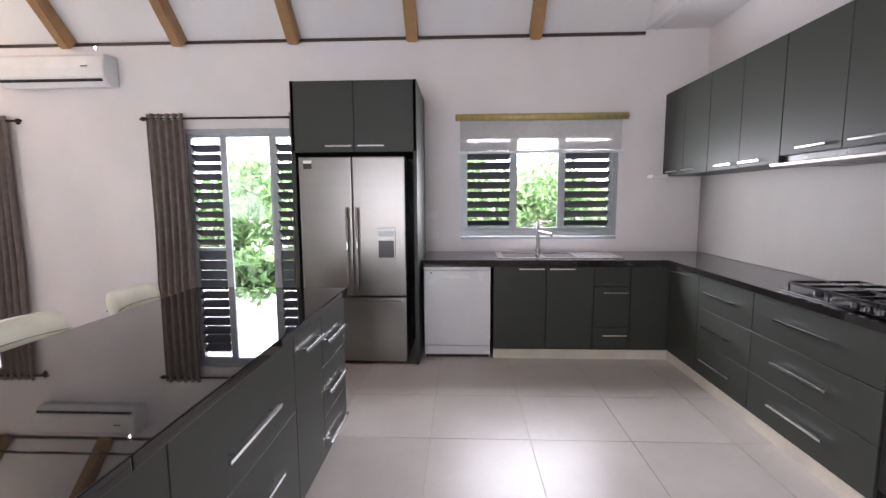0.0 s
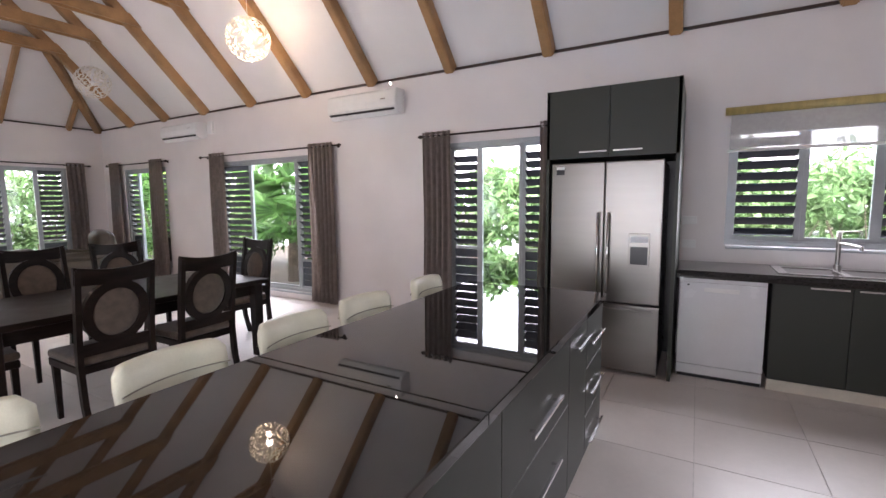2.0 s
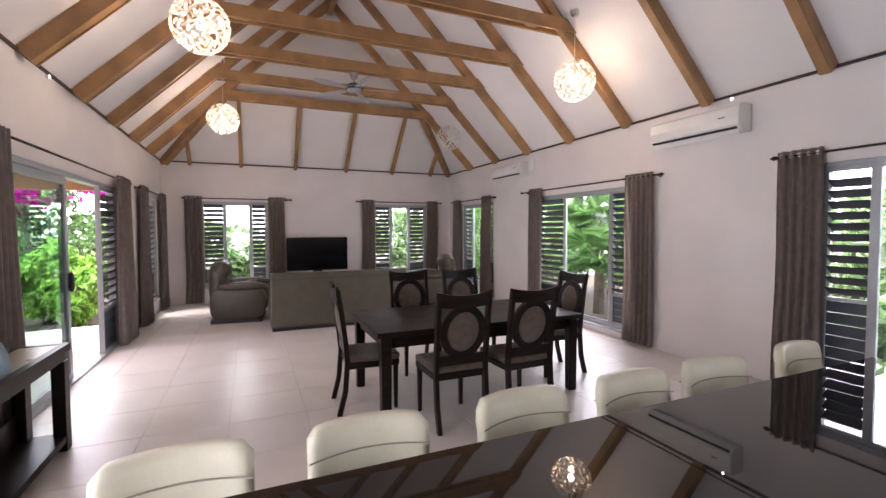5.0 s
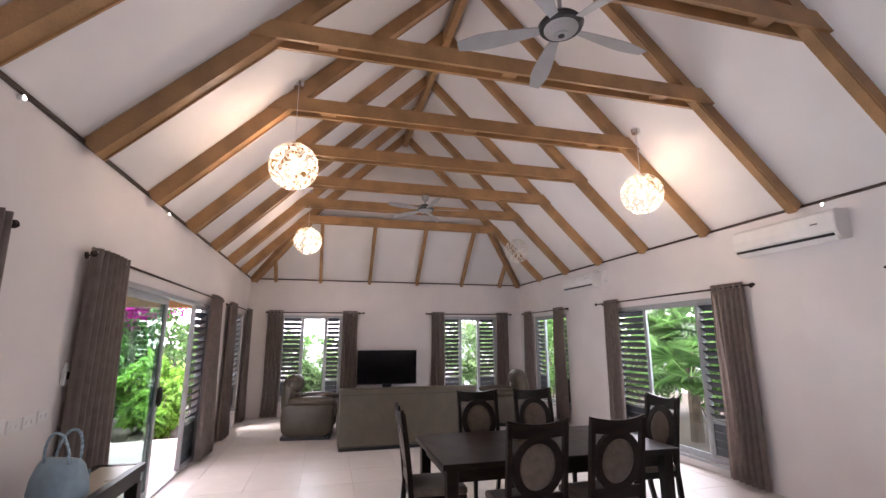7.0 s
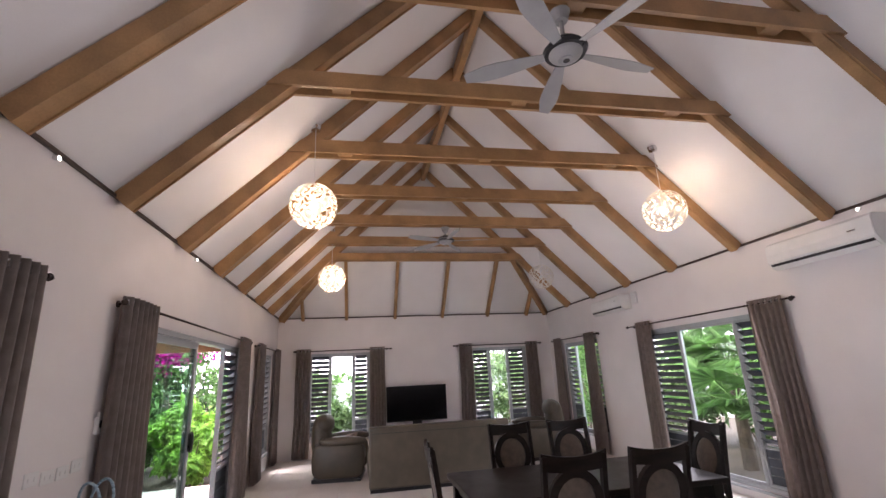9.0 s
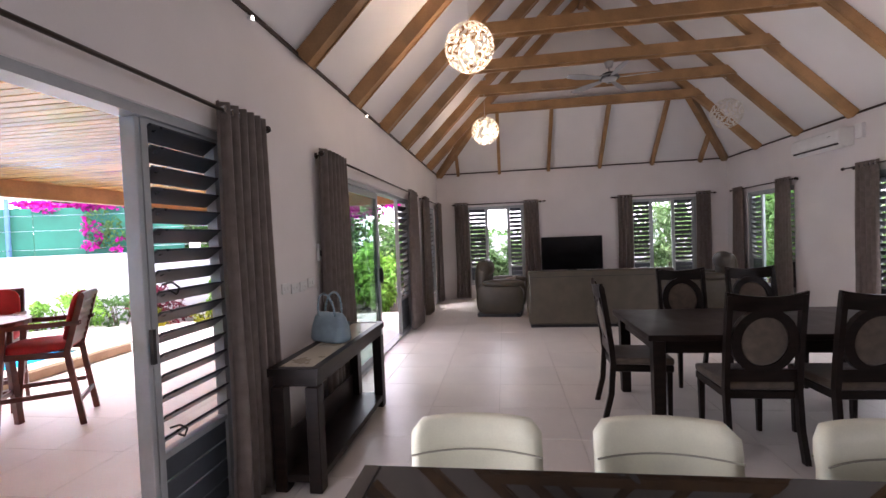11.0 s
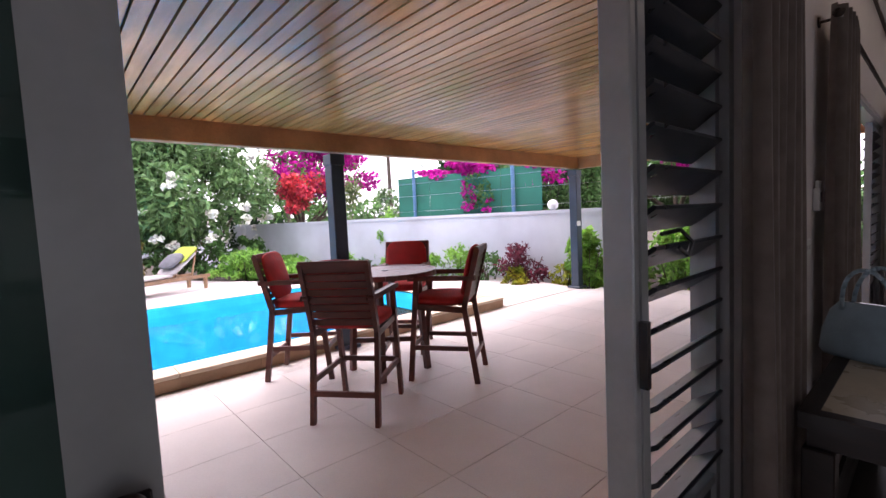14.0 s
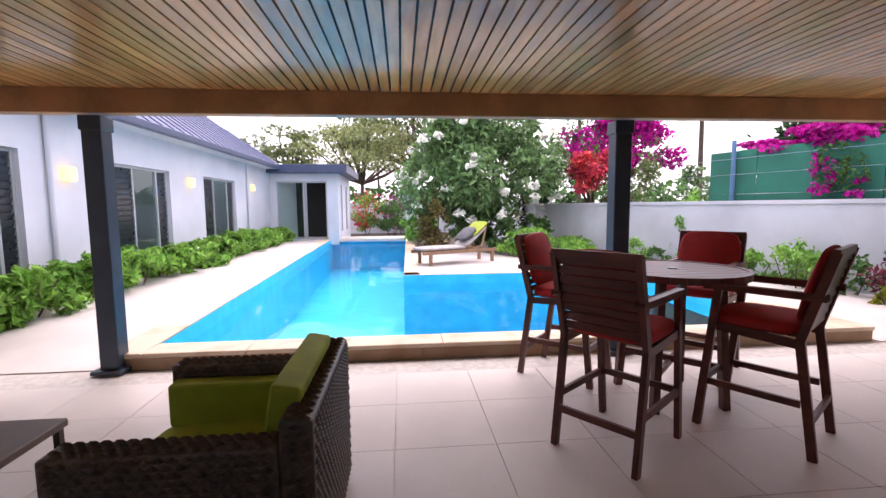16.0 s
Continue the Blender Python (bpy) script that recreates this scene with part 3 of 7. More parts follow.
RODZ = 2.25
for a, b in ((-10.4, -8.3), (-7.2, -4.12), (-2.76, -1.02)):
    add_rod(a, b, RODZ, "x", NY, -1)
for a, b in ((-1.45, 0.62), (2.18, 4.3)):
    add_rod(a, b, RODZ, "y", WX, 1)
for a, b in ((-10.6, -8.4), (-7.75, -3.68), (-2.78, 0.75)):
    add_rod(a, b, RODZ, "x", SY, 1)
_cn = [(-10.15, 0.42), (-8.64, 0.44), (-6.80, 0.40), (-4.45, 0.46), (-2.56, 0.38), (-1.165, 0.26)]
for i, (x, w) in enumerate(_cn):
    add_curtain(x, NY - 0.085, 0.03, RODZ + 0.05, w, "x", i + 1)
for i, (x, w) in enumerate([(-10.38, 0.42), (-8.68, 0.5), (-7.44, 0.58), (-3.95, 0.56), (-2.54, 0.43)]):
    add_curtain(x, SY + 0.085, 0.03, RODZ + 0.05, w, "x", i + 21)
for i, (y, w) in enumerate([(-1.29, 0.32), (0.34, 0.34), (2.43, 0.32), (4.09, 0.3)]):
    add_curtain(WX + 0.085, y, 0.03, RODZ + 0.05, w, "y", i + 41)


# ---- kitchen ----
def handle(parent, a, b, out, r=0.006):
    """A straight bar handle on two posts, standing off the front by out."""
    bm = bmesh.new()
    a, b, o = Vector(a), Vector(b), Vector(out)
    bar(bm, a + o, b + o, r * 2, r * 2)
    for k in (0.12, 0.88):
        p = a.lerp(b, k)
        bar(bm, p, p + o, r * 1.4, r * 1.4)
    part("handle", bm, M_CHROME, parent, "satin steel bar handle")


def front(parent, name, face, u0, u1, z0, z1, at, handle_at=None, hlen=0.2, sign=-1):
    """A door or drawer front; face 'y' looks along y, 'x' along x; sign gives the way it looks."""
    g = 0.0025
    t = 0.02
    if face == "y":
        bm = span(u0 + g, u1 - g, at, at + sign * t, z0 + g, z1 - g, 0.0015)
    else:
        bm = span(at, at + sign * t, u0 + g, u1 - g, z0 + g, z1 - g, 0.0015)
    ob = part(name, bm, M_CAB, parent)
    if handle_at is not None:
        c, z = handle_at
        if face == "y":
            handle(ob, (c - hlen / 2, at + sign * t, z), (c + hlen / 2, at + sign * t, z), (0, sign * 0.028, 0))
        else:
            handle(ob, (at + sign * t, c - hlen / 2, z), (at + sign * t, c + hlen / 2, z), (sign * 0.028, 0, 0))
    return ob


def carcase(label, x0, x1, y0, y1, z0, z1, group, kick=None):
    c = thing("cabinet", pose(0, 0, 0), label, "cabinet", group)
    part("body", span(x0, x1, y0, y1, z0, z1), M_CABEDGE, c)
    if kick:
        part("kick_board", span(*kick, 0.0, z0 - 0.002), M_KICK, c, "pale stone kick board")
    return c


FY = 3.99      # fronts of the north run
FX = 2.235     # fronts of the east run
TOPZ = 0.9
LOWG, LBL = "lower kitchen cabinets", "dark grey-green laminate kitchen base cabinet"
c = carcase(LBL + " under the sink", 0.70, 1.58, FY + 0.022, NY - 0.01, 0.085, 0.857, LOWG, (0.70, 1.58, FY + 0.006, FY + 0.06))
front(c, "door", "y", 0.70, 1.165, 0.085, 0.857, FY + 0.02, (1.03, 0.82), 0.22)
front(c, "door", "y", 1.165, 1.58, 0.085, 0.857, FY + 0.02, (1.30, 0.82), 0.22)
c = carcase("dark grey-green laminate drawer cabinet beside the sink", 1.58, 1.90, FY + 0.022, NY - 0.01, 0.085, 0.857, LOWG, (1.58, 1.90, FY + 0.006, FY + 0.06))
for z0, z1, h in ((0.66, 0.857, None), (0.29, 0.66, 0.61), (0.085, 0.29, 0.225)):
    front(c, "drawer", "y", 1.58, 1.90, z0, z1, FY + 0.02, (1.765, h) if h else None, 0.21)
c = carcase("dark grey-green laminate corner base cabinet", 1.90, EX - 0.01, FY + 0.022, NY - 0.01, 0.085, 0.857, LOWG, (1.90, FX + 0.005, FY + 0.006, FY + 0.06))
front(c, "door", "y", 1.90, FX, 0.085, 0.857, FY + 0.02)
EUNITS = [(3.51, FY, "door"), (2.87, 3.51, 0.37), (1.98, 2.87, 0.40), (0.78, 1.36, 0.32)]
for y0, y1, kind in EUNITS:
    c = carcase("dark grey-green laminate base cabinet on the stove side", FX + 0.022, EX - 0.01, y0, y1 - (0.002 if y1 < FY else -0.02), 0.085, 0.857, LOWG, (FX + 0.006, FX + 0.06, y0, y1))
    if kind == "door":
        front(c, "door", "x", y0, y1, 0.085, 0.857, FX + 0.02, (3.80, 0.815), 0.22)
    else:
        for z0, z1 in ((0.60, 0.857), (0.345, 0.60), (0.085, 0.345)):
            front(c, "drawer", "x", y0, y1, z0, z1, FX + 0.02, ((y0 + y1) / 2 + 0.02, z1 - 0.122), kind)
ov = thing("oven", pose(0, 0, 0), "built-in black glass oven below the gas cooktop", "oven")
part("body", span(FX + 0.03, EX - 0.02, 1.37, 1.975, 0.02, 0.855), M_BLACK, ov)
part("oven_door", span(FX, FX + 0.028, 1.38, 1.97, 0.16, 0.70, 0.004), M_SCREEN, ov)
part("control_panel", span(FX + 0.004, FX + 0.028, 1.38, 1.97, 0.705, 0.85, 0.003), M_STEEL, ov)
handle(ov, (FX, 1.42, 0.66), (FX, 1.93, 0.66), (-0.035, 0, 0), 0.009)
wt = solid("kitchen_worktop", (lambda b: (addbox(b, ((0.055 + EX) / 2, (FY - 0.03 + NY) / 2, TOPZ - 0.02), (EX - 0.055, NY - FY + 0.03, 0.04)),
    addbox(b, ((FX - 0.03 + EX) / 2, (0.78 + FY - 0.032) / 2, TOPZ - 0.02), (EX - FX + 0.03, FY - 0.032 - 0.78, 0.04)), b)[-1])(bmesh.new()),
    M_STONE, "polished black granite L-shaped kitchen worktop", "worktop")
part("front_edge", span(0.055, FX - 0.032, FY - 0.034, FY - 0.030, TOPZ - 0.062, TOPZ - 0.001), M_STONE, wt)

dw = thing("dishwasher", pose(0.375, FY, 0), "white freestanding dishwasher under the black worktop", "dishwasher")
part("body", span(-0.295, 0.295, 0.03, 0.58, 0.0, 0.85), M_WHITE, dw)
part("front_door", span(-0.297, 0.297, 0.0, 0.03, 0.115, 0.80, 0.006, 2), M_WHITE, dw)
part("control_strip", span(-0.297, 0.297, -0.004, 0.03, 0.803, 0.852, 0.005, 2), M_WHITE, dw)
part("kick_plate", span(-0.295, 0.295, 0.008, 0.03, 0.03, 0.11, 0.003), M_WHITE, dw)
part("base_gap", span(-0.29, 0.29, 0.02, 0.03, 0.0, 0.028), M_BLACK, dw)
gp = bmesh.new()
addbox(gp, (0.0, -0.002, 0.745), (0.24, 0.008, 0.035))
bmesh.ops.bevel(gp, geom=list(gp.edges), offset=0.003, segments=1, affect="EDGES")
part("grip", gp, M_PLASTIC, dw)
part("button", span(-0.24, -0.225, -0.007, 0.0, 0.775, 0.787), M_BLACK, dw)
part("badge", span(-0.05, 0.05, -0.0055, -0.003, 0.825, 0.832), M_CHROME, dw)

# fridge in its tall surround
fc = thing("fridge_surround", pose(0, 0, 0), "tall dark grey laminate fridge surround with cupboards on top", "cabinet")
FF = 3.80
part("side_panel", span(0.018, 0.045, FF, NY - 0.005, 0.0, 2.405), M_CAB, fc)
part("side_panel", span(-1.0, -0.975, FF, NY - 0.005, 0.0, 2.405), M_CAB, fc)
part("top_box", span(-0.974, 0.017, FF + 0.022, NY - 0.005, 1.83, 2.40), M_CABEDGE, fc)
part("back_panel", span(-0.974, 0.017, NY - 0.03, NY - 0.006, 0.0, 1.828), M_BLACK, fc)
front(fc, "door", "y", -1.0, -0.477, 1.825, 2.405, FF + 0.02, (-0.60, 1.875), 0.22)
front(fc, "door", "y", -0.477, 0.045, 1.825, 2.405, FF + 0.02, (-0.33, 1.875), 0.22)
fr = thing("refrigerator", pose(-0.50, FF, 0), "brushed steel French-door refrigerator with an ice dispenser and bottom freezer", "refrigerator")
part("body", span(-0.44, 0.44, 0.05, 0.70, 0.02, 1.775), M_BLACK, fr)
for x0, x1 in ((-0.447, -0.002), (0.002, 0.447)):
    part("door", span(x0, x1, -0.012, 0.048, 0.612, 1.79, 0.012, 3), M_STEEL, fr)
part("freezer_drawer", span(-0.447, 0.447, -0.012, 0.048, 0.03, 0.600, 0.012, 3), M_STEEL, fr)
for x in (-0.042, 0.042):
    h = bmesh.new()
    rod(h, (x, -0.058, 0.68), (x, -0.058, 1.37), 0.011, n=12)
    for z in (0.74, 1.32):
        rod(h, (x, -0.058, z), (x, -0.01, z), 0.009, n=8)
    part("handle", h, M_CHROME, fr, "long brushed steel bar handle", smooth=True)
part("freezer_grip", span(-0.40, 0.40, -0.034, -0.012, 0.545, 0.570, 0.006, 2), M_STEEL, fr)
dp = part("dispenser", span(0.20, 0.36, -0.018, -0.0125, 0.93, 1.20, 0.004), M_STEEL, fr, "ice and water dispenser panel")
part("recess", span(0.215, 0.345, -0.020, -0.0182, 0.945, 1.09), M_BLACK, dp)
part("display", span(0.215, 0.345, -0.020, -0.0182, 1.125, 1.175), M_ALU, dp)
stk = part("sticker", span(-0.405, -0.335, -0.0135, -0.0122, 1.69, 1.76), M_BLACK, fr)
part("sticker_band", span(-0.405, -0.335, -0.0142, -0.0136, 1.735, 1.76), M_PLASTIC, stk)

# sink, tap, cooktop
sk = thing("kitchen_sink", pose(1.30, 4.30, TOPZ), "stainless steel double bowl sink with drainer", "sink")


def tray(x0, x1, y0, y1, depth, wallt=0.006, rim=0.004):
    b = bmesh.new()
    addbox(b, ((x0 + x1) / 2, (y0 + y1) / 2, -depth), (x1 - x0, y1 - y0, 0.004))
    for x in (x0, x1):
        addbox(b, (x, (y0 + y1) / 2, -depth / 2 + rim), (wallt, y1 - y0, depth))
    for y in (y0, y1):
        addbox(b, ((x0 + x1) / 2, y, -depth / 2 + rim), (x1 - x0, wallt, depth))
    return b


rimb = bmesh.new()
for x0, x1, y0, y1 in ((-0.56, 0.56, -0.24, -0.20), (-0.56, 0.56, 0.17, 0.24), (-0.56, -0.50, -0.20, 0.17), (-0.16, -0.12, -0.20, 0.17), (0.16, 0.56, -0.20, 0.17)):
    addbox(rimb, ((x0 + x1) / 2, (y0 + y1) / 2, 0.004), (x1 - x0, y1 - y0, 0.006))
for i in range(7):
    addbox(rimb, (0.22 + i * 0.045, -0.015, 0.009), (0.012, 0.30, 0.005))
part("rim", rimb, M_CHROME, sk)
part("bowl", tray(-0.50, -0.16, -0.20, 0.17, 0.012), M_STEEL, sk)
part("bowl", tray(-0.12, 0.16, -0.20, 0.17, 0.012), M_STEEL, sk)
tp = thing("kitchen_tap", pose(1.17, 4.50, TOPZ + 0.007), "tall chrome kitchen mixer tap", "tap")
b = bmesh.new()
rod(b, (0, 0, 0), (0, 0, 0.30), 0.016, n=14)
rod(b, (0, 0, 0), (0, 0, 0.03), 0.026, n=14)
part("column", b, M_STEEL, tp)
b = bmesh.new()
rod(b, (0, 0, 0.21), (0.10, -0.16, 0.19), 0.011, n=12)
rod(b, (0.10, -0.16, 0.195), (0.10, -0.16, 0.165), 0.013, n=12)
part("spout", b, M_STEEL, tp)
b = bmesh.new()
rod(b, (0, 0, 0.295), (0.13, -0.02, 0.305), 0.006, n=8)
part("lever", b, M_STEEL, tp)
ct = thing("gas_cooktop", pose(2.50, 2.25, TOPZ), "dark gas cooktop with black cast-iron trivets", "cooktop")
part("plate", span(-0.24, 0.24, -0.42, 0.45, 0.0, 0.012, 0.004), M_SCREEN, ct)
for x, y, r in ((-0.11, -0.27, 0.05), (0.11, -0.27, 0.04), (0.0, 0.02, 0.065), (-0.11, 0.30, 0.045), (0.11, 0.30, 0.05)):
    b = bmesh.new()
    rod(b, (x, y, 0.012), (x, y, 0.026), r, n=18)
    rod(b, (x, y, 0.026), (x, y, 0.034), r * 0.75, n=18)
    part("burner", b, M_BLACK, ct)
def trivet_bar(p, q, w=0.012):
    b = bmesh.new()
    bar(b, p, q, w, 0.014)
    part("trivet_bar", b, M_BLACK, ct)


for y0, y1 in ((-0.40, -0.14), (-0.13, 0.15), (0.16, 0.43)):
    for x in (-0.20, 0.20):
        trivet_bar((x, y0, 0.05), (x, y1, 0.05))
        for y in (y0, y1):
            trivet_bar((x, y, 0.012), (x, y, 0.043))
    for y in (y0, y1, (y0 + y1) / 2):
        trivet_bar((-0.194, y, 0.051), (0.194, y, 0.051))
    trivet_bar((0, y0, 0.054), (0, y1, 0.054), 0.010)
for i in range(5):
    b = bmesh.new()
    rod(b, (-0.205, -0.30 + i * 0.07, 0.012), (-0.205, -0.30 + i * 0.07, 0.036), 0.018, 0.015, n=12)
    part("knob", b, M_BLACK, ct)

# wall cupboards over the stove, hood
UPG = "upper kitchen cabinets"
UX = 2.40
y = NY - 0.002
for i, w in enumerate((0.80, 0.83, 0.92, 0.92)):
    y0 = y - w
    zlow = 1.645 if i != 2 else 1.69
    c = thing("wall_cabinet", pose(0, 0, 0), "dark grey laminate wall cupboard with two doors" + (" over the hood" if i == 2 else ""), "cabinet", UPG)
    part("body", span(UX + 0.021, EX - 0.005, y0 + 0.001, y, zlow, 2.43), M_CAB, c)
    for k in (0, 1):
        a, b2 = y - w / 2 * k, y - w / 2 * (k + 1)
        front(c, "door", "x", b2, a, zlow, 2.43, UX + 0.02, ((a + b2) / 2 + (-0.05 if k == 0 else 0.05), zlow + 0.035), 0.22)
    y = y0 - 0.002
hd = thing("range_hood", pose(0, 0, 0), "slim stainless slide-out range hood", "range hood")
part("body", span(UX + 0.03, EX - 0.01, 2.06, 2.98, 1.625, 1.688), M_BLACK, hd)
part("front_lip", span(UX - 0.06, UX + 0.029, 2.06, 2.98, 1.622, 1.645, 0.004), M_STEEL, hd)
part("splashback_tile", span(EX - 0.012, EX - 0.004, 0.78, NY - 0.013, TOPZ + 0.002, 1.66), mat("splashback_glass", (0.33, 0.31, 0.29), 0.55, spec=0.25, vary=0.04, scale=2), thing("splashback", pose(0, 0, 0), "glossy pale splashback panel over the black worktop", "splashback", kind="structure"))
sh = solid("wall_shelf", span(2.25, 2.395, NY - 0.14, NY - 0.002, 1.625, 1.66, 0.004), M_PLASTIC, "tiny white shelf fixed beside the wall cupboards", "shelf")

# blind above the kitchen window
bl = thing("roman_blind", pose(0, 0, 0), "sheer grey blind drawn up under a yellow bamboo pole", "blind")
b = bmesh.new()
rod(b, (0.355, NY - 0.07, 2.225), (2.02, NY - 0.07, 2.225), 0.034, n=14)
part("bamboo_pole", b, mat("bamboo", (0.56, 0.44, 0.17), 0.35, vary=0.1, scale=4, stretch=(6, 1, 1)), bl, "varnished yellow bamboo pole", smooth=True)
M_SHEER = mat("sheer_cloth", (0.80, 0.79, 0.78), 0.8, vary=0.04, scale=30, trans=0.0)
M_SHEER.node_tree.nodes["Principled BSDF"].inputs["Alpha"].default_value = 0.42
for y, z0, z1 in ((NY - 0.045, 1.885, 2.20), (NY - 0.06, 1.90, 2.20)):
    part("cloth", span(0.40, 1.97, y - 0.001, y, z0, z1), M_SHEER, bl)
b = bmesh.new()
rod(b, (0.38, NY - 0.05, 1.89), (1.99, NY - 0.05, 1.89), 0.013, n=10)
part("bottom_bar", b, M_PLASTIC, bl)

# small wall fittings
def socket(x, y, z, axis, sgn, label="white double wall socket"):
    s = thing("wall_socket", pose(x, y, z, 0, 0, {"N": 0, "S": 180, "E": -90, "W": 90}[axis]), label, "socket", "wall sockets")
    part("plate", span(-0.058, 0.058, -0.009, 0.0, -0.037, 0.037, 0.003), M_PLASTIC, s)
    for dx in (-0.025, 0.025):
        part("switch", span(dx - 0.008, dx + 0.008, -0.013, -0.008, -0.012, 0.012, 0.001), M_PLASTIC, s)


socket(0.12, NY, 1.06, "N", -1)
socket(-3.38, SY, 1.17, "S", 1, "white wall switch plate above the console table")
for x in (-3.52, -3.10):
    socket(x, SY, 1.185, "S", 1, "white wall switch plate above the console table")
socket(0.12, NY, 1.28, "N", -1)
socket(-3.24, SY, 1.17, "S", 1, "white wall switch plate above the console table")
for x in (-3.69, -3.80):
    rm = thing("remote_holder", pose(x, SY, 1.41, 0, 0, 180), "white remote control in a wall cradle", "remote", "wall remotes")
    part("cradle", span(-0.03, 0.03, -0.026, 0.0, -0.06, 0.05, 0.004), M_PLASTIC, rm)
    part("remote", span(-0.022, 0.022, -0.022, -0.006, -0.04, 0.085, 0.004), M_PLASTIC, rm)
    part("screen", span(-0.014, 0.014, -0.0285, -0.0262, -0.02, 0.03), M_BLACK, rm)

# ---- island and stools ----
IX0, IX1, IY0, IY1, IJ = -1.235, -0.285, -0.69, 2.73, 0.93
isl = thing("kitchen_island", pose(0, 0, 0), "long kitchen island of dark grey-green drawers under black granite", "island")
part("body", span(-0.93, -0.322, IY0 + 0.06, IY1 - 0.03, 0.08, 0.857), M_CAB, isl)
part("kick_board", span(-0.90, -0.36, IY0 + 0.10, IY1 - 0.07, 0.0, 0.078), M_KICK, isl, "pale kick board")
b = span(IX0, IX1, IJ + 0.0015, IY1, TOPZ - 0.04, TOPZ, 0.004, 2)
top1 = part("granite_top", b, M_STONE, isl, "polished black granite slab")
part("granite_top", span(IX0, IX1, IY0, IJ - 0.0015, TOPZ - 0.04, TOPZ, 0.004, 2), M_STONE, isl, "polished black granite slab")
part("slab_joint", span(IX0 + 0.004, IX1 - 0.004, IJ - 0.0014, IJ + 0.0014, TOPZ - 0.038, TOPZ - 0.002), M_CABEDGE, isl)
IF = -0.30
for y0, y1, rows in ((2.25, 2.69, 3), (1.88, 2.25, 0), (1.06, 1.88, 2), (0.24, 1.06, 2), (-0.63, 0.24, 0)):
    if rows == 0:
        front(isl, "door", "x", y0, y1, 0.08, 0.857, IF - 0.02, ((y0 + y1) / 2 + 0.02, 0.765), 0.25, 1)
    elif rows == 2:
        for z0, z1, h in ((0.08, 0.53, 0.38), (0.53, 0.857, 0.66)):
            front(isl, "drawer", "x", y0, y1, z0, z1, IF - 0.02, ((y0 + y1) / 2, h), 0.38, 1)
    else:
        for z0, z1, h in ((0.08, 0.30, 0.15), (0.30, 0.575, 0.425), (0.575, 0.857, 0.70)):
            front(isl, "drawer", "x", y0, y1, z0, z1, IF - 0.02, ((y0 + y1) / 2 - 0.02, h), 0.34, 1)


def build_stool(m):
    s = thing("bar_stool", m, "cream leather bar stool with stitched low back on a chrome pedestal", "bar stool", "stools along the island")
    # the seat faces +x
    nb, nz = 14, 8
    bm = bmesh.new()
    zs0, zs1 = 0.60, 0.95
    outer, inner = [], []
    for j in range(nz + 1):
        v = j / nz
        ro, ri = [], []
        for i in range(nb + 1):
            u = i / nb * 2 - 1
            round_top = 0.03 * max(0.0, (abs(u) - 0.82) / 0.18) ** 2
            z = zs0 + (zs1 - zs0 - round_top) * v
            seam = 0.006 * (math.exp(-((v - 0.75) / 0.03) ** 2) + math.exp(-((v - 0.375) / 0.03) ** 2))
            x = -0.20 - 0.04 * v + 0.05 * u * u
            th = 0.032 * (1 - 0.35 * max(0, v - 0.85) / 0.15) * (1 - 0.4 * max(0, abs(u) - 0.85) / 0.15)
            ro.append(bm.verts.new((x - th + seam, u * 0.195, z)))
            ri.append(bm.verts.new((x + th - seam, u * 0.195, z)))
        outer.append(ro)
        inner.append(ri)
    for j in range(nz):
        for i in range(nb):
            bm.faces.new((outer[j][i + 1], outer[j][i], outer[j + 1][i], outer[j + 1][i + 1]))
            bm.faces.new((inner[j][i], inner[j][i + 1], inner[j + 1][i + 1], inner[j + 1][i]))
        for i in (0, nb):
            bm.faces.new((outer[j][i], inner[j][i], inner[j + 1][i], outer[j + 1][i]))
    for i in range(nb):
        bm.faces.new((outer[nz][i], outer[nz][i + 1], inner[nz][i + 1], inner[nz][i]))
        bm.faces.new((outer[0][i], outer[0][i + 1], inner[0][i + 1], inner[0][i]))
    bk = part("backrest", bm, M_CREAM, s, smooth=True)
    for z in (0.8625, 0.731):
        v = (z - zs0) / (zs1 - zs0)
        for side in (-0.031, 0.031):
            b = bmesh.new()
            for k in range(9):
                u0, u1 = k / 9 * 2 - 1, (k + 1) / 9 * 2 - 1
                f = lambda u: (-0.20 - 0.04 * v + 0.05 * u * u + side, u * 0.192, z)
                bar(b, f(u0), f(u1), 0.004, 0.004)
            bmesh.ops.remove_doubles(b, verts=list(b.verts), dist=0.003)
            part("seam", b, mat_seam, bk)
    part("seat", span(-0.20, 0.20, -0.195, 0.195, 0.575, 0.645, 0.03, 3), M_CREAM, s, smooth=True)
    b = bmesh.new()
    rod(b, (0, 0, 0.03), (0, 0, 0.30), 0.028, n=14)
    rod(b, (0, 0, 0.30), (0, 0, 0.575), 0.02, n=14)
    part("column", b, M_CHROME, s)
    b = bmesh.new()
    rod(b, (0, 0, 0.0), (0, 0, 0.012), 0.20, n=28)
    rod(b, (0, 0, 0.012), (0, 0, 0.045), 0.19, 0.03, n=28)
    part("base", b, M_CHROME, s)
    b = bmesh.new()
    for k in range(12):
        a0, a1 = -1.2 + k * 0.2, -1.2 + (k + 1) * 0.2
        rod(b, (0.19 * math.cos(a0), 0.19 * math.sin(a0), 0.28), (0.19 * math.cos(a1), 0.19 * math.sin(a1), 0.28), 0.009, n=8)
    rod(b, (0.02, 0, 0.28), (0.19, 0, 0.28), 0.008, n=8)
    part("footrest", b, M_CHROME, s)
    return s


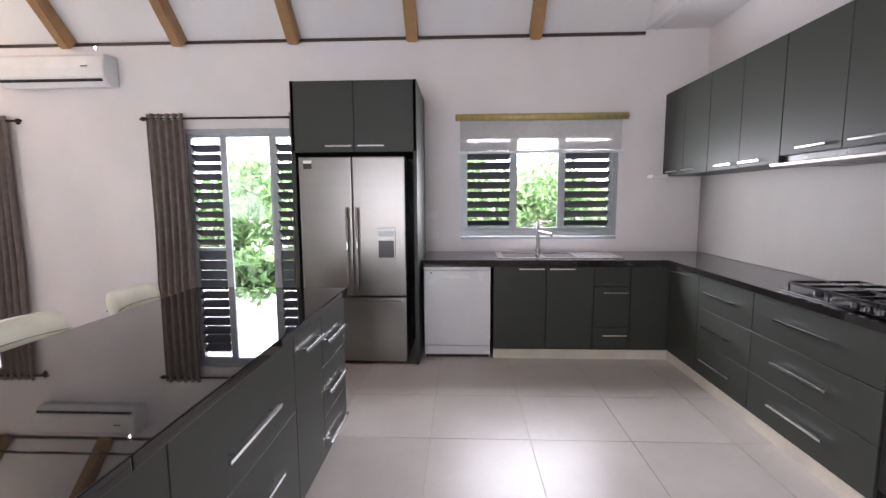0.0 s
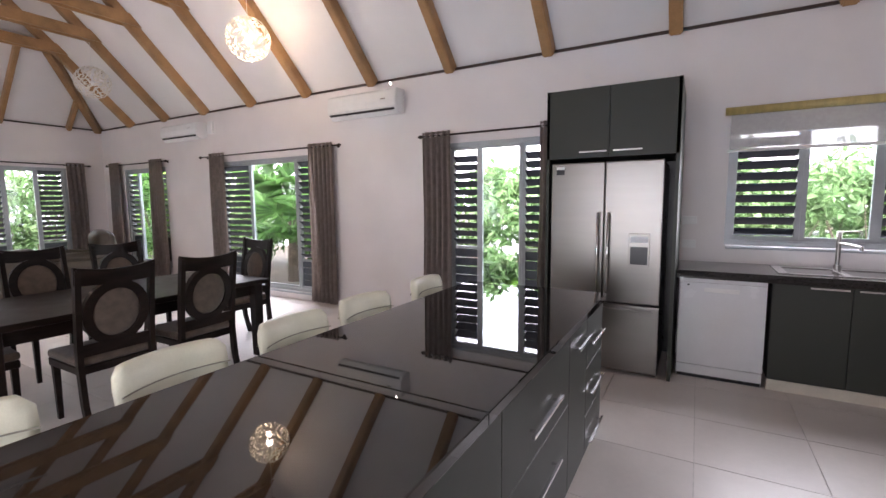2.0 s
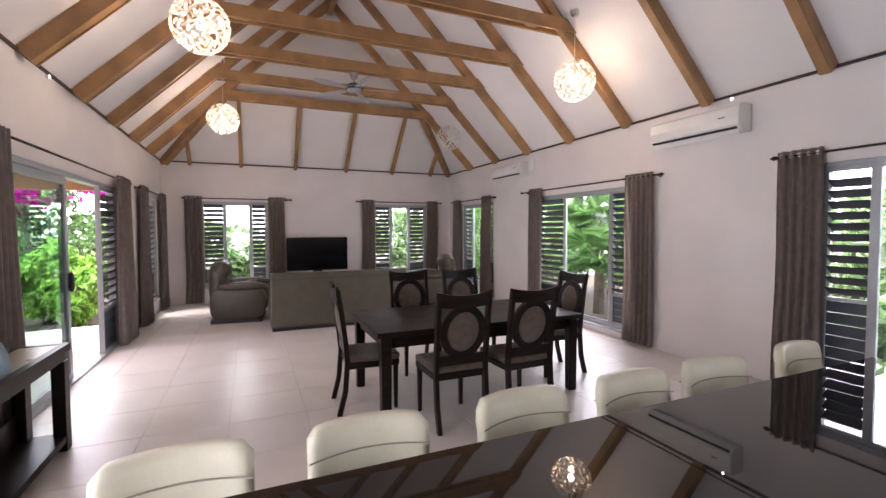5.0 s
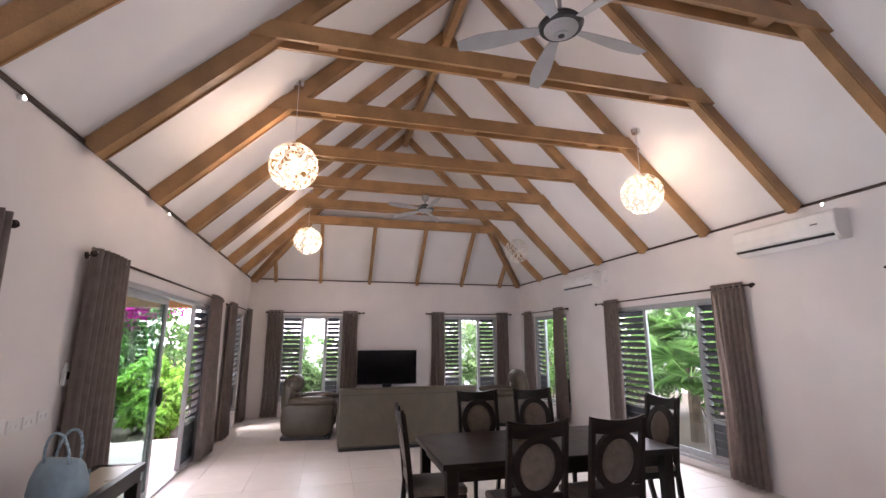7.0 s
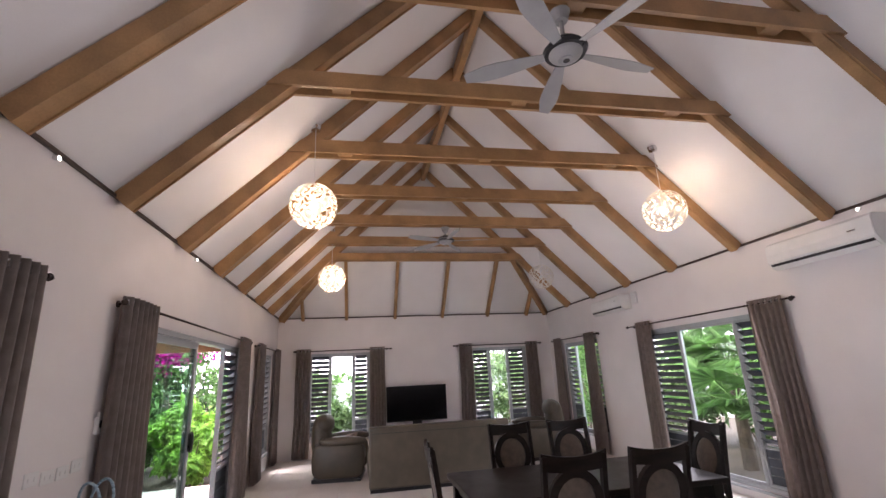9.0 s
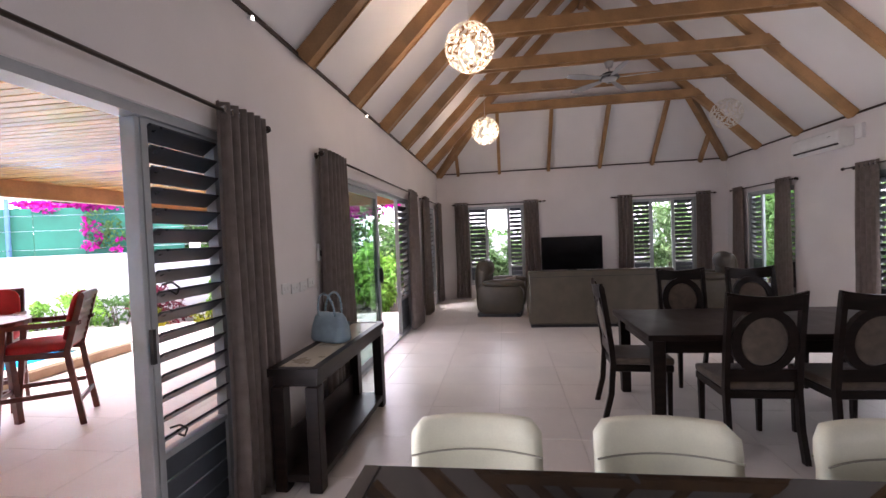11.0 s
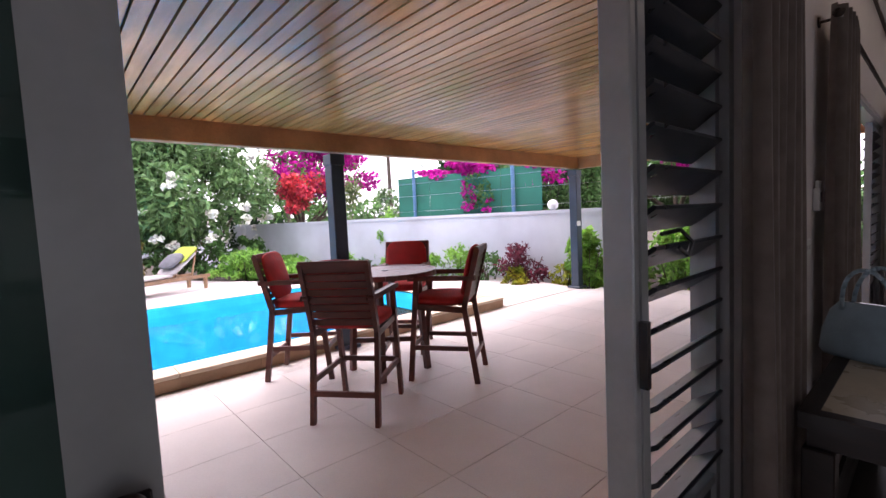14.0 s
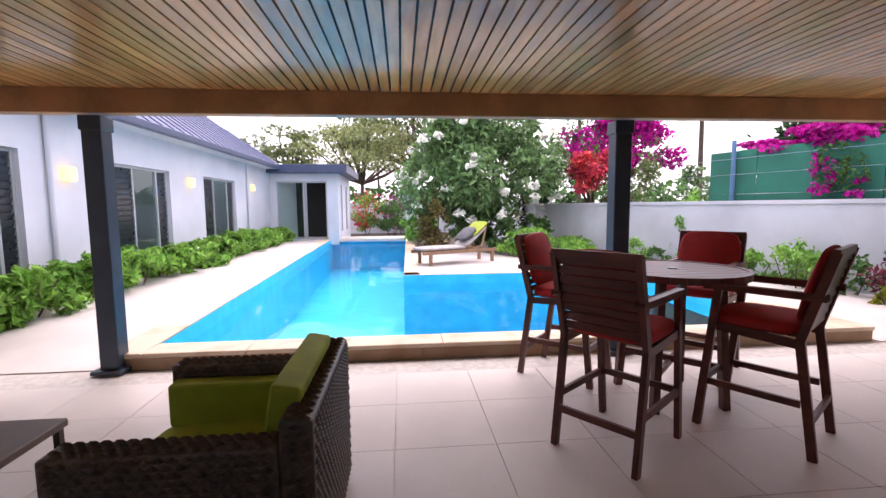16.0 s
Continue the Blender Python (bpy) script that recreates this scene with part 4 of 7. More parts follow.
mat_seam = mat("cream_seam", (0.38, 0.36, 0.28), 0.7, vary=0.1)
st = build_stool(pose(-1.22, -0.395, 0, 0, 0, 1))
for y, a in ((0.135, -2), (0.73, 2), (1.275, 1), (1.77, -3), (2.46, 4)):
    copy_thing(st, pose(-1.22 - 0.01 * (a > 2), y, 0, 0, 0, a))


# ---- dining set ----
dt = thing("dining_table", pose(-3.955, 1.72, 0), "dark espresso wooden dining table with square legs", "dining table")
part("tabletop", span(-0.545, 0.545, -1.02, 1.02, 0.705, 0.75, 0.008, 2), M_DARKWOOD, dt)
for y in (-0.93, 0.93):
    part("apron", span(-0.40, 0.40, y - 0.012, y + 0.012, 0.60, 0.704), M_DARKWOOD, dt)
for x in (-0.45, 0.45):
    part("apron", span(x - 0.012, x + 0.012, -0.88, 0.88, 0.60, 0.704), M_DARKWOOD, dt)
for x in (-0.46, 0.46):
    for y in (-0.935, 0.935):
        part("leg", boxbm((x, y, 0.352), (0.078, 0.078, 0.704), 0.005, 1, taper=(1.15, 1.15)), M_DARKWOOD, dt)


def ring(bm, c, rx, rz, w, d, n=28):
    """An oval ring in the local xz plane, w wide and d deep."""
    vs = []
    for i in range(n):
        a = 2 * math.pi * i / n
        ca, sa = math.cos(a), math.sin(a)
        vs.append([bm.verts.new((c[0] + (rx + s * w / 2) * ca, c[1] + q * d / 2, c[2] + (rz + s * w / 2) * sa)) for s, q in ((-1, -1), (1, -1), (1, 1), (-1, 1))])
    for i in range(n):
        j = (i + 1) % n
        for k in range(4):
            bm.faces.new((vs[i][k], vs[j][k], vs[j][(k + 1) % 4], vs[i][(k + 1) % 4]))


def build_dining_chair(m):
    """Faces +y; its back stands at y = 0."""
    s = thing("dining_chair", m, "dark espresso wooden dining chair with an oval padded back", "chair", "chairs round the dining table")
    lean = lambda z: -0.075 * max(0.0, (z - 0.45) / 0.62) ** 1.3
    for x in (-0.215, 0.215):
        b = bmesh.new()
        zz = [0.0, 0.2, 0.45, 0.62, 0.80, 0.95, 1.07]
        off = [-0.07, -0.02, 0.0, *[lean(z) for z in zz[3:]]]
        rows = [[b.verts.new((x + sx * 0.017, o + sy * 0.021, z)) for sx, sy in ((-1, -1), (1, -1), (1, 1), (-1, 1))] for o, z in zip(off, zz)]
        for k in range(6):
            for q in range(4):
                b.faces.new((rows[k][q], rows[k][(q + 1) % 4], rows[k + 1][(q + 1) % 4], rows[k + 1][q]))
        b.faces.new(rows[0][::-1])
        b.faces.new(rows[-1])
        part("back_post", b, M_DARKWOOD, s)
    b = bmesh.new()
    cols = []
    for i in range(13):
        u = i / 6 - 1
        zt, zb = 1.062 + 0.030 * u * u, 0.965 + 0.012 * u * u
        bow = -0.028 * (1 - u * u)
        cols.append([b.verts.new((0.236 * u, lean(z) + bow + d, z)) for z, d in ((zb, -0.014), (zb, 0.014), (zt, 0.012), (zt, -0.012))])
    for i in range(12):
        for q in range(4):
            b.faces.new((cols[i][q], cols[i][(q + 1) % 4], cols[i + 1][(q + 1) % 4], cols[i + 1][q]))
    b.faces.new(cols[0])
    b.faces.new(cols[-1][::-1])
    part("top_rail", b, M_DARKWOOD, s)
    b = bmesh.new()
    bar(b, (-0.20, lean(0.55), 0.545), (0.20, lean(0.55), 0.545), 0.024, 0.08)
    part("lower_rail", b, M_DARKWOOD, s)
    tilt = Matrix.Translation((0, lean(0.77), 0.77)) @ Matrix.Rotation(radians(9), 4, "X")
    b = bmesh.new()
    ring(b, (0, 0, 0), 0.168, 0.192, 0.058, 0.036)
    bmesh.ops.transform(b, matrix=tilt, verts=list(b.verts))
    part("oval_frame", b, M_DARKWOOD, s)
    b = bmesh.new()
    bmesh.ops.create_uvsphere(b, u_segments=20, v_segments=10, radius=1.0)
    bmesh.ops.scale(b, vec=(0.146, 0.030, 0.17), verts=list(b.verts))
    bmesh.ops.transform(b, matrix=tilt, verts=list(b.verts))
    part("back_pad", b, M_FABRIC, s, "brown fabric oval pad", smooth=True)
    part("seat_pad", span(-0.225, 0.225, 0.01, 0.455, 0.44, 0.495, 0.022, 3), M_FABRIC, s, "brown fabric seat", smooth=True)
    part("seat_frame", span(-0.222, 0.222, 0.005, 0.45, 0.385, 0.44, 0.006), M_DARKWOOD, s)
    for x in (-0.195, 0.195):
        part("leg", boxbm((x, 0.42, 0.195), (0.030, 0.030, 0.39), 0.003, 1, taper=(1.35, 1.35)), M_DARKWOOD, s)
    return s


dc = build_dining_chair(pose(-3.17, 1.31, 0, 0, 0, 90))
for m in (pose(-3.17, 1.95, 0, 0, 0, 92), pose(-4.93, 1.50, 0, 0, 0, -90), pose(-4.93, 2.17, 0, 0, 0, -88), pose(-3.97, 0.54, 0, 0, 0, -3), pose(-4.05, 3.06, 0, 0, 0, 178)):
    copy_thing(dc, m)


# ---- living area ----
def blob(x0, x1, y0, y1, z0, z1, r=0.06, puff=0.02):
    """An upholstered block: rounded and slightly swollen."""
    b = span(x0, x1, y0, y1, z0, z1)
    bmesh.ops.subdivide_edges(b, edges=list(b.edges), cuts=3, use_grid_fill=True)
    c = Vector(((x0 + x1) / 2, (y0 + y1) / 2, (z0 + z1) / 2))
    h = Vector((abs(x1 - x0) / 2, abs(y1 - y0) / 2, abs(z1 - z0) / 2))
    for v in b.verts:
        d = v.co - c
        k = [d[i] / h[i] for i in range(3)]
        e = [abs(q) > 0.99 for q in k]
        for i in range(3):
            if e[i]:
                others = [1 - k[j] ** 2 for j in range(3) if j != i]
                v.co[i] += math.copysign(puff * others[0] * others[1], d[i])
        if sum(e) >= 2:
            for i in range(3):
                if e[i]:
                    v.co[i] -= math.copysign(r * (0.3 if sum(e) == 2 else 0.42), d[i])
    return b


def soft(name, b, material, parent, label=""):
    ob = part(name, b, material, parent, label, smooth=True)
    md = ob.modifiers.new("round", "SUBSURF")
    md.levels, md.render_levels = 1, 1
    return ob


so = thing("sofa", pose(-7.78, 1.16, 0), "taupe leather three-seat sofa seen from behind", "sofa")
part("back", span(0.28, 0.48, -1.10, 1.10, 0.05, 0.90, 0.035, 4), M_SOFA, so, smooth=True)
part("piping", span(0.476, 0.486, -1.06, 1.06, 0.805, 0.813), M_CABEDGE, so)
for y0, y1 in ((-1.02, -0.02), (0.02, 1.02)):
    soft("back_cushion", blob(0.02, 0.30, y0, y1, 0.45, 0.86, 0.09, 0.03), M_SOFA, so)
for y0, y1 in ((-0.86, -0.29), (-0.285, 0.285), (0.29, 0.86)):
    soft("seat_cushion", blob(-0.46, 0.26, y0, y1, 0.28, 0.47, 0.06, 0.02), M_SOFA, so)
for y0, y1 in ((-1.10, -0.87), (0.87, 1.10)):
    soft("armrest", blob(-0.48, 0.30, y0, y1, 0.05, 0.62, 0.07, 0.02), M_SOFA, so)
part("base", span(-0.44, 0.46, -1.08, 1.08, 0.0, 0.05), M_BLACK, so)


def build_recliner(m, name_label):
    """Faces +y."""
    s = thing("recliner", m, name_label, "armchair", "leather recliners")
    soft("back", blob(-0.30, 0.30, -0.46, -0.18, 0.30, 1.0, 0.10, 0.03), M_SOFA, s)
    soft("headrest", blob(-0.29, 0.29, -0.40, -0.14, 0.72, 1.02, 0.10, 0.03), M_SOFA, s)
    soft("seat", blob(-0.29, 0.29, -0.22, 0.42, 0.22, 0.50, 0.08, 0.03), M_SOFA, s)
    for x0, x1 in ((-0.46, -0.28), (0.28, 0.46)):
        soft("armrest", blob(x0, x1, -0.40, 0.44, 0.05, 0.60, 0.08, 0.02), M_SOFA, s)
        soft("arm_pad", blob(x0 - 0.02, x1 + 0.02, -0.28, 0.46, 0.55, 0.68, 0.07, 0.02), M_SOFA, s)
    part("base", span(-0.43, 0.43, -0.40, 0.40, 0.0, 0.06), M_BLACK, s)
    return s


rc = build_recliner(pose(-8.72, -0.40, 0, 0, 0, -6), "taupe leather recliner armchair with a patterned cushion on it")
rc2 = copy_thing(rc, pose(-8.95, 3.40, 0, 0, 0, 168))
rc2["label"] = "taupe leather recliner armchair near the window corner"
cu = thing("throw_cushion", pose(-8.72, -0.26, 0.50, 38, 0, -6), "brown and beige patterned throw cushion on the recliner", "cushion")
soft("cover", blob(-0.22, 0.22, -0.20, 0.20, 0.0, 0.13, 0.10, 0.05), mat("patterned_cloth", (0.30, 0.22, 0.16), 0.85, vary=0.3, scale=9, second=(0.09, 0.055, 0.04)), cu)

tc = thing("tv_console", pose(-10.36, 1.18, 0), "low dark wooden television console", "tv stand")
part("body", span(-0.24, 0.24, -0.85, 0.85, 0.06, 0.55, 0.005), M_DARKWOOD, tc)
for k in range(3):
    part("door", span(0.241, 0.258, -0.84 + k * 0.56, -0.285 + k * 0.56, 0.08, 0.53, 0.003), M_DARKWOOD, tc)
part("plinth", span(-0.2, 0.2, -0.8, 0.8, 0.0, 0.058), M_BLACK, tc)
tv = thing("television", pose(-10.36, 1.18, 0.551), "large black flat-screen television, switched off", "television")
part("panel", span(-0.02, 0.015, -0.665, 0.665, 0.118, 0.858, 0.006), M_BLACK, tv)
part("screen", span(0.0152, 0.0175, -0.653, 0.653, 0.14, 0.846), M_SCREEN, tv)
part("stand_neck", span(-0.03, 0.0, -0.10, 0.10, 0.012, 0.13), M_BLACK, tv)
part("stand_foot", span(-0.13, 0.13, -0.28, 0.28, 0.0, 0.012, 0.004), M_BLACK, tv)


# ---- console table and handbag ----
co = thing("console_table", pose(-3.30, -1.575, 0), "dark wooden console table with a cream stone top inlay", "console table")
cw, cd = 0.735, 0.16
b = bmesh.new()
for x0, x1, y0, y1 in ((-cw, cw, -cd, -cd + 0.05), (-cw, cw, cd - 0.05, cd), (-cw, -cw + 0.05, -cd + 0.05, cd - 0.05), (cw - 0.05, cw, -cd + 0.05, cd - 0.05)):
    addbox(b, ((x0 + x1) / 2, (y0 + y1) / 2, 0.735), (x1 - x0, y1 - y0, 0.05))
part("top_frame", b, M_DARKWOOD, co)
part("top_inlay", span(-cw + 0.05, cw - 0.05, -cd + 0.05, cd - 0.05, 0.742, 0.757), mat("cream_stone", (0.56, 0.50, 0.38), 0.3, vary=0.08, scale=6), co, "cream stone inlay")
part("apron", span(-cw + 0.03, cw - 0.03, -cd + 0.02, cd - 0.02, 0.645, 0.708), M_DARKWOOD, co)
for x in (-cw + 0.055, cw - 0.055):
    for y in (-cd + 0.05, cd - 0.05):
        part("leg", span(x - 0.045, x + 0.045, y - 0.04, y + 0.04, 0.0, 0.644, 0.004), M_DARKWOOD, co)
part("lower_shelf", span(-cw + 0.02, cw - 0.02, -cd + 0.015, cd - 0.015, 0.06, 0.11, 0.004), M_DARKWOOD, co)
part("back_panel", span(-cw + 0.1, cw - 0.1, -cd + 0.02, -cd + 0.035, 0.11, 0.30), M_DARKWOOD, co)

hb = thing("handbag", pose(-3.30, -1.625, 0.761, 0, 0, 67), "pale blue leather handbag with two handles on the console", "handbag")
b = bmesh.new()
prof = [(0.0, 0.155, 0.075), (0.02, 0.168, 0.082), (0.10, 0.162, 0.072), (0.18, 0.14, 0.045), (0.215, 0.115, 0.018)]
rings = []
for z, hx, hy in prof:
    r = []
    for i in range(24):
        a = 2 * math.pi * i / 24
        ca, sa = math.cos(a), math.sin(a)
        r.append(b.verts.new((hx * math.copysign(abs(ca) ** 0.45, ca), hy * math.copysign(abs(sa) ** 0.6, sa), z)))
    rings.append(r)
for j in range(len(rings) - 1):
    for i in range(24):
        b.faces.new((rings[j][i], rings[j][(i + 1) % 24], rings[j + 1][(i + 1) % 24], rings[j + 1][i]))
b.faces.new(rings[0][::-1])
b.faces.new(rings[-1])
part("body", b, M_BLUELEATHER, hb, smooth=True)
for y in (-0.035, 0.035):
    b = bmesh.new()
    pts = [Vector((0.085 * math.cos(math.pi * k / 14), y + 0.02 * math.copysign(math.sin(math.pi * k / 14), y), 0.19 + 0.17 * math.sin(math.pi * k / 14) ** 0.8)) for k in range(15)]
    for k in range(14):
        rod(b, pts[k], pts[k + 1], 0.008, n=8)
    part("handle", b, M_BLUELEATHER, hb, smooth=True)
part("zip", span(-0.11, 0.11, -0.006, 0.006, 0.214, 0.220), M_CHROME, hb)
for x in (-0.11, 0.11):
    part("corner_patch", span(x - 0.02, x + 0.02, 0.066, 0.073, 0.10, 0.14, 0.003), M_BLUELEATHER, hb)


# ---- air conditioners ----
def air_conditioner(x0, x1, z0, z1):
    a = thing("air_conditioner", pose((x0 + x1) / 2, NY, z0), "white split air conditioner high on the wall", "air conditioner", "air conditioners")
    w, h = (x1 - x0) / 2, z1 - z0
    b = bmesh.new()
    prof = [(0, 0.02), (-0.10, 0.0), (-0.17, 0.03), (-0.205, 0.085), (-0.21, 0.16), (-0.195, h - 0.03), (-0.165, h), (0, h)]
    lo = [b.verts.new((-w, y, z)) for y, z in prof]
    hi = [b.verts.new((w, y, z)) for y, z in prof]
    n = len(prof)
    for i in range(n):
        b.faces.new((lo[i], lo[(i + 1) % n], hi[(i + 1) % n], hi[i]))
    b.faces.new(lo[::-1])
    b.faces.new(hi)
    bmesh.ops.bevel(b, geom=[e for e in b.edges if e.calc_length() < 0.5], offset=0.008, segments=2, affect="EDGES")
    part("casing", b, M_PLASTIC, a)
    b = bmesh.new()
    bar(b, (-w + 0.03, -0.188, 0.05), (w - 0.03, -0.188, 0.05), 0.028, 0.006, up=(0, 0.8, 0.6))
    part("outlet_slot", b, M_BLACK, a)
    b = bmesh.new()
    bar(b, (-w + 0.025, -0.160, 0.018), (w - 0.025, -0.160, 0.018), 0.055, 0.008, up=(0, 0.6, 0.6))
    part("flap", b, M_PLASTIC, a)
    part("badge", span(w - 0.22, w - 0.15, -0.2125, -0.209, 0.17, 0.182), M_CHROME, a)
    return a


air_conditioner(-4.17, -3.06, 2.56, 2.86)
air_conditioner(-8.17, -7.12, 2.56, 2.83)
part("box", span(-0.06, 0.06, -0.05, 0.0, -0.10, 0.10, 0.005), M_PLASTIC, thing("isolator_box", pose(-6.98, NY, 2.74), "white isolator box beside the air conditioner", "switch box"))

# ---- pendants ----
def pendant(x, y, z, lit, power=1.0):
    p = thing("pendant_lamp", pose(x, y, z), "white leaf-lattice globe pendant lamp, " + ("lit warm" if lit else "unlit"), "pendant lamp", "globe pendants")
    rnd = random.Random(int(abs(x * 10) + abs(y * 7)))
    R = 0.245
    b = bmesh.new()
    n = 168
    for i in range(n):
        zz = 1 - 2 * (i + 0.5) / n
        if abs(zz) > 0.985:
            continue
        rr = math.sqrt(1 - zz * zz)
        a = i * 2.399963 + rnd.uniform(-0.08, 0.08)
        nrm = Vector((rr * math.cos(a), rr * math.sin(a), zz))
        t1 = nrm.orthogonal().normalized()
        t1 = Matrix.Rotation(rnd.uniform(0, math.pi), 3, nrm) @ t1
        t2 = nrm.cross(t1)
        L, W = rnd.uniform(0.036, 0.045), rnd.uniform(0.015, 0.019)
        bend = rnd.choice((-1, 1)) * rnd.uniform(0.3, 0.6)
        ring_v = []
        for k in range(10):
            q = 2 * math.pi * k / 10
            u, v = L * math.cos(q), W * math.sin(q) * (1 + 0.3 * math.cos(2 * q)) + bend * (L * math.cos(q)) ** 2 / L
            d = (nrm * R + t1 * u + t2 * v).normalized()
            ring_v.append((b.verts.new(d * R), b.verts.new(d * (R - 0.004))))
        b.faces.new([v[0] for v in ring_v])
        b.faces.new([v[1] for v in reversed(ring_v)])
        for k in range(10):
            j = (k + 1) % 10
            b.faces.new((ring_v[k][0], ring_v[k][1], ring_v[j][1], ring_v[j][0]))
    sh = part("shade", b, M_PETAL, p, "globe of white plywood leaves")
    roofz = min(CZ + (NY - y), CZ + (y - SY)) - z
    b = bmesh.new()
    rod(b, (0, 0, 0.06), (0, 0, roofz), 0.003, n=6)
    part("cord", b, M_PLASTIC, p)
    b = bmesh.new()
    rod(b, (0, 0, roofz - 0.05), (0, 0, roofz), 0.05, 0.06, n=16)
    part("canopy", b, M_CHROME, p)
    b = bmesh.new()
    rod(b, (0, 0, 0.045), (0, 0, 0.12), 0.022, n=12)
    part("holder", b, M_PLASTIC, p)
    b = bmesh.new()
    bmesh.ops.create_uvsphere(b, u_segments=14, v_segments=10, radius=0.036)
    part("globe_bulb", b, M_BULB if lit else M_PLASTIC, p, smooth=True)
    if lit:
        bulb("pendant_light", x, y, z - 0.11, LAMP_POWER * power, (1.0, 0.77, 0.54), 0.03)


M_PETAL = mat("white_plywood_leaf", (0.80, 0.76, 0.68), 0.6, vary=0.04, scale=20)
_t = M_PETAL.node_tree
_tl = _t.nodes.new("ShaderNodeBsdfTranslucent")
_tl.inputs[0].default_value = (0.90, 0.84, 0.72, 1)
_mx = _t.nodes.new("ShaderNodeMixShader")
_mx.inputs[0].default_value = 0.14
_t.links.new(_t.nodes["Principled BSDF"].outputs[0], _mx.inputs[1])
_t.links.new(_tl.outputs[0], _mx.inputs[2])
_t.links.new(_mx.outputs[0], _t.nodes["Material Output"].inputs["Surface"])
M_BULB = glow("lit_bulb", (1.0, 0.84, 0.58), 14.0)
for x, y, z, lit, power in ((-4.43, 3.445, 3.36, True, 0.62), (-4.58, -0.57, 3.385, True, 1.1), (-8.2, -0.57, 3.385, True, 1.0), (-8.2, 3.46, 3.385, False, 0)):
    pendant(x, y, z, lit, power)


# ---- ceiling fans ----
def fan(x, y, z, turn):
    f = thing("ceiling_fan", pose(x, y, z), "grey five-blade ceiling fan hung from a tie beam, at rest", "ceiling fan", "ceiling fans")
    b = bmesh.new()
    for r0, r1, z0, z1 in ((0.055, 0.105, -0.075, -0.045), (0.105, 0.125, -0.045, -0.005), (0.125, 0.11, -0.005, 0.035), (0.11, 0.05, 0.035, 0.075)):
        rod(b, (0, 0, z0), (0, 0, z1), r0, r1, n=28)
    part("motor", b, M_FAN, f)
    b = bmesh.new()
    rod(b, (0, 0, -0.03), (0, 0, -0.008), 0.137, 0.15, n=28)
    rod(b, (0, 0, 0.02), (0, 0, 0.05), 0.128, 0.10, n=28)
    part("collar", b, M_BLACK, f, "black collar at the blade roots")
    b = bmesh.new()
    rod(b, (0, 0, -0.083), (0, 0, -0.075), 0.045, n=20)
    part("hub_ring", b, M_FAN, f)
    b = bmesh.new()
    rod(b, (0, 0, -0.086), (0, 0, -0.083), 0.022, n=16)
    part("hub_cap", b, M_BLACK, f)
    b = bmesh.new()
    rod(b, (0, 0, 0.07), (0, 0, 4.0 - z - 0.06), 0.014, n=10)
    part("down_rod", b, M_FAN, f)
    b = bmesh.new()
    rod(b, (0, 0, 4.0 - z - 0.08), (0, 0, 4.0 - z - 0.002), 0.045, 0.07, n=18)
    part("canopy", b, M_FAN, f)
    for k in range(5):
        b = bmesh.new()
        pts = []
        for i in range(9):
            u = i / 8
            r = 0.12 + 0.58 * u
            w = 0.026 + 0.040 * math.sin(min(1.0, u * 1.25) * math.pi / 2) * (1 - 0.75 * max(0.0, u - 0.72) / 0.28)
            pts.append((r, w))
        vs = []
        for r, w in pts:
            zz = -0.02 - 0.02 * (r - 0.12)
            vs.append([b.verts.new((r, s * w, zz + s * w * 0.24 + q)) for s, q in ((-1, 0.003), (1, 0.003), (1, -0.003), (-1, -0.003))])
        for i in range(8):
            for q in range(4):
                b.faces.new((vs[i][q], vs[i][(q + 1) % 4], vs[i + 1][(q + 1) % 4], vs[i + 1][q]))
        b.faces.new(vs[0])
        b.faces.new(vs[-1][::-1])
        part("blade", b, M_FAN, f).matrix_basis = Matrix.Rotation(radians(turn + 72 * k), 4, "Z")


M_FAN = mat("grey_fan_paint", (0.34, 0.34, 0.34), 0.35, vary=0.05, scale=6)
fan(-2.37, 1.25, 3.69, 25)
fan(-7.05, 1.33, 3.78, 5)
M_LED = glow("lit_spot_lens", (1.0, 0.9, 0.76), 2.5)


def cornice_spot(x, y, sgn):
    c = thing("cornice_spot", pose(x, y, 2.962), "tiny lit white spot lamp fixed under the cornice", "spot lamp", "cornice spots")
    b = bmesh.new()
    rod(b, (0, 0, 0), (0, sgn * 0.030, 0.0), 0.014, 0.017, n=14)
    part("housing", b, M_PLASTIC, c)
    b = bmesh.new()
    rod(b, (0, sgn * 0.0302, 0), (0, sgn * 0.035, 0.0), 0.014, 0.010, n=14)
    part("lens", b, M_LED, c)


for x in (-2.79, -5.19):
    cornice_spot(x, SY, 1)
cornice_spot(-3.26, NY, -1)

# ---- sliding door handle and louvre levers ----
def door_pull(parent, x, y, z):
    """A moulded pull: a long rounded grip, thicker in the middle, on a back plate."""
    b = bmesh.new()
    bmesh.ops.create_uvsphere(b, u_segments=20, v_segments=14, radius=1.0)
    for v in b.verts:
        k = 1 - 0.18 * math.cos(v.co.z * 3.0)
        v.co = (x + math.copysign(abs(v.co.x) ** 0.7, v.co.x) * 0.027 * k, y - 0.024 + v.co.y * 0.024, z + math.copysign(abs(v.co.z) ** 0.8, v.co.z) * 0.108)
    h = part("door_handle", b, M_BLACK, parent, "black moulded pull handle", smooth=True)
    part("back_plate", boxbm((x, y - 0.002, z), (0.05, 0.006, 0.19), 0.002), M_BLACK, h)


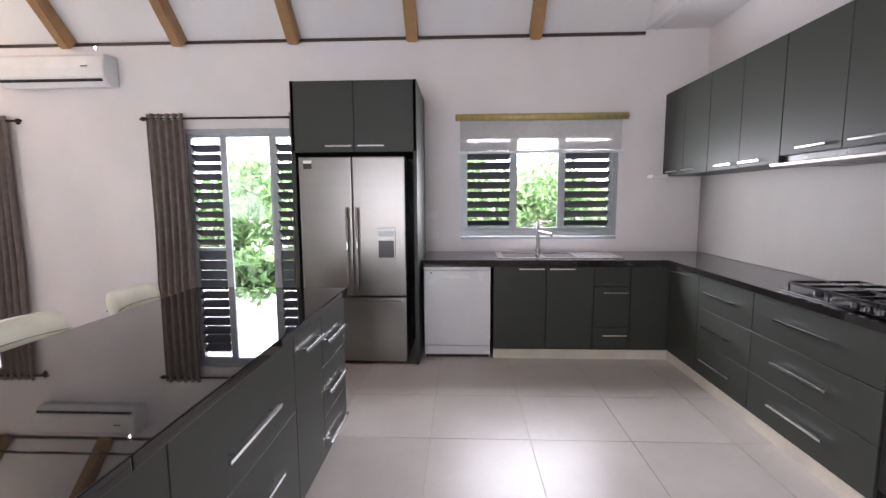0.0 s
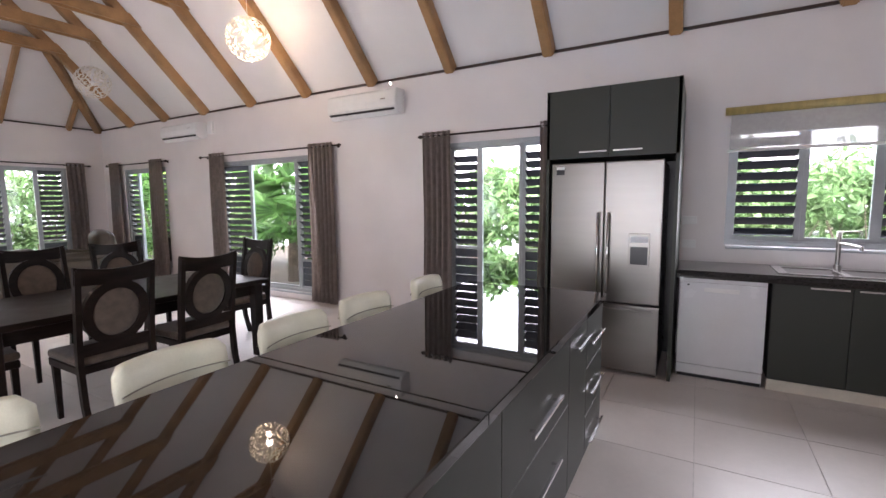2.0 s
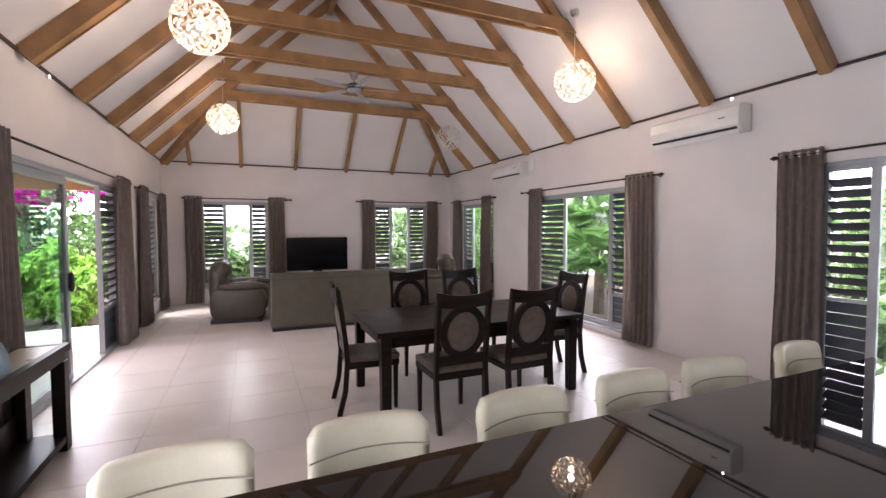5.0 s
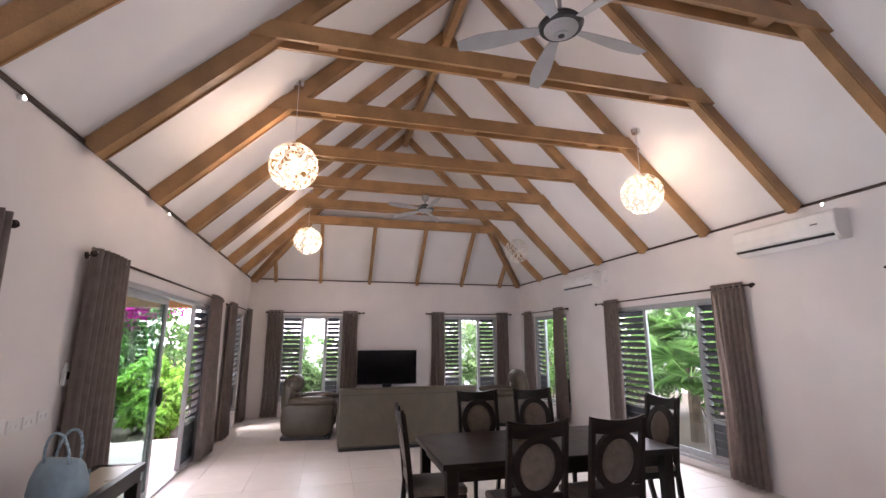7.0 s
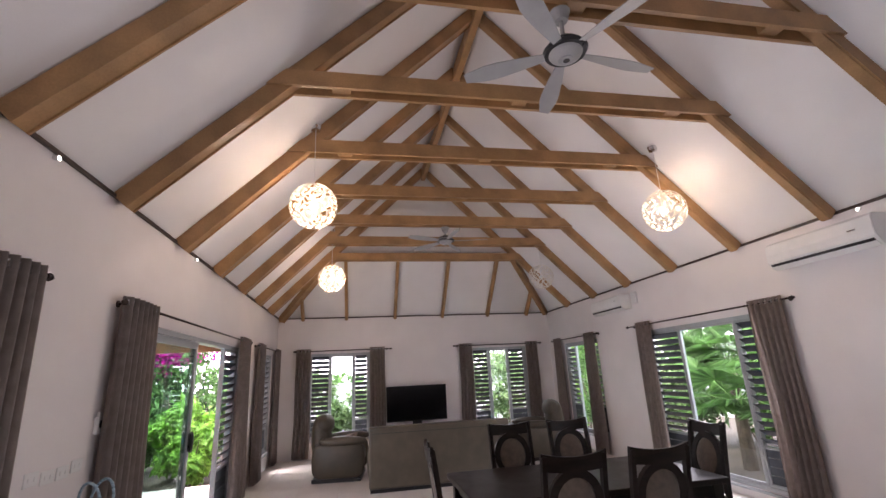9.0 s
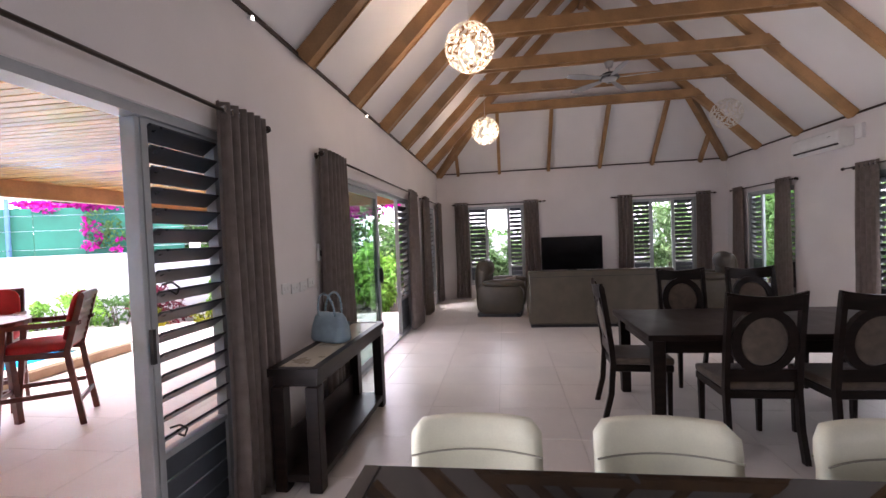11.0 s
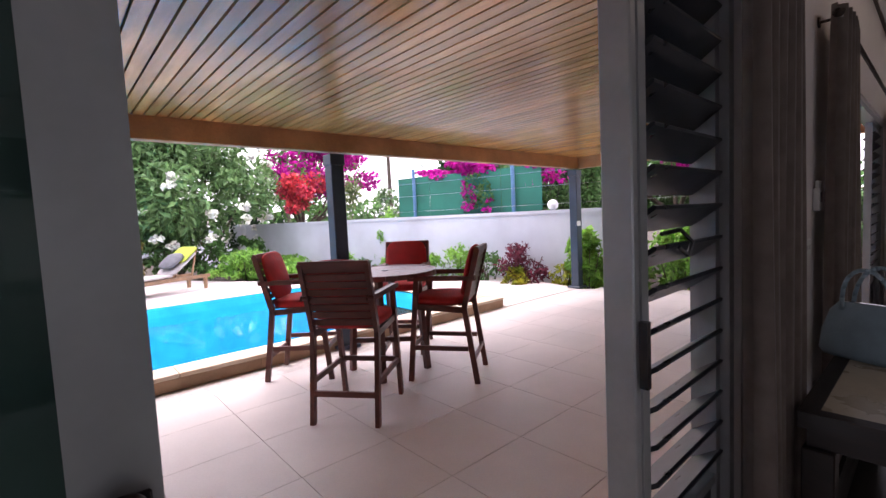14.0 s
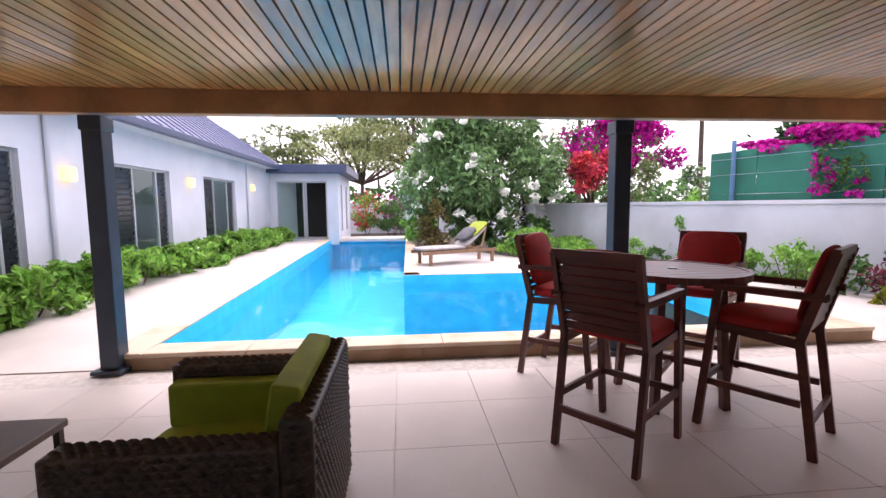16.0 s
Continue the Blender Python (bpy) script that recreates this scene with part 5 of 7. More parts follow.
M_FROST = mat("frosted_film", (0.62, 0.70, 0.74), 0.6, vary=0.06, scale=12)
_t = M_FROST.node_tree
_tl, _tp = _t.nodes.new("ShaderNodeBsdfTranslucent"), _t.nodes.new("ShaderNodeBsdfTransparent")
_tl.inputs[0].default_value = (0.62, 0.72, 0.78, 1)
_m1, _m2 = _t.nodes.new("ShaderNodeMixShader"), _t.nodes.new("ShaderNodeMixShader")
_m1.inputs[0].default_value, _m2.inputs[0].default_value = 0.6, 0.35
_t.links.new(_t.nodes["Principled BSDF"].outputs[0], _m1.inputs[1])
_t.links.new(_tl.outputs[0], _m1.inputs[2])
_t.links.new(_m1.outputs[0], _m2.inputs[1])
_t.links.new(_tp.outputs[0], _m2.inputs[2])
_t.links.new(_m2.outputs[0], _t.nodes["Material Output"].inputs["Surface"])


def petal_film(parent, cx, cz, y, r, turn, n=5):
    """A flower of frosted film on the glass, petal by petal."""
    for k in range(n):
        a = radians(turn + k * 360 / n)
        b = bmesh.new()
        rim = []
        for i in range(14):
            q = 2 * math.pi * i / 14
            u, w = 0.54 + 0.46 * math.cos(q), 0.20 * math.sin(q) * (1.15 - 0.5 * math.cos(q))
            rim.append((cx + r * (u * math.cos(a) - w * math.sin(a)), cz + r * (u * math.sin(a) + w * math.cos(a))))
        lo = [b.verts.new((p, y - 0.0008, q)) for p, q in rim]
        hi = [b.verts.new((p, y, q)) for p, q in rim]
        b.faces.new(lo)
        b.faces.new(hi[::-1])
        for i in range(14):
            b.faces.new((lo[i], hi[i], hi[(i + 1) % 14], lo[(i + 1) % 14]))
        part("film_petal", b, M_FROST, parent, "frosted petal film on the glass")


petal_film(door3, 1.055, 1.165, 0.0812, 0.088, 20)
petal_film(door3, 1.135, 1.135, 0.0800, 0.062, 60)
petal_film(door3, 0.93, 1.10, 0.0800, 0.080, 45)
door_pull(door3, 1.265, 0.066, 1.07)
door_pull(bpy.data.objects["door_2"], 1.325, 0.066, 1.04)
part("jamb", span(2.242, 2.272, 0.05, 0.128, 0.024, DZ - 0.047, 0.004), M_ALU, door3)
b = bmesh.new()
addbox(b, (2.258, 0.034, 1.06), (0.018, 0.02, 0.16))
part("lock", b, M_BLACK, door3)
for z in (0.66, 1.34):
    b = bmesh.new()
    pts = [Vector((2.315, 0.02, z)), Vector((2.33, -0.02, z + 0.01)), Vector((2.36, -0.035, z - 0.02)), Vector((2.345, -0.03, z - 0.05)), Vector((2.32, -0.02, z - 0.03))]
    for k in range(4):
        rod(b, pts[k], pts[k + 1], 0.005, n=6)
    part("louvre_lever", b, M_BLACK, door3)


# ---- veranda ----
VY, VW, VE, VZ = -5.97, -8.28, 3.72, 2.37
patio = solid("patio", (lambda b: (slab_faces(b, [(-9.3, SY - WT, PZ - 0.132), (-9.0, -4.2, PZ - 0.132), (-8.1, -6.0, PZ - 0.132), (-8.56, -7.96, PZ - 0.132), (-7.43, -9.6, PZ - 0.132), (-5.9, -10.3, PZ - 0.132),
    (-5.9, -6.02, PZ - 0.132), (3.0, -6.02, PZ - 0.132), (3.7, SY - WT, PZ - 0.132)], 0.12), b)[-1])(bmesh.new()), M_GROUT, kind="structure")
ceil = bmesh.new()
x = VW
while x < VE:
    addbox(ceil, (x + 0.036, (VY + SY - WT) / 2, VZ + 0.012), (0.072, SY - WT - VY, 0.024))
    x += 0.086
solid("veranda_ceiling", ceil, M_SOFFIT, kind="structure")
solid("veranda_roof", span(VW - 0.4, VE, VY - 0.35, SY - WT, VZ + 0.03, VZ + 0.20), M_CABEDGE, kind="structure")
beam = thing("beam", pose(0, 0, 0), "stained timber veranda beam", "beam", kind="structure")
part("timber", span(VW - 0.07, VE, VY - 0.06, VY + 0.06, VZ - 0.20, VZ + 0.001, 0.006), M_BEAM, beam)
part("timber", span(VW - 0.06, VW + 0.06, VY + 0.062, SY - WT, VZ - 0.20, VZ + 0.002, 0.006), M_BEAM, beam)
for x in (1.2, -3.34, -8.2):
    po = thing("veranda_post", pose(x, VY, PZ), "blue-grey painted steel veranda post on a base plate", "post", "veranda posts")
    part("shaft", boxbm((0, 0, 1.09), (0.155, 0.155, 2.16), 0.008), M_POST, po)
    part("base_plate", span(-0.13, 0.13, -0.13, 0.13, 0.0, 0.035, 0.006), M_POST, po)
    part("cap", span(-0.088, 0.088, -0.088, 0.088, 2.05, 2.168, 0.005), M_POST, po)
    if x < -8:
        part("socket", span(0.0, 0.09, 0.078, 0.10, 1.15, 1.24, 0.004), M_PLASTIC, po)


# ---- bar table and chairs ----
bt = thing("bar_table", pose(-3.24, -4.94, PZ), "round slatted hardwood bar table", "table")
b = bmesh.new()
R = 0.47
n = 9
for i in range(n):
    y0 = -R + 2 * R * i / n + 0.003
    y1 = -R + 2 * R * (i + 1) / n - 0.003
    h0, h1 = math.sqrt(max(0.01, R * R - y0 * y0)), math.sqrt(max(0.01, R * R - y1 * y1))
    v = [b.verts.new(p) for p in ((-h0, y0, 0.925), (h0, y0, 0.925), (h1, y1, 0.925), (-h1, y1, 0.925), (-h0, y0, 0.947), (h0, y0, 0.947), (h1, y1, 0.947), (-h1, y1, 0.947))]
    for f in ((3, 2, 1, 0), (4, 5, 6, 7), (0, 1, 5, 4), (1, 2, 6, 5), (2, 3, 7, 6), (3, 0, 4, 7)):
        b.faces.new([v[k] for k in f])
part("slat_top", b, M_JARRAH, bt)
b = bmesh.new()
for i in range(32):
    a0, a1 = 2 * math.pi * i / 32, 2 * math.pi * (i + 1) / 32
    bar(b, (R * math.cos(a0), R * math.sin(a0), 0.93), (R * math.cos(a1), R * math.sin(a1), 0.93), 0.03, 0.045, up=(0, 0, 1))
part("rim", b, M_JARRAH, bt)
for k in range(4):
    a = math.pi / 4 + k * math.pi / 2
    b = bmesh.new()
    bar(b, (0.36 * math.cos(a), 0.36 * math.sin(a), 0.0), (0.30 * math.cos(a), 0.30 * math.sin(a), 0.925), 0.05, 0.05)
    part("leg", b, M_JARRAH, bt)
for k in range(2):
    a = math.pi / 4 + k * math.pi / 2
    b = bmesh.new()
    bar(b, (0.35 * math.cos(a), 0.35 * math.sin(a), 0.26 + 0.03 * k), (-0.35 * math.cos(a), -0.35 * math.sin(a), 0.26 + 0.03 * k), 0.03, 0.045)
    part("stretcher", b, M_JARRAH, bt)
part("umbrella_cap", (lambda q: (rod(q, (0, 0, 0.945), (0, 0, 0.953), 0.03, n=14), q)[-1])(bmesh.new()), M_BLACK, bt)


def build_bar_chair(m):
    """Faces +y; the back legs stand at y = 0."""
    s = thing("bar_chair", m, "reddish hardwood slatted bar armchair with red canvas cushions", "chair", "bar chairs round the patio table")
    W = 0.24
    for x in (-W, W):
        b = bmesh.new()
        bar(b, (x, -0.05, 0.0), (x, 0.04, 0.66), 0.032, 0.045)
        bar(b, (x, 0.04, 0.65), (x, -0.09, 1.15), 0.032, 0.045)
        part("back_leg", b, M_JARRAH, s)
        b = bmesh.new()
        bar(b, (x, 0.54, 0.0), (x, 0.45, 0.90), 0.032, 0.045)
        part("front_leg", b, M_JARRAH, s)
        b = bmesh.new()
        bar(b, (x, -0.06, 0.905), (x, 0.52, 0.905), 0.055, 0.026)
        bmesh.ops.bevel(b, geom=list(b.edges), offset=0.006, segments=1, affect="EDGES")
        part("armrest", b, M_JARRAH, s)
        b = bmesh.new()
        bar(b, (x, 0.02, 0.30), (x, 0.51, 0.30), 0.022, 0.04)
        part("side_stretcher", b, M_JARRAH, s)
        b = bmesh.new()
        bar(b, (x * 0.97, 0.03, 0.63), (x * 0.97, 0.47, 0.66), 0.026, 0.05)
        part("seat_rail", b, M_JARRAH, s)
    for k in range(8):
        z = 0.72 + k * 0.055
        y = 0.04 - 0.13 * (z - 0.65) / 0.5
        b = bmesh.new()
        bar(b, (-W + 0.015, y, z), (W - 0.015, y, z), 0.014, 0.044)
        part("back_slat", b, M_JARRAH, s)
    b = bmesh.new()
    bar(b, (-W - 0.012, -0.088, 1.14), (W + 0.012, -0.088, 1.14), 0.03, 0.05)
    part("top_rail", b, M_JARRAH, s)
    for k in range(6):
        y = 0.07 + k * 0.075
        b = bmesh.new()
        bar(b, (-W + 0.01, y, 0.675), (W - 0.01, y, 0.675), 0.055, 0.014, up=(0, 0, 1))
        part("seat_slat", b, M_JARRAH, s)
    for y, z in ((-0.03, 0.22), (0.52, 0.30)):
        b = bmesh.new()
        bar(b, (-W, y, z), (W, y, z), 0.022, 0.04)
        part("stretcher", b, M_JARRAH, s)
    soft("seat_cushion", blob(-0.235, 0.235, 0.03, 0.50, 0.655, 0.755, 0.035, 0.015), M_REDCLOTH, s, "red canvas seat cushion")
    q = blob(-0.225, 0.225, -0.03, 0.03, 0.0, 0.42, 0.04, 0.015)
    bmesh.ops.transform(q, matrix=Matrix.Translation((0, 0.065, 0.75)) @ Matrix.Rotation(radians(14), 4, "X"), verts=list(q.verts))
    soft("back_cushion", q, M_REDCLOTH, s, "red canvas back cushion")
    return s


def facing(x, y, dx, dy, z=PZ):
    return pose(x, y, z, 0, 0, math.degrees(math.atan2(-dx, dy)))


bc = build_bar_chair(facing(-2.38, -4.23, -0.79, -0.62))
for x, y, dx, dy in ((-3.69, -4.23, 0.57, -0.82), (-2.49, -5.67, -0.74, 0.67), (-3.98, -5.58, 0.76, 0.65)):
    copy_thing(bc, facing(x, y, dx, dy))


# ---- wicker armchair and low table ----
def weave(bm, x0, x1, z0, z1, y, outward, step=0.025, depth=0.011):
    """Woven strands as small raised lozenges over a flat panel in the xz plane at y."""
    nx, nz = max(1, int((x1 - x0) / (step * 1.6))), max(1, int((z1 - z0) / step))
    for j in range(nz):
        for i in range(nx):
            cx = x0 + (i + 0.5 + (0.5 if j % 2 else 0)) * (x1 - x0) / nx
            if cx > x1 - 0.01:
                continue
            cz = z0 + (j + 0.5) * (z1 - z0) / nz
            w, h = step * 0.95, step * 0.62
            v = [bm.verts.new(p) for p in ((cx - w, y, cz), (cx, y, cz - h), (cx + w, y, cz), (cx, y, cz + h), (cx - w * 0.4, y + outward * depth, cz), (cx + w * 0.4, y + outward * depth, cz))]
            for f in ((0, 1, 4), (1, 5, 4), (1, 2, 5), (2, 3, 5), (3, 4, 5), (3, 0, 4)):
                bm.faces.new([v[k] for k in f])


wc = thing("wicker_armchair", pose(-0.60, -3.77, PZ), "dark brown wicker armchair with lime green cushions on the patio", "armchair")


def woven_box(name, x0, x1, y0, y1, z0, z1):
    b = span(x0, x1, y0, y1, z0, z1, 0.012, 2)
    ob = part(name, b, M_WICKER, wc)
    q = bmesh.new()
    weave(q, x0 + 0.01, x1 - 0.01, z0, z1 - 0.01, y1, 1)
    weave(q, x0 + 0.01, x1 - 0.01, z0, z1 - 0.01, y0, -1)
    e = bmesh.new()
    weave(e, y0 + 0.01, y1 - 0.01, z0, z1 - 0.01, 0, 1)
    for v in e.verts:
        a, d, z = v.co
        v.co = (x0 - d, a, z)
    tmp = bpy.data.meshes.new("t")
    e.to_mesh(tmp)
    e.free()
    q.from_mesh(tmp)
    t = bmesh.new()
    weave(t, x0 + 0.01, x1 - 0.01, y0 + 0.005, y1 - 0.005, 0, 1)
    for v in t.verts:
        a, d, z = v.co
        v.co = (a, z, z1 + d)
    tmp2 = bpy.data.meshes.new("t")
    t.to_mesh(tmp2)
    t.free()
    q.from_mesh(tmp2)
    bpy.data.meshes.remove(tmp)
    bpy.data.meshes.remove(tmp2)
    part("woven_cover", q, M_WICKER, ob)["kind"] = "stuff"


woven_box("back", -0.42, -0.31, -0.45, 0.45, 0.05, 0.735)
woven_box("armrest", -0.31, 0.40, 0.35, 0.46, 0.05, 0.655)
woven_box("armrest", -0.31, 0.40, -0.46, -0.35, 0.05, 0.655)
part("seat_base", span(-0.31, 0.39, -0.34, 0.34, 0.05, 0.28, 0.01), M_WICKER, wc)
soft("seat_cushion", blob(-0.30, 0.40, -0.335, 0.335, 0.285, 0.42, 0.05, 0.02), M_LIME, wc, "lime green seat cushion")
q = span(-0.055, 0.055, -0.33, 0.33, 0.0, 0.43, 0.022, 3)
bmesh.ops.transform(q, matrix=Matrix.Translation((-0.24, 0, 0.375)) @ Matrix.Rotation(radians(-9), 4, "Y"), verts=list(q.verts))
part("back_cushion", q, M_LIME, wc, "lime green back cushion")
for y in (-0.29, 0.29):
    part("arm_cushion", span(-0.17, 0.37, y - 0.05, y + 0.05, 0.40, 0.60, 0.02, 3), M_LIME, wc, "lime green side cushion")
for x in (-0.38, 0.36):
    for y in (-0.41, 0.41):
        part("foot", span(x - 0.02, x + 0.02, y - 0.02, y + 0.02, 0.0, 0.05), M_BLACK, wc)
lt = thing("coffee_table", pose(0.80, -3.68, PZ), "low brown patio coffee table with thin metal legs", "coffee table")
part("tabletop", span(-0.48, 0.48, -0.50, 0.50, 0.36, 0.40, 0.006), mat("brown_tabletop", (0.16, 0.105, 0.075), 0.45, vary=0.15, scale=6), lt)
for x in (-0.45, 0.45):
    for y in (-0.47, 0.47):
        part("leg", span(x - 0.015, x + 0.015, y - 0.015, y + 0.015, 0.0, 0.36), M_ROD, lt)

# ---- pool ----
CO, WZ, PB = 0.12, -0.06, -1.15
INNER = [(0.98, -6.28), (-5.6, -6.28), (-5.6, -10.1), (-1.34, -10.2), (-1.49, -20.6), (1.52, -20.6)]
b = bmesh.new()
lo = [b.verts.new((x, y, PB)) for x, y in INNER]
hi = [b.verts.new((x, y, CO - 0.012)) for x, y in INNER]
b.faces.new(lo)
for i in range(6):
    j = (i + 1) % 6
    b.faces.new((lo[i], lo[j], hi[j], hi[i]))
pool = thing("pool", pose(0, 0, 0), "bright blue swimming pool with a sandstone edge", "pool", kind="structure")
part("lining", b, M_POOL, pool)
part("water", (lambda q: (q.faces.new([q.verts.new((x, y, WZ)) for x, y in INNER]), q)[-1])(bmesh.new()), M_WATER, pool)


def coping_run(a, b2, width, side, n):
    """Coping stones from a to b2, lying to the given side of the line, each a piece of its own."""
    a, b2 = Vector((*a, 0)), Vector((*b2, 0))
    d = (b2 - a) / n
    nr = Vector((-d.y, d.x, 0)).normalized() * side * width
    for i in range(n):
        p, q = a + d * i + d.normalized() * 0.002, a + d * (i + 1) - d.normalized() * 0.002
        bm = bmesh.new()
        slab_faces(bm, [(*p.xy, CO - 0.04), (*q.xy, CO - 0.04), (*(q + nr).xy, CO - 0.04), (*(p + nr).xy, CO - 0.04)], 0.04)
        bmesh.ops.recalc_face_normals(bm, faces=list(bm.faces))
        bmesh.ops.bevel(bm, geom=list(bm.edges), offset=0.006, segments=1, affect="EDGES")
        part("coping_stone", bm, M_COPING, pool)


coping_run((0.985, -6.28), (-6.12, -6.28), 0.31, -1, 8)
coping_run((0.985, -5.97), (1.52, -20.9), 0.34, 1, 16)
coping_run((1.52, -20.6), (-1.80, -20.6), 0.30, -1, 4)
coping_run((-1.34, -10.2), (-1.49, -20.6), 0.30, -1, 10)
coping_run((-1.34, -10.2), (-6.1, -10.1), 0.30, 1, 6)
coping_run((-5.6, -6.28), (-5.6, -10.1), 0.5, -1, 4)
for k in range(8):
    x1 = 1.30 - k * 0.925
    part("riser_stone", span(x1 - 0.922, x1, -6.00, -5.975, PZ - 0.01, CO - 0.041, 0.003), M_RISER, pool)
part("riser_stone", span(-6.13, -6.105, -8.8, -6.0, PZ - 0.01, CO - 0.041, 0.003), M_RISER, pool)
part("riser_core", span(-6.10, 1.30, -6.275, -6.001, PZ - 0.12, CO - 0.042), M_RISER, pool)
b = bmesh.new()
slab_faces(b, [(1.0, -6.0, PZ - 0.10), (3.72, -6.0, PZ - 0.10), (3.72, -8.0, 0.0), (1.06, -8.0, 0.0)], 0.10)
slab_faces(b, [(1.06, -8.0, 0.0), (3.72, -8.0, 0.0), (3.72, -20.0, 0.02), (1.52, -20.0, 0.02)], 0.10)
slab_faces(b, [(-1.79, -20.0, 0.0), (-1.79, -21.6, 0.0), (4.5, -21.6, 0.0), (4.5, -20.0, 0.0)], 0.105)
b2 = bmesh.new()
slab_faces(b2, [(-1.64, -10.4, 0.0), (-5.2, -10.4, 0.0), (-4.2, -12.6, 0.0), (-3.4, -14.2, 0.0), (-1.70, -14.8, 0.0)], 0.112)
tmp = bpy.data.meshes.new("t")
b2.to_mesh(tmp)
b2.free()
b.from_mesh(tmp)
bpy.data.meshes.remove(tmp)
solid("pool_deck", b, M_PATIO, kind="structure")

# ---- lounger ----
lg = thing("sun_lounger", pose(-2.50, -11.95, 0.113, 0, 0, 24), "teak sun lounger with grey pad and lime towel, back raised", "sun lounger")
for y in (-0.29, 0.29):
    part("side_rail", span(-0.95, 0.95, y - 0.02, y + 0.02, 0.24, 0.31, 0.004), M_TEAK, lg)
for x in (-0.85, 0.75):
    for y in (-0.27, 0.27):
        part("leg", span(x - 0.03, x + 0.03, y - 0.03, y + 0.03, 0.0, 0.24), M_TEAK, lg)
for k in range(9):
    part("slat", span(-0.12 + k * 0.115, -0.03 + k * 0.115, -0.27, 0.27, 0.30, 0.32), M_TEAK, lg)
soft("pad", blob(-0.18, 0.95, -0.29, 0.29, 0.32, 0.39, 0.03, 0.01), M_LOUNGEPAD, lg, "pale grey pad")
q = blob(-0.72, 0.0, -0.29, 0.29, -0.01, 0.06, 0.03, 0.01)
tilt = Matrix.Translation((-0.16, 0, 0.35)) @ Matrix.Rotation(radians(38), 4, "Y")
bmesh.ops.transform(q, matrix=tilt, verts=list(q.verts))
soft("back_pad", q, M_LOUNGEPAD, lg)
q = blob(-0.80, -0.30, -0.295, 0.295, 0.062, 0.10, 0.02, 0.005)
bmesh.ops.transform(q, matrix=tilt, verts=list(q.verts))
soft("towel", q, M_LIME, lg, "lime yellow towel")
q = blob(-0.50, -0.10, -0.22, 0.22, 0.08, 0.20, 0.06, 0.03)
bmesh.ops.transform(q, matrix=tilt, verts=list(q.verts))
soft("pillow", q, M_GREYCUSH, lg, "dark grey pillow")
for y in (-0.25, 0.25):
    b = bmesh.new()
    bar(b, (-0.70, y, 0.86), (-0.55, y, 0.27), 0.03, 0.03)
    part("back_support", b, M_TEAK, lg)

# ---- the east wing ----
HXW = 3.74
wing = thing("house_wing", pose(HXW, -11, 0), "pale blue-grey rendered house wing with a dark blue roof", "house")
WINS = [(-7.05, -8.45), (-10.45, -12.35), (-14.05, -16.25)]


def wing_part(name, bm, material, label="", parent=None):
    for v in bm.verts:
        v.co -= Vector((HXW, -11, 0))
    return part(name, bm, material, parent or wing, label)


edges_y = [-2.02] + [q for w in WINS for q in w] + [-21.0]
for i in range(0, len(edges_y), 2):
    y0, y1 = edges_y[i], edges_y[i + 1]
    wing_part("wall_panel", boxbm((HXW + 0.1, (y0 + y1) / 2, 1.4), (0.2, abs(y1 - y0), 2.9)), M_RENDER)
for y0, y1 in WINS:
    wing_part("lintel", boxbm((HXW + 0.1, (y0 + y1) / 2, 2.525), (0.2, y0 - y1, 0.65)), M_RENDER)
    wing_part("sill_wall", boxbm((HXW + 0.1, (y0 + y1) / 2, 0.12), (0.2, y0 - y1, 0.34)), M_RENDER)
for y0, y1 in WINS:
    w = y0 - y1
    wo = wing_part("window", boxbm((HXW + 0.10, (y0 + y1) / 2, 0.315), (0.058, w - 0.1, 0.05)), M_ALU)
    wing_part("head_rail", boxbm((HXW + 0.10, (y0 + y1) / 2, 2.175), (0.058, w - 0.1, 0.05)), M_ALU, parent=wo)
    for y in (y1 + 0.025, y0 - 0.025, y1 + w * 0.22, y1 + w * 0.66):
        wing_part("stile", boxbm((HXW + 0.10, y, 1.245), (0.06, 0.05, 1.91)), M_ALU, parent=wo)
    for u0, u1, louv in ((0.03, 0.21, True), (0.23, 0.65, False), (0.67, 0.97, True)):
        ya, yb = y1 + w * u0, y1 + w * u1
        if louv:
            for k in range(18):
                s = boxbm((0, 0, 0), (0.105, yb - ya, 0.012), m=Matrix.Rotation(radians(72), 3, "Y"))
                for v in s.verts:
                    v.co += Vector((HXW + 0.10, (ya + yb) / 2, 0.40 + k * 0.1))
                wing_part("louvre_slat", s, M_SLAT, parent=wo)
        else:
            p = span(HXW + 0.098, HXW + 0.104, ya, yb, 0.34, 2.15)
            wing_part("pane", p, M_TEAL, parent=wo)
b = bmesh.new()
slab_faces(b, [(HXW - 0.45, -2.0, 2.93), (HXW - 0.45, -20.3, 2.93), (HXW + 4.2, -16.4, 6.4), (HXW + 4.2, -2.0, 6.4)], 0.05)
slab_faces(b, [(HXW - 0.45, -20.3, 2.93), (HXW + 8.8, -20.3, 2.93), (HXW + 4.2, -16.4, 6.4)], 0.05)
roof_sheet = wing_part("roof", b, M_ROOF, "dark blue sheet metal roof")
y = -2.3
while y > -19.5:
    x1 = HXW + 4.2 if y > -16.4 else HXW - 0.45 + (20.3 + y) / 3.9 * 4.65
    z1 = 2.93 + (x1 - HXW + 0.45) / 4.65 * 3.47
    b = bmesh.new()
    bar(b, (HXW - 0.45, y, 2.99), (x1, y, z1 + 0.06), 0.03, 0.03)
    wing_part("roof_rib", b, M_ROOF, parent=roof_sheet)
    y -= 0.45
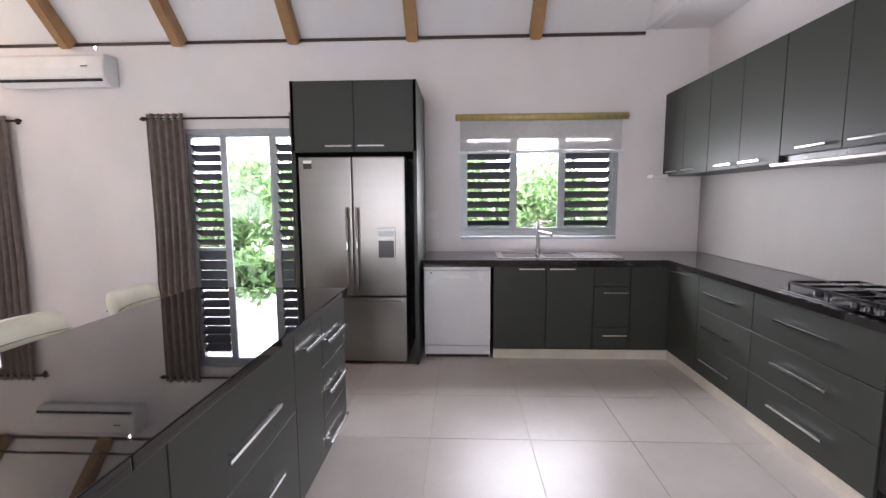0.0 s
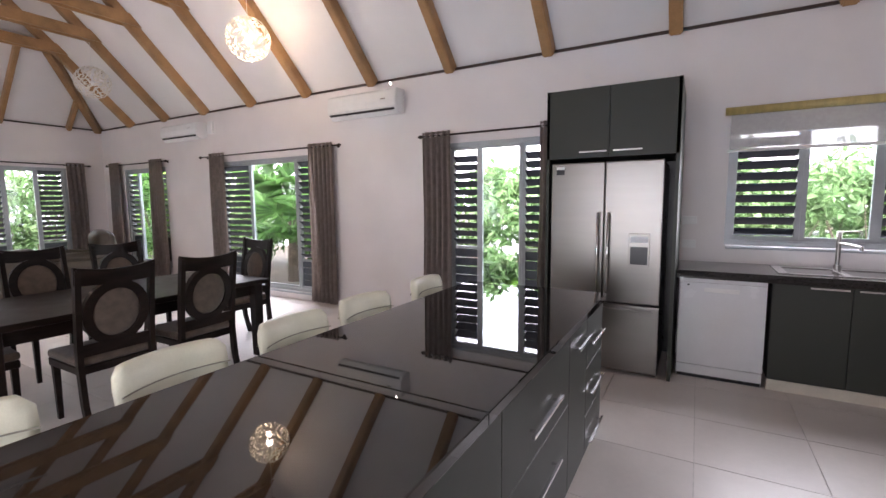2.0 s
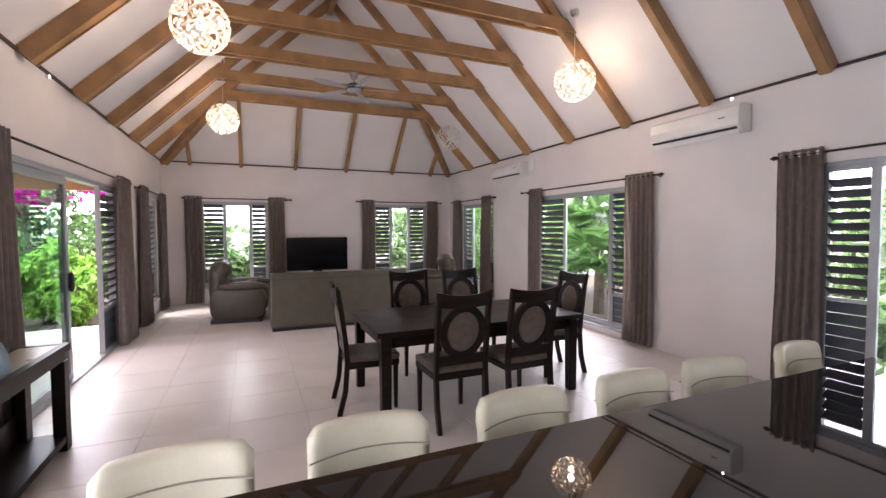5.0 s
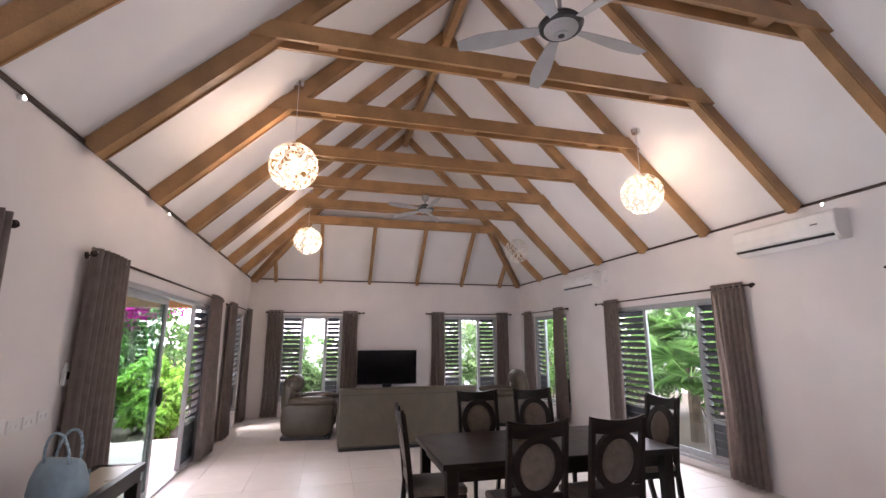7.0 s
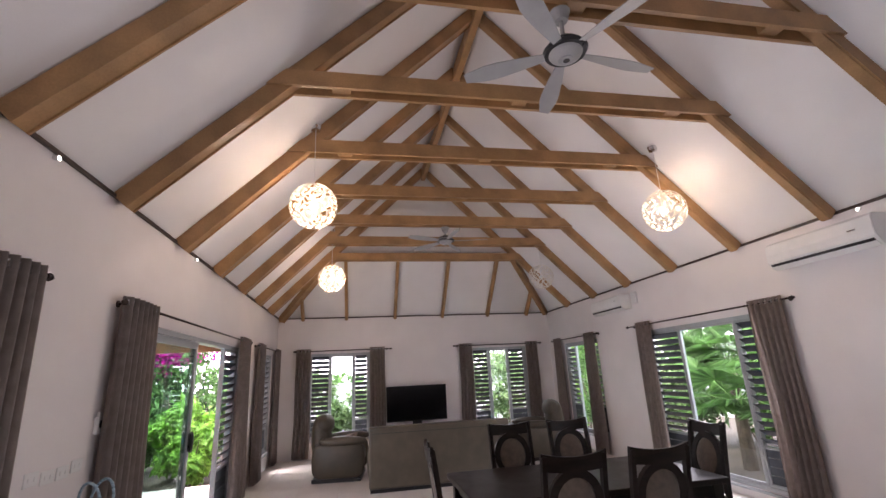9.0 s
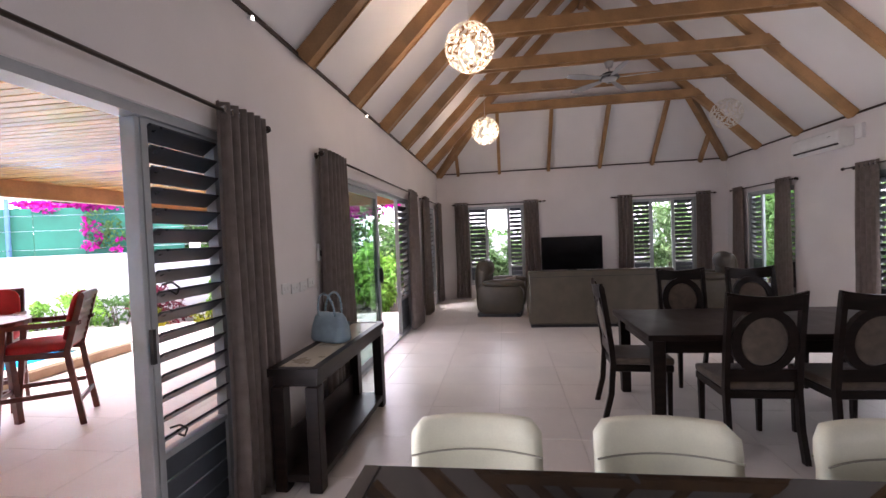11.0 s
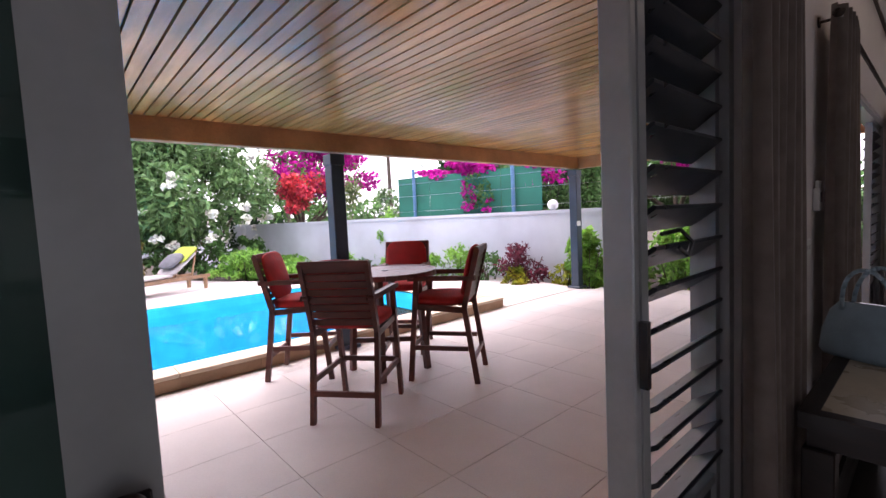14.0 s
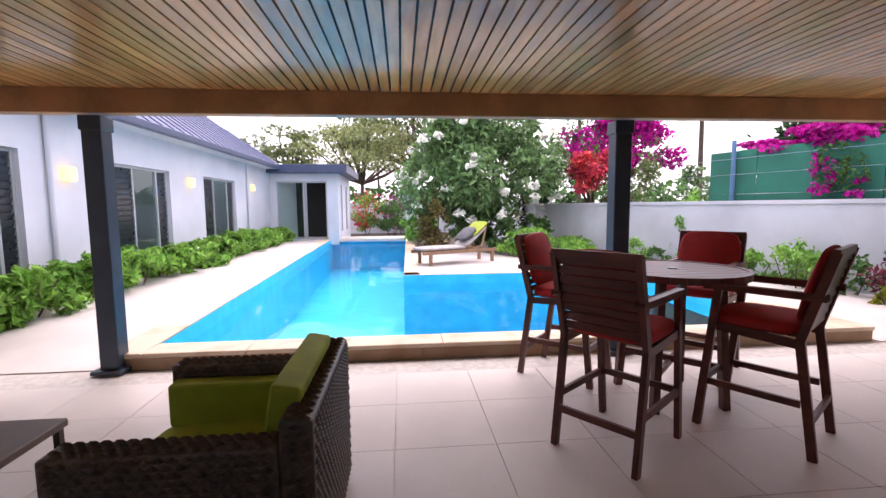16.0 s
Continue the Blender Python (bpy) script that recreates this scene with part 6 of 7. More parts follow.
wing_part("gutter", span(HXW - 0.52, HXW - 0.40, -20.3, -2.0, 2.83, 2.97, 0.01), M_FASCIA, "dark blue gutter")
wing_part("eave_soffit", span(HXW - 0.40, HXW + 0.001, -20.2, -2.0, 2.84, 2.87), M_RENDER)
wing_part("back_wall", span(HXW + 0.2, HXW + 5, -21.0, -20.8, 0, 2.9), M_RENDER)
wing_part("inner_room", span(HXW + 2.6, HXW + 2.7, -20.5, -2.0, -0.05, 2.9), M_WALL)
for y in (-9.35, -17.7):
    b = bmesh.new()
    rod(b, (HXW - 0.05, y + 0.45, 0.0), (HXW - 0.05, y + 0.45, 2.83), 0.04, n=10)
    wing_part("downpipe", b, M_RENDER)
M_SCONCE = glow("lit_sconce", (1.0, 0.62, 0.16), 1.1)
for y, z in ((-9.26, 1.92), (-13.24, 2.0), (-17.7, 2.06)):
    sc = thing("wall_sconce", pose(HXW, y, z), "lit yellow glass wall sconce on the pale wall", "wall lamp", "wall sconces")
    part("glass_box", span(-0.11, -0.02, -0.10, 0.10, -0.10, 0.10, 0.01), M_SCONCE, sc)
    part("back_plate", span(-0.02, 0.0, -0.06, 0.06, -0.07, 0.07), M_CHROME, sc)
an = thing("annex", pose(2.6, -21.8, 0), "flat-roofed annex with a dark blue fascia and glass door", "house")


def an_part(name, bm, material, label="", parent=None):
    for v in bm.verts:
        v.co -= Vector((2.6, -21.8, 0))
    return part(name, bm, material, parent or an, label)


AY, AX = -19.9, 1.15
an_part("wall_panel", boxbm((1.36, AY - 0.1, 1.3), (0.42, 0.2, 2.8)), M_RENDER)
an_part("wall_panel", boxbm((3.62, AY - 0.1, 1.3), (0.24, 0.2, 2.8)), M_RENDER)
an_part("wall_panel", boxbm((2.535, AY - 0.1, 2.55), (1.93, 0.2, 0.3)), M_RENDER)
for y0, y1 in ((-20.1, -20.7), (-21.2, -22.3), (-22.8, -23.9)):
    an_part("wall_panel", boxbm((AX + 0.1, (y0 + y1) / 2, 1.3), (0.2, y0 - y1, 2.8)), M_RENDER)
for y0, y1 in ((-20.7, -21.2), (-22.3, -22.8)):
    an_part("wall_panel", boxbm((AX + 0.1, (y0 + y1) / 2, 2.50), (0.2, y0 - y1, 0.4)), M_RENDER)
    an_part("wall_panel", boxbm((AX + 0.1, (y0 + y1) / 2, 0.15), (0.2, y0 - y1, 0.5)), M_RENDER)
an_part("wall_panel", boxbm((3.0, -24.0, 1.3), (3.0, 0.2, 2.8)), M_RENDER)

an_part("fascia", span(AX - 0.40, HXW + 1.0, -24.3, AY + 0.40, 2.70, 3.02, 0.01), M_FASCIA, "dark blue flat roof fascia")
do = an_part("door", span(2.50, 3.45, AY - 0.106, AY - 0.100, 0.16, 2.34), M_TEAL, "white aluminium sliding door, standing half open")
for x in (1.60, 2.40, 2.48, 3.48):
    an_part("stile", boxbm((x, AY - 0.1, 1.25), (0.06, 0.06, 2.3)), M_ALU, parent=do)
for z in (0.13, 2.37):
    an_part("rail", boxbm((2.535, AY - 0.1, z), (1.93, 0.058, 0.06)), M_ALU, parent=do)
for y0, y1 in ((-20.7, -21.2), (-22.3, -22.8)):
    an_part("window", span(AX + 0.09, AX + 0.11, y1, y0, 0.4, 2.3), M_SCREEN, "narrow dark glass slot window")
an_part("inner_wall", span(1.8, 3.6, -23.8, -23.7, 0, 2.6), M_CABEDGE)

# ---- boundary walls and screen ----
def garden_wall(name, a, b2, z1, mtl=M_FENCE):
    a, b2 = Vector((*a, 0)), Vector((*b2, 0))
    bm = bmesh.new()
    bar(bm, a + Vector((0, 0, z1 / 2 - 0.1)), b2 + Vector((0, 0, z1 / 2 - 0.1)), 0.18, z1 + 0.2, up=(0, 0, 1))
    w = solid(name, bm, mtl, kind="structure")
    c = bmesh.new()
    bar(c, a + Vector((0, 0, z1 + 0.03)), b2 + Vector((0, 0, z1 + 0.03)), 0.24, 0.07, up=(0, 0, 1))
    part("coping", c, mtl, w)
    return w


FA, FB = Vector((-6.0, -17.0)), Vector((-9.9, -4.1))
garden_wall("boundary_wall_1", FA, (-9.5, -5.42), 1.38)
garden_wall("boundary_wall_2", (12, -29.0), (-6.0, -29.0), 1.55)
garden_wall("boundary_wall_3", (-6.0, -29.0), FA, 1.38)
sc = thing("screen_fence", pose(0, 0, 0), "green shade-cloth screen on blue steel posts above the garden wall", "fence")
fd = (FB - FA).normalized()
out = Vector((-fd.y, fd.x))
if out.x > 0:
    out = -out
for k in range(4):
    u0, u1 = 6.1 + k * 1.0, 6.1 + (k + 1) * 1.0
    a, b2 = FA + fd * u0 + out * 0.34, FA + fd * (u1 - 0.015) + out * 0.34
    b = bmesh.new()
    bar(b, (*a, 1.91), (*b2, 1.91), 0.012, 1.12, up=(0, 0, 1))
    part("shade_cloth", b, M_MESH, sc)
for k, u in ((0, 6.67), (1, 9.43), (2, 12.2)):
    a = FA + fd * u + out * 0.25
    b = bmesh.new()
    rod(b, (*a, 0.0), (*a, 2.68), 0.045, n=10)
    part("post", b, mat("blue_steel_%d" % k, (0.10, 0.22, 0.38), 0.45, vary=0.08) if k == 0 else bpy.data.materials["blue_steel_0"], sc)
b = bmesh.new()
for z in (1.58, 1.98, 2.30):
    bar(b, (*(FA + fd * 4.5 + out * 0.2), z), (*(FA + fd * 13.2 + out * 0.2), z), 0.008, 0.008)
part("wire", b, M_CHROME, sc)
gl = thing("globe_lamp", pose(*(FA + fd * 10.43), 1.43), "white globe garden lamp on the boundary wall", "garden lamp")
b = bmesh.new()
bmesh.ops.create_uvsphere(b, u_segments=18, v_segments=12, radius=0.115, matrix=Matrix.Translation((0, 0, 0.125)))
part("globe", b, M_PLASTIC, gl, smooth=True)
b = bmesh.new()
rod(b, (0, 0, 0.015), (0, 0, 0.04), 0.05, n=12)
part("foot", b, M_BLACK, gl)


# ---- planting ----
def leaf_mesh(name, blobs, count, size, material, seed, aspect=0.5, droop=0.3, fill=0.55):
    """Leaves as folded lozenges scattered through ellipsoids (x, y, z, rx, ry, rz)."""
    r = np.random.RandomState(seed)
    bl = np.array(blobs, float)
    vol = (bl[:, 3] * bl[:, 4] * bl[:, 5]) ** (2 / 3)
    idx = r.choice(len(bl), count, p=vol / vol.sum())
    d = r.normal(size=(count, 3))
    d /= np.linalg.norm(d, axis=1)[:, None]
    rad = r.uniform(fill, 1.05, count) ** 0.7
    rad *= 1 + 0.16 * np.sin(d[:, 0] * 7 + idx) * np.cos(d[:, 2] * 6 + idx * 2)
    c = bl[idx, :3] + d * bl[idx, 3:] * rad[:, None]
    ax = r.normal(size=(count, 3)) + d * 0.9
    ax[:, 2] -= droop
    ax /= np.linalg.norm(ax, axis=1)[:, None]
    up = d + r.normal(size=(count, 3)) * 0.6 + np.array([0, 0, 0.8])
    sd = np.cross(ax, up)
    sd /= np.linalg.norm(sd, axis=1)[:, None] + 1e-9
    nr = np.cross(sd, ax)
    s = size * r.uniform(0.6, 1.35, count)[:, None]
    w = s * aspect
    p0, p2 = c - ax * s * 0.5, c + ax * s * 0.5 - nr * s * 0.12
    p1, p3 = c + sd * w * 0.5 + nr * w * 0.22, c - sd * w * 0.5 + nr * w * 0.22
    v = np.stack([p0, p1, p2, p3], 1).reshape(-1, 3)
    k = np.arange(count)[:, None] * 4
    f = np.concatenate([k + [0, 1, 2], k + [0, 2, 3]], 1).reshape(-1, 3)
    me = bpy.data.meshes.new(name)
    me.from_pydata(v.tolist(), [], f.tolist())
    me.materials.append(material)
    return me


def clumps(x, y, z, rx, ry, rz, n, seed, k=0.42):
    """n smaller ellipsoids spread through a larger one, for an uneven outline."""
    r = random.Random(seed)
    o = []
    for _ in range(n):
        a, e = r.uniform(0, 2 * math.pi), r.uniform(-0.8, 1.0)
        q = math.sqrt(max(0, 1 - e * e)) * r.uniform(0.3, 0.85)
        f = r.uniform(0.7, 1.25) * k
        o.append((x + rx * q * math.cos(a), y + ry * q * math.sin(a), z + rz * e * 0.75, rx * f, ry * f, rz * f))
    return o


def shrub(name, label, x, y, rx, ry, h, count, size, material, seed, extra=None, aspect=0.5, z0=-0.02, group="garden shrubs", nst=6):
    s = thing(name, pose(x, y, z0), label, "shrub", group)
    bl = clumps(0, 0, h * 0.5, rx, ry, h * 0.55, 22, seed, 0.27)
    part("foliage", leaf_mesh("foliage", bl, int(count * 1.35), size, material, seed, aspect, 0.1, 0.15), material, s)["kind"] = "stuff"
    b = bmesh.new()
    r = random.Random(seed)
    for _ in range(nst):
        a = r.uniform(0, 6.28)
        rod(b, (0.1 * rx * math.cos(a), 0.1 * ry * math.sin(a), -0.15), (0.6 * rx * math.cos(a), 0.6 * ry * math.sin(a), h * 0.7), 0.015, 0.006, n=5)
    part("stem", b, M_BARK, s)
    if extra:
        m2, c2, s2, lab = extra
        bl2 = [(a, b3, c + h * 0.03, d * 1.08, e * 1.08, f * 1.08) for a, b3, c, d, e, f in bl]
        part("flower_mass", leaf_mesh("flower_mass", bl2, c2, s2, m2, seed + 7, 0.8, 0.0, 0.85), m2, s, lab)["kind"] = "stuff"
    return s


def tree(name, label, x, y, trunk_h, r_crown, h_crown, count, size, material, seed, extra=None, limbs=7, nclump=16, aspect=0.45, flat=1.0, tr=0.14, spread=0.36):
    t = thing(name, pose(x, y, -0.2), label, "tree", "garden trees")
    r = random.Random(seed)
    b = bmesh.new()
    rod(b, (0, 0, -0.2), (0.1, 0.05, trunk_h * 0.6), tr, tr * 0.75, n=10)
    rod(b, (0.1, 0.05, trunk_h * 0.58), (0.05, -0.05, trunk_h), tr * 0.75, tr * 0.55, n=10)
    part("trunk", b, M_BARK, t)
    bl = clumps(0, 0, trunk_h + h_crown * 0.45, r_crown, r_crown, h_crown * 0.55 * flat, nclump, seed, spread)
    for k in range(limbs):
        q = bl[k * len(bl) // limbs]
        b = bmesh.new()
        mid = Vector((q[0] * 0.5 + r.uniform(-.2, .2), q[1] * 0.5, trunk_h + (q[2] - trunk_h) * 0.35))
        rod(b, (0.05, -0.05, trunk_h * 0.95), mid, tr * 0.45, tr * 0.3, n=7)
        rod(b, mid, (q[0], q[1], q[2]), tr * 0.3, tr * 0.1, n=6)
        part("limb", b, M_BARK, t)
    part("crown", leaf_mesh("crown", bl, count, size, material, seed, aspect), material, t)["kind"] = "stuff"
    if extra:
        m2, c2, s2, lab = extra
        bl2 = [(a, b3, c, d * 1.14, e * 1.14, f * 1.14) for a, b3, c, d, e, f in bl]
        part("flower_mass", leaf_mesh("flower_mass", bl2, c2, s2, m2, seed + 3, 0.8, 0.0, 0.9), m2, t, lab)["kind"] = "stuff"
    return t


def cluster_flowers(name, label, blobs, count, size, material, seed, parent):
    part(name, leaf_mesh(name, blobs, count, size, material, seed, 0.75, 0.1, 0.3), material, parent, label)["kind"] = "stuff"


# hedge beside the wing
for k in range(12):
    y = -6.45 - k * 1.15
    shrub("hedge_plant", "low leafy green hedge plant along the house wall", 3.22 + 0.04 * math.sin(k * 2.1), y, 0.60, 0.80, 0.70 + 0.05 * math.sin(k), 1500, 0.13, M_GREEN, 100 + k,
          (M_WHITEFLOWER, 5, 0.06, "tiny white flowers"), 0.5, 0.0, "hedge plants")
# the white-flowering tree, bougainvilleas and bushes round the pool end
ft = tree("frangipani_tree", "broad green tree covered in white flowers", -3.9, -16.6, 0.35, 2.6, 4.9, 12500, 0.25, M_FRANGI, 11, nclump=26, spread=0.33, aspect=0.38)
r = random.Random(9)
heads = []
for _ in range(95):
    a, e = r.uniform(0, 2 * math.pi), r.uniform(-0.55, 1.0)
    q = math.sqrt(1 - e * e) * r.uniform(0.85, 1.08)
    heads.append((2.75 * q * math.cos(a), 2.75 * q * math.sin(a), 2.55 + 2.55 * e, 0.15, 0.15, 0.10))
cluster_flowers("flower_mass", "white flower clusters", heads, 2300, 0.15, M_WHITEFLOWER, 19, ft)
# added filler bush: its near-black leaves stand in for shade between the trees
shrub("garden_bush", "bush of near-black leaves standing in for shade behind the garden wall", -6.6, -18.0, 1.2, 1.0, 2.9, 1300, 0.2, M_DEEP, 401, None, 0.45, -0.2)
shrub("garden_bush", "shaded green bush at the foot of the wall", -5.4, -15.4, 0.6, 0.7, 1.35, 700, 0.18, M_GREEN2, 402, None, 0.45, -0.2)
bg = tree("bougainvillea_tree", "tall bougainvillea with magenta and coral bracts", -8.0, -17.0, 1.4, 2.2, 3.4, 2200, 0.15, M_GREEN2, 12, nclump=18)
cluster_flowers("magenta_bract_mass", "magenta bracts", clumps(-0.8, 0.5, 3.5, 2.6, 1.0, 1.3, 24, 5, 0.28), 6000, 0.16, M_MAGENTA, 13, bg)
cluster_flowers("coral_bract_mass", "coral bracts", clumps(0.5, 1.3, 2.5, 1.1, 0.7, 0.95, 9, 6, 0.36), 1700, 0.14, M_CORAL, 14, bg)
BD = math.atan2(fd.y, fd.x)
for i, (u, w, z, dz, n) in enumerate(((6.9, 0.95, 2.5, 0.18, 620), (8.3, 1.05, 2.62, 0.34, 1500), (9.9, 0.9, 2.35, 0.55, 420), (11.3, 0.9, 2.5, 0.5, 420))):
    p = FA + fd * u + out * 0.9
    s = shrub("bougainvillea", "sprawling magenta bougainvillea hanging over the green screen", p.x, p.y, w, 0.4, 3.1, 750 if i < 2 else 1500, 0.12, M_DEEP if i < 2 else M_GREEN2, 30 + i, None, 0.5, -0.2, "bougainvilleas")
    s.rotation_euler.z = BD
    cluster_flowers("magenta_bract_mass", "magenta bracts", clumps(0, -0.35, z + 0.2, w, 0.4, dz, 12, 40 + i, 0.3), n, 0.11, M_MAGENTA, 50 + i, s)
    if i == 1:
        cluster_flowers("hanging_bract_mass", "magenta bracts", [(-0.1, -0.72, 2.25, 0.1, 0.07, 0.3), (0.12, -0.72, 2.1, 0.09, 0.07, 0.3), (-0.02, -0.72, 1.82, 0.2, 0.07, 0.12), (0.5, -0.72, 1.74, 0.16, 0.07, 0.10), (0.55, -0.72, 1.95, 0.12, 0.06, 0.07)], 150, 0.10, M_MAGENTA, 60 + i, s)
        part("hanging_foliage", leaf_mesh("hanging_foliage", [(0.1, -0.7, 2.2, 0.28, 0.08, 0.5), (0.45, -0.7, 2.1, 0.2, 0.08, 0.35)], 260, 0.10, M_GREEN2, 66, 0.5), M_GREEN2, s)["kind"] = "stuff"
for i, (u, w, h, m) in enumerate(((3.9, 0.8, 2.9, M_OLIVE), (5.2, 0.7, 2.5, M_PALE), (5.7, 0.55, 1.9, M_GREEN))):
    p = FA + fd * u + out * (0.9 if i < 2 else 0.35)
    shrub("tall_bush", "pale green and cream bush behind the garden wall", p.x, p.y, w, w, h, 900, 0.13, m, 70 + i, (M_WHITEFLOWER, 90, 0.10, "cream flowers") if i < 2 else None, 0.5, -0.2)
for i, (u, o, rx, h, m, sz, n) in enumerate(((4.9, -0.55, 0.5, 0.75, M_GREEN, 0.11, 420), (5.5, -0.5, 0.45, 0.6, M_GREEN2, 0.11, 300), (6.4, -0.55, 0.5, 0.7, M_GREEN, 0.11, 420), (7.4, -0.6, 0.22, 0.55, M_YELLOWLEAF, 0.10, 160),
                                              (7.7, -0.5, 0.42, 0.75, M_GREEN, 0.10, 380), (8.4, -0.5, 0.62, 0.98, M_GREEN, 0.11, 620), (9.1, -0.5, 0.45, 0.85, M_GREEN2, 0.10, 320), (9.9, -0.45, 0.72, 0.98, M_REDLEAF, 0.11, 620),
                                              (9.86, -0.85, 0.36, 0.5, M_YELLOWLEAF, 0.17, 200), (10.85, -0.65, 0.36, 0.6, M_YELLOWLEAF, 0.15, 220), (11.3, -0.7, 0.5, 1.25, M_GREEN, 0.24, 420), (12.0, -0.6, 0.55, 0.9, M_GREEN, 0.16, 500), (12.8, -0.5, 0.55, 1.3, M_GREEN, 0.16, 500))):
    p = FA + fd * u + out * o
    shrub("border_shrub", {"bright_leaf": "bright green border shrub at the wall foot", "yellow_leaf": "yellow variegated border shrub at the wall foot", "mid_leaf": "green border shrub at the wall foot", "maroon_leaf": "maroon-leaved border shrub at the wall foot"}[m.name],
          p.x, p.y, rx * 0.8, rx, h, n, sz, m, 80 + i, None, 0.4, -0.2)
for i, (x, y, rx, h, m, ex, lab) in enumerate(((-2.35, -15.2, 0.75, 1.75, M_CROTON, None, "yellow and brown croton bush by the pool deck"), (-3.9, -15.2, 1.1, 1.2, M_GREEN2, None, "green bush by the pool deck"), (-4.6, -13.2, 1.0, 0.8, M_GREEN, None, "low green bush by the pool deck"),
        (-2.0, -18.0, 0.9, 1.3, M_GREEN, None, "green bush beside the pool"), (-0.8, -25.5, 1.2, 1.5, M_GREEN2, None, "green bush beyond the pool"), (0.6, -26.5, 1.1, 2.2, M_GREEN, (M_CORAL, 300, 0.16, "orange-red flowers"), "green bush with orange-red flowers"),
        (-1.4, -28.0, 1.3, 2.2, M_GREEN2, (M_MAGENTA, 380, 0.15, "magenta flowers"), "green bush with magenta flowers"), (-6.0, -14.6, 1.0, 0.5, M_GREEN, None, "low green bush at the wall"), (-5.2, -12.0, 0.8, 0.5, M_GREEN, None, "low groundcover by the deck"))):
    shrub("garden_bush", lab, x, y, rx, rx, h, 1100, 0.16, m, 200 + i, ex, 0.42)
tree("rain_tree", "wide flat-crowned tree far behind the garden", -2.5, -40.0, 5.2, 10.5, 6.0, 9500, 0.36, M_OLIVE, 15, limbs=26, nclump=64, flat=0.75, tr=0.32, spread=0.17)
tree("rain_tree", "feathery spreading tree beyond the pool end", 1.4, -35.0, 3.4, 5.4, 4.8, 4600, 0.26, M_FEATHER, 18, limbs=22, nclump=54, flat=0.85, tr=0.22, spread=0.18)
tree("rain_tree", "wide leafy tree far behind the garden", 7.5, -38.0, 4.0, 5.0, 4.0, 2600, 0.34, M_OLIVE, 16, limbs=14, nclump=28, tr=0.28, spread=0.2)


for u, o, rr, h, sd in ((6.6, 4.2, 1.8, 2.6, 91), (8.4, 4.6, 2.0, 3.0, 92), (10.4, 4.0, 2.0, 3.2, 93), (12.6, 3.6, 2.0, 3.0, 94)):
    p = FA + fd * u + out * o
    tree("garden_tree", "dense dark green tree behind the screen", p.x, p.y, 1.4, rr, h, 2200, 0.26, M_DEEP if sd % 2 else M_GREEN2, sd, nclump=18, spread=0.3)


def palm(x, y, h, seed, fronds=16, length=2.2, lab="tall palm with feathery fronds"):
    t = thing("palm", pose(x, y, -0.2), lab, "palm", "palms")
    b = bmesh.new()
    rod(b, (0, 0, 0), (0.05, 0, h), 0.13, 0.08, n=10)
    part("trunk", b, M_BARK, t)
    r = random.Random(seed)
    verts, faces = [], []
    for k in range(fronds):
        a = k * 2.4 + r.uniform(-0.2, 0.2)
        lift = r.uniform(0.1, 1.0)
        dr = Vector((math.cos(a), math.sin(a), 0))
        sd = Vector((-math.sin(a), math.cos(a), 0))
        for i in range(22):
            u = (i + 2) / 24
            c = dr * (length * u) + Vector((0, 0, h + length * (lift * u - (0.55 + lift * 0.6) * u * u)))
            ll = 0.55 * math.sin(math.pi * min(1, u * 0.9 + 0.12)) + 0.08
            for s in (-1, 1):
                tip = c + sd * s * ll * 0.85 + dr * ll * 0.5 - Vector((0, 0, ll * 0.45))
                m = len(verts)
                verts += [c - dr * 0.02, c + dr * 0.05, tip]
                faces.append((m, m + 1, m + 2))
    me = bpy.data.meshes.new("fronds")
    me.from_pydata([tuple(v) for v in verts], [], faces)
    me.materials.append(M_GREEN2)
    part("fronds", me, M_GREEN2, t)["kind"] = "stuff"
    return t


palm(-9.5, -22.0, 6.5, 3)
palm(-14.0, -20.0, 6.0, 4)
palm(0.8, -46.0, 9.5, 6, 16, 3.2)
def fan_palm(x, y, h, seed, fans=15, r=0.62):
    """A short trunk, thin stalks and pleated round fans of pointed blades."""
    t = thing("fan_palm", pose(x, y, -0.2), "fan palm with pleated round fronds outside the window", "palm", "fan palms")
    b = bmesh.new()
    rod(b, (0, 0, 0), (0.03, 0, h), 0.12, 0.09, n=10)
    part("trunk", b, M_BARK, t)
    rnd = random.Random(seed)
    for k in range(fans):
        a, e = k * 2.4 + rnd.uniform(-0.2, 0.2), rnd.uniform(-0.25, 1.15)
        out_dir = Vector((math.cos(a) * math.cos(e), math.sin(a) * math.cos(e), math.sin(e)))
        hub = Vector((0, 0, h)) + out_dir * rnd.uniform(0.55, 0.95)
        side = out_dir.cross(Vector((0, 0, 1))).normalized()
        b = bmesh.new()
        rod(b, (0, 0, h - 0.05), hub, 0.014, 0.009, n=6)
        part("stalk", b, M_GREEN2, t)
        verts, faces = [], []
        n = 22
        for i in range(n):
            q = radians(-125 + 250 * i / (n - 1))
            d = out_dir * math.cos(q) + side * math.sin(q)
            up = side.cross(out_dir).normalized()
            w = d.cross(up).normalized() * 0.034
            long = r * rnd.uniform(0.85, 1.05)
            mid = hub + d * long * 0.6 + up * 0.025
            tip = hub + d * long - Vector((0, 0, 0.16 * long))
            m = len(verts)
            verts += [hub, mid + w, tip, mid - w]
            faces += [(m, m + 1, m + 2), (m, m + 2, m + 3)]
        me = bpy.data.meshes.new("fan")
        me.from_pydata([tuple(v) for v in verts], [], faces)
        me.materials.append(M_GREEN2)
        part("fan", me, M_GREEN2, t)


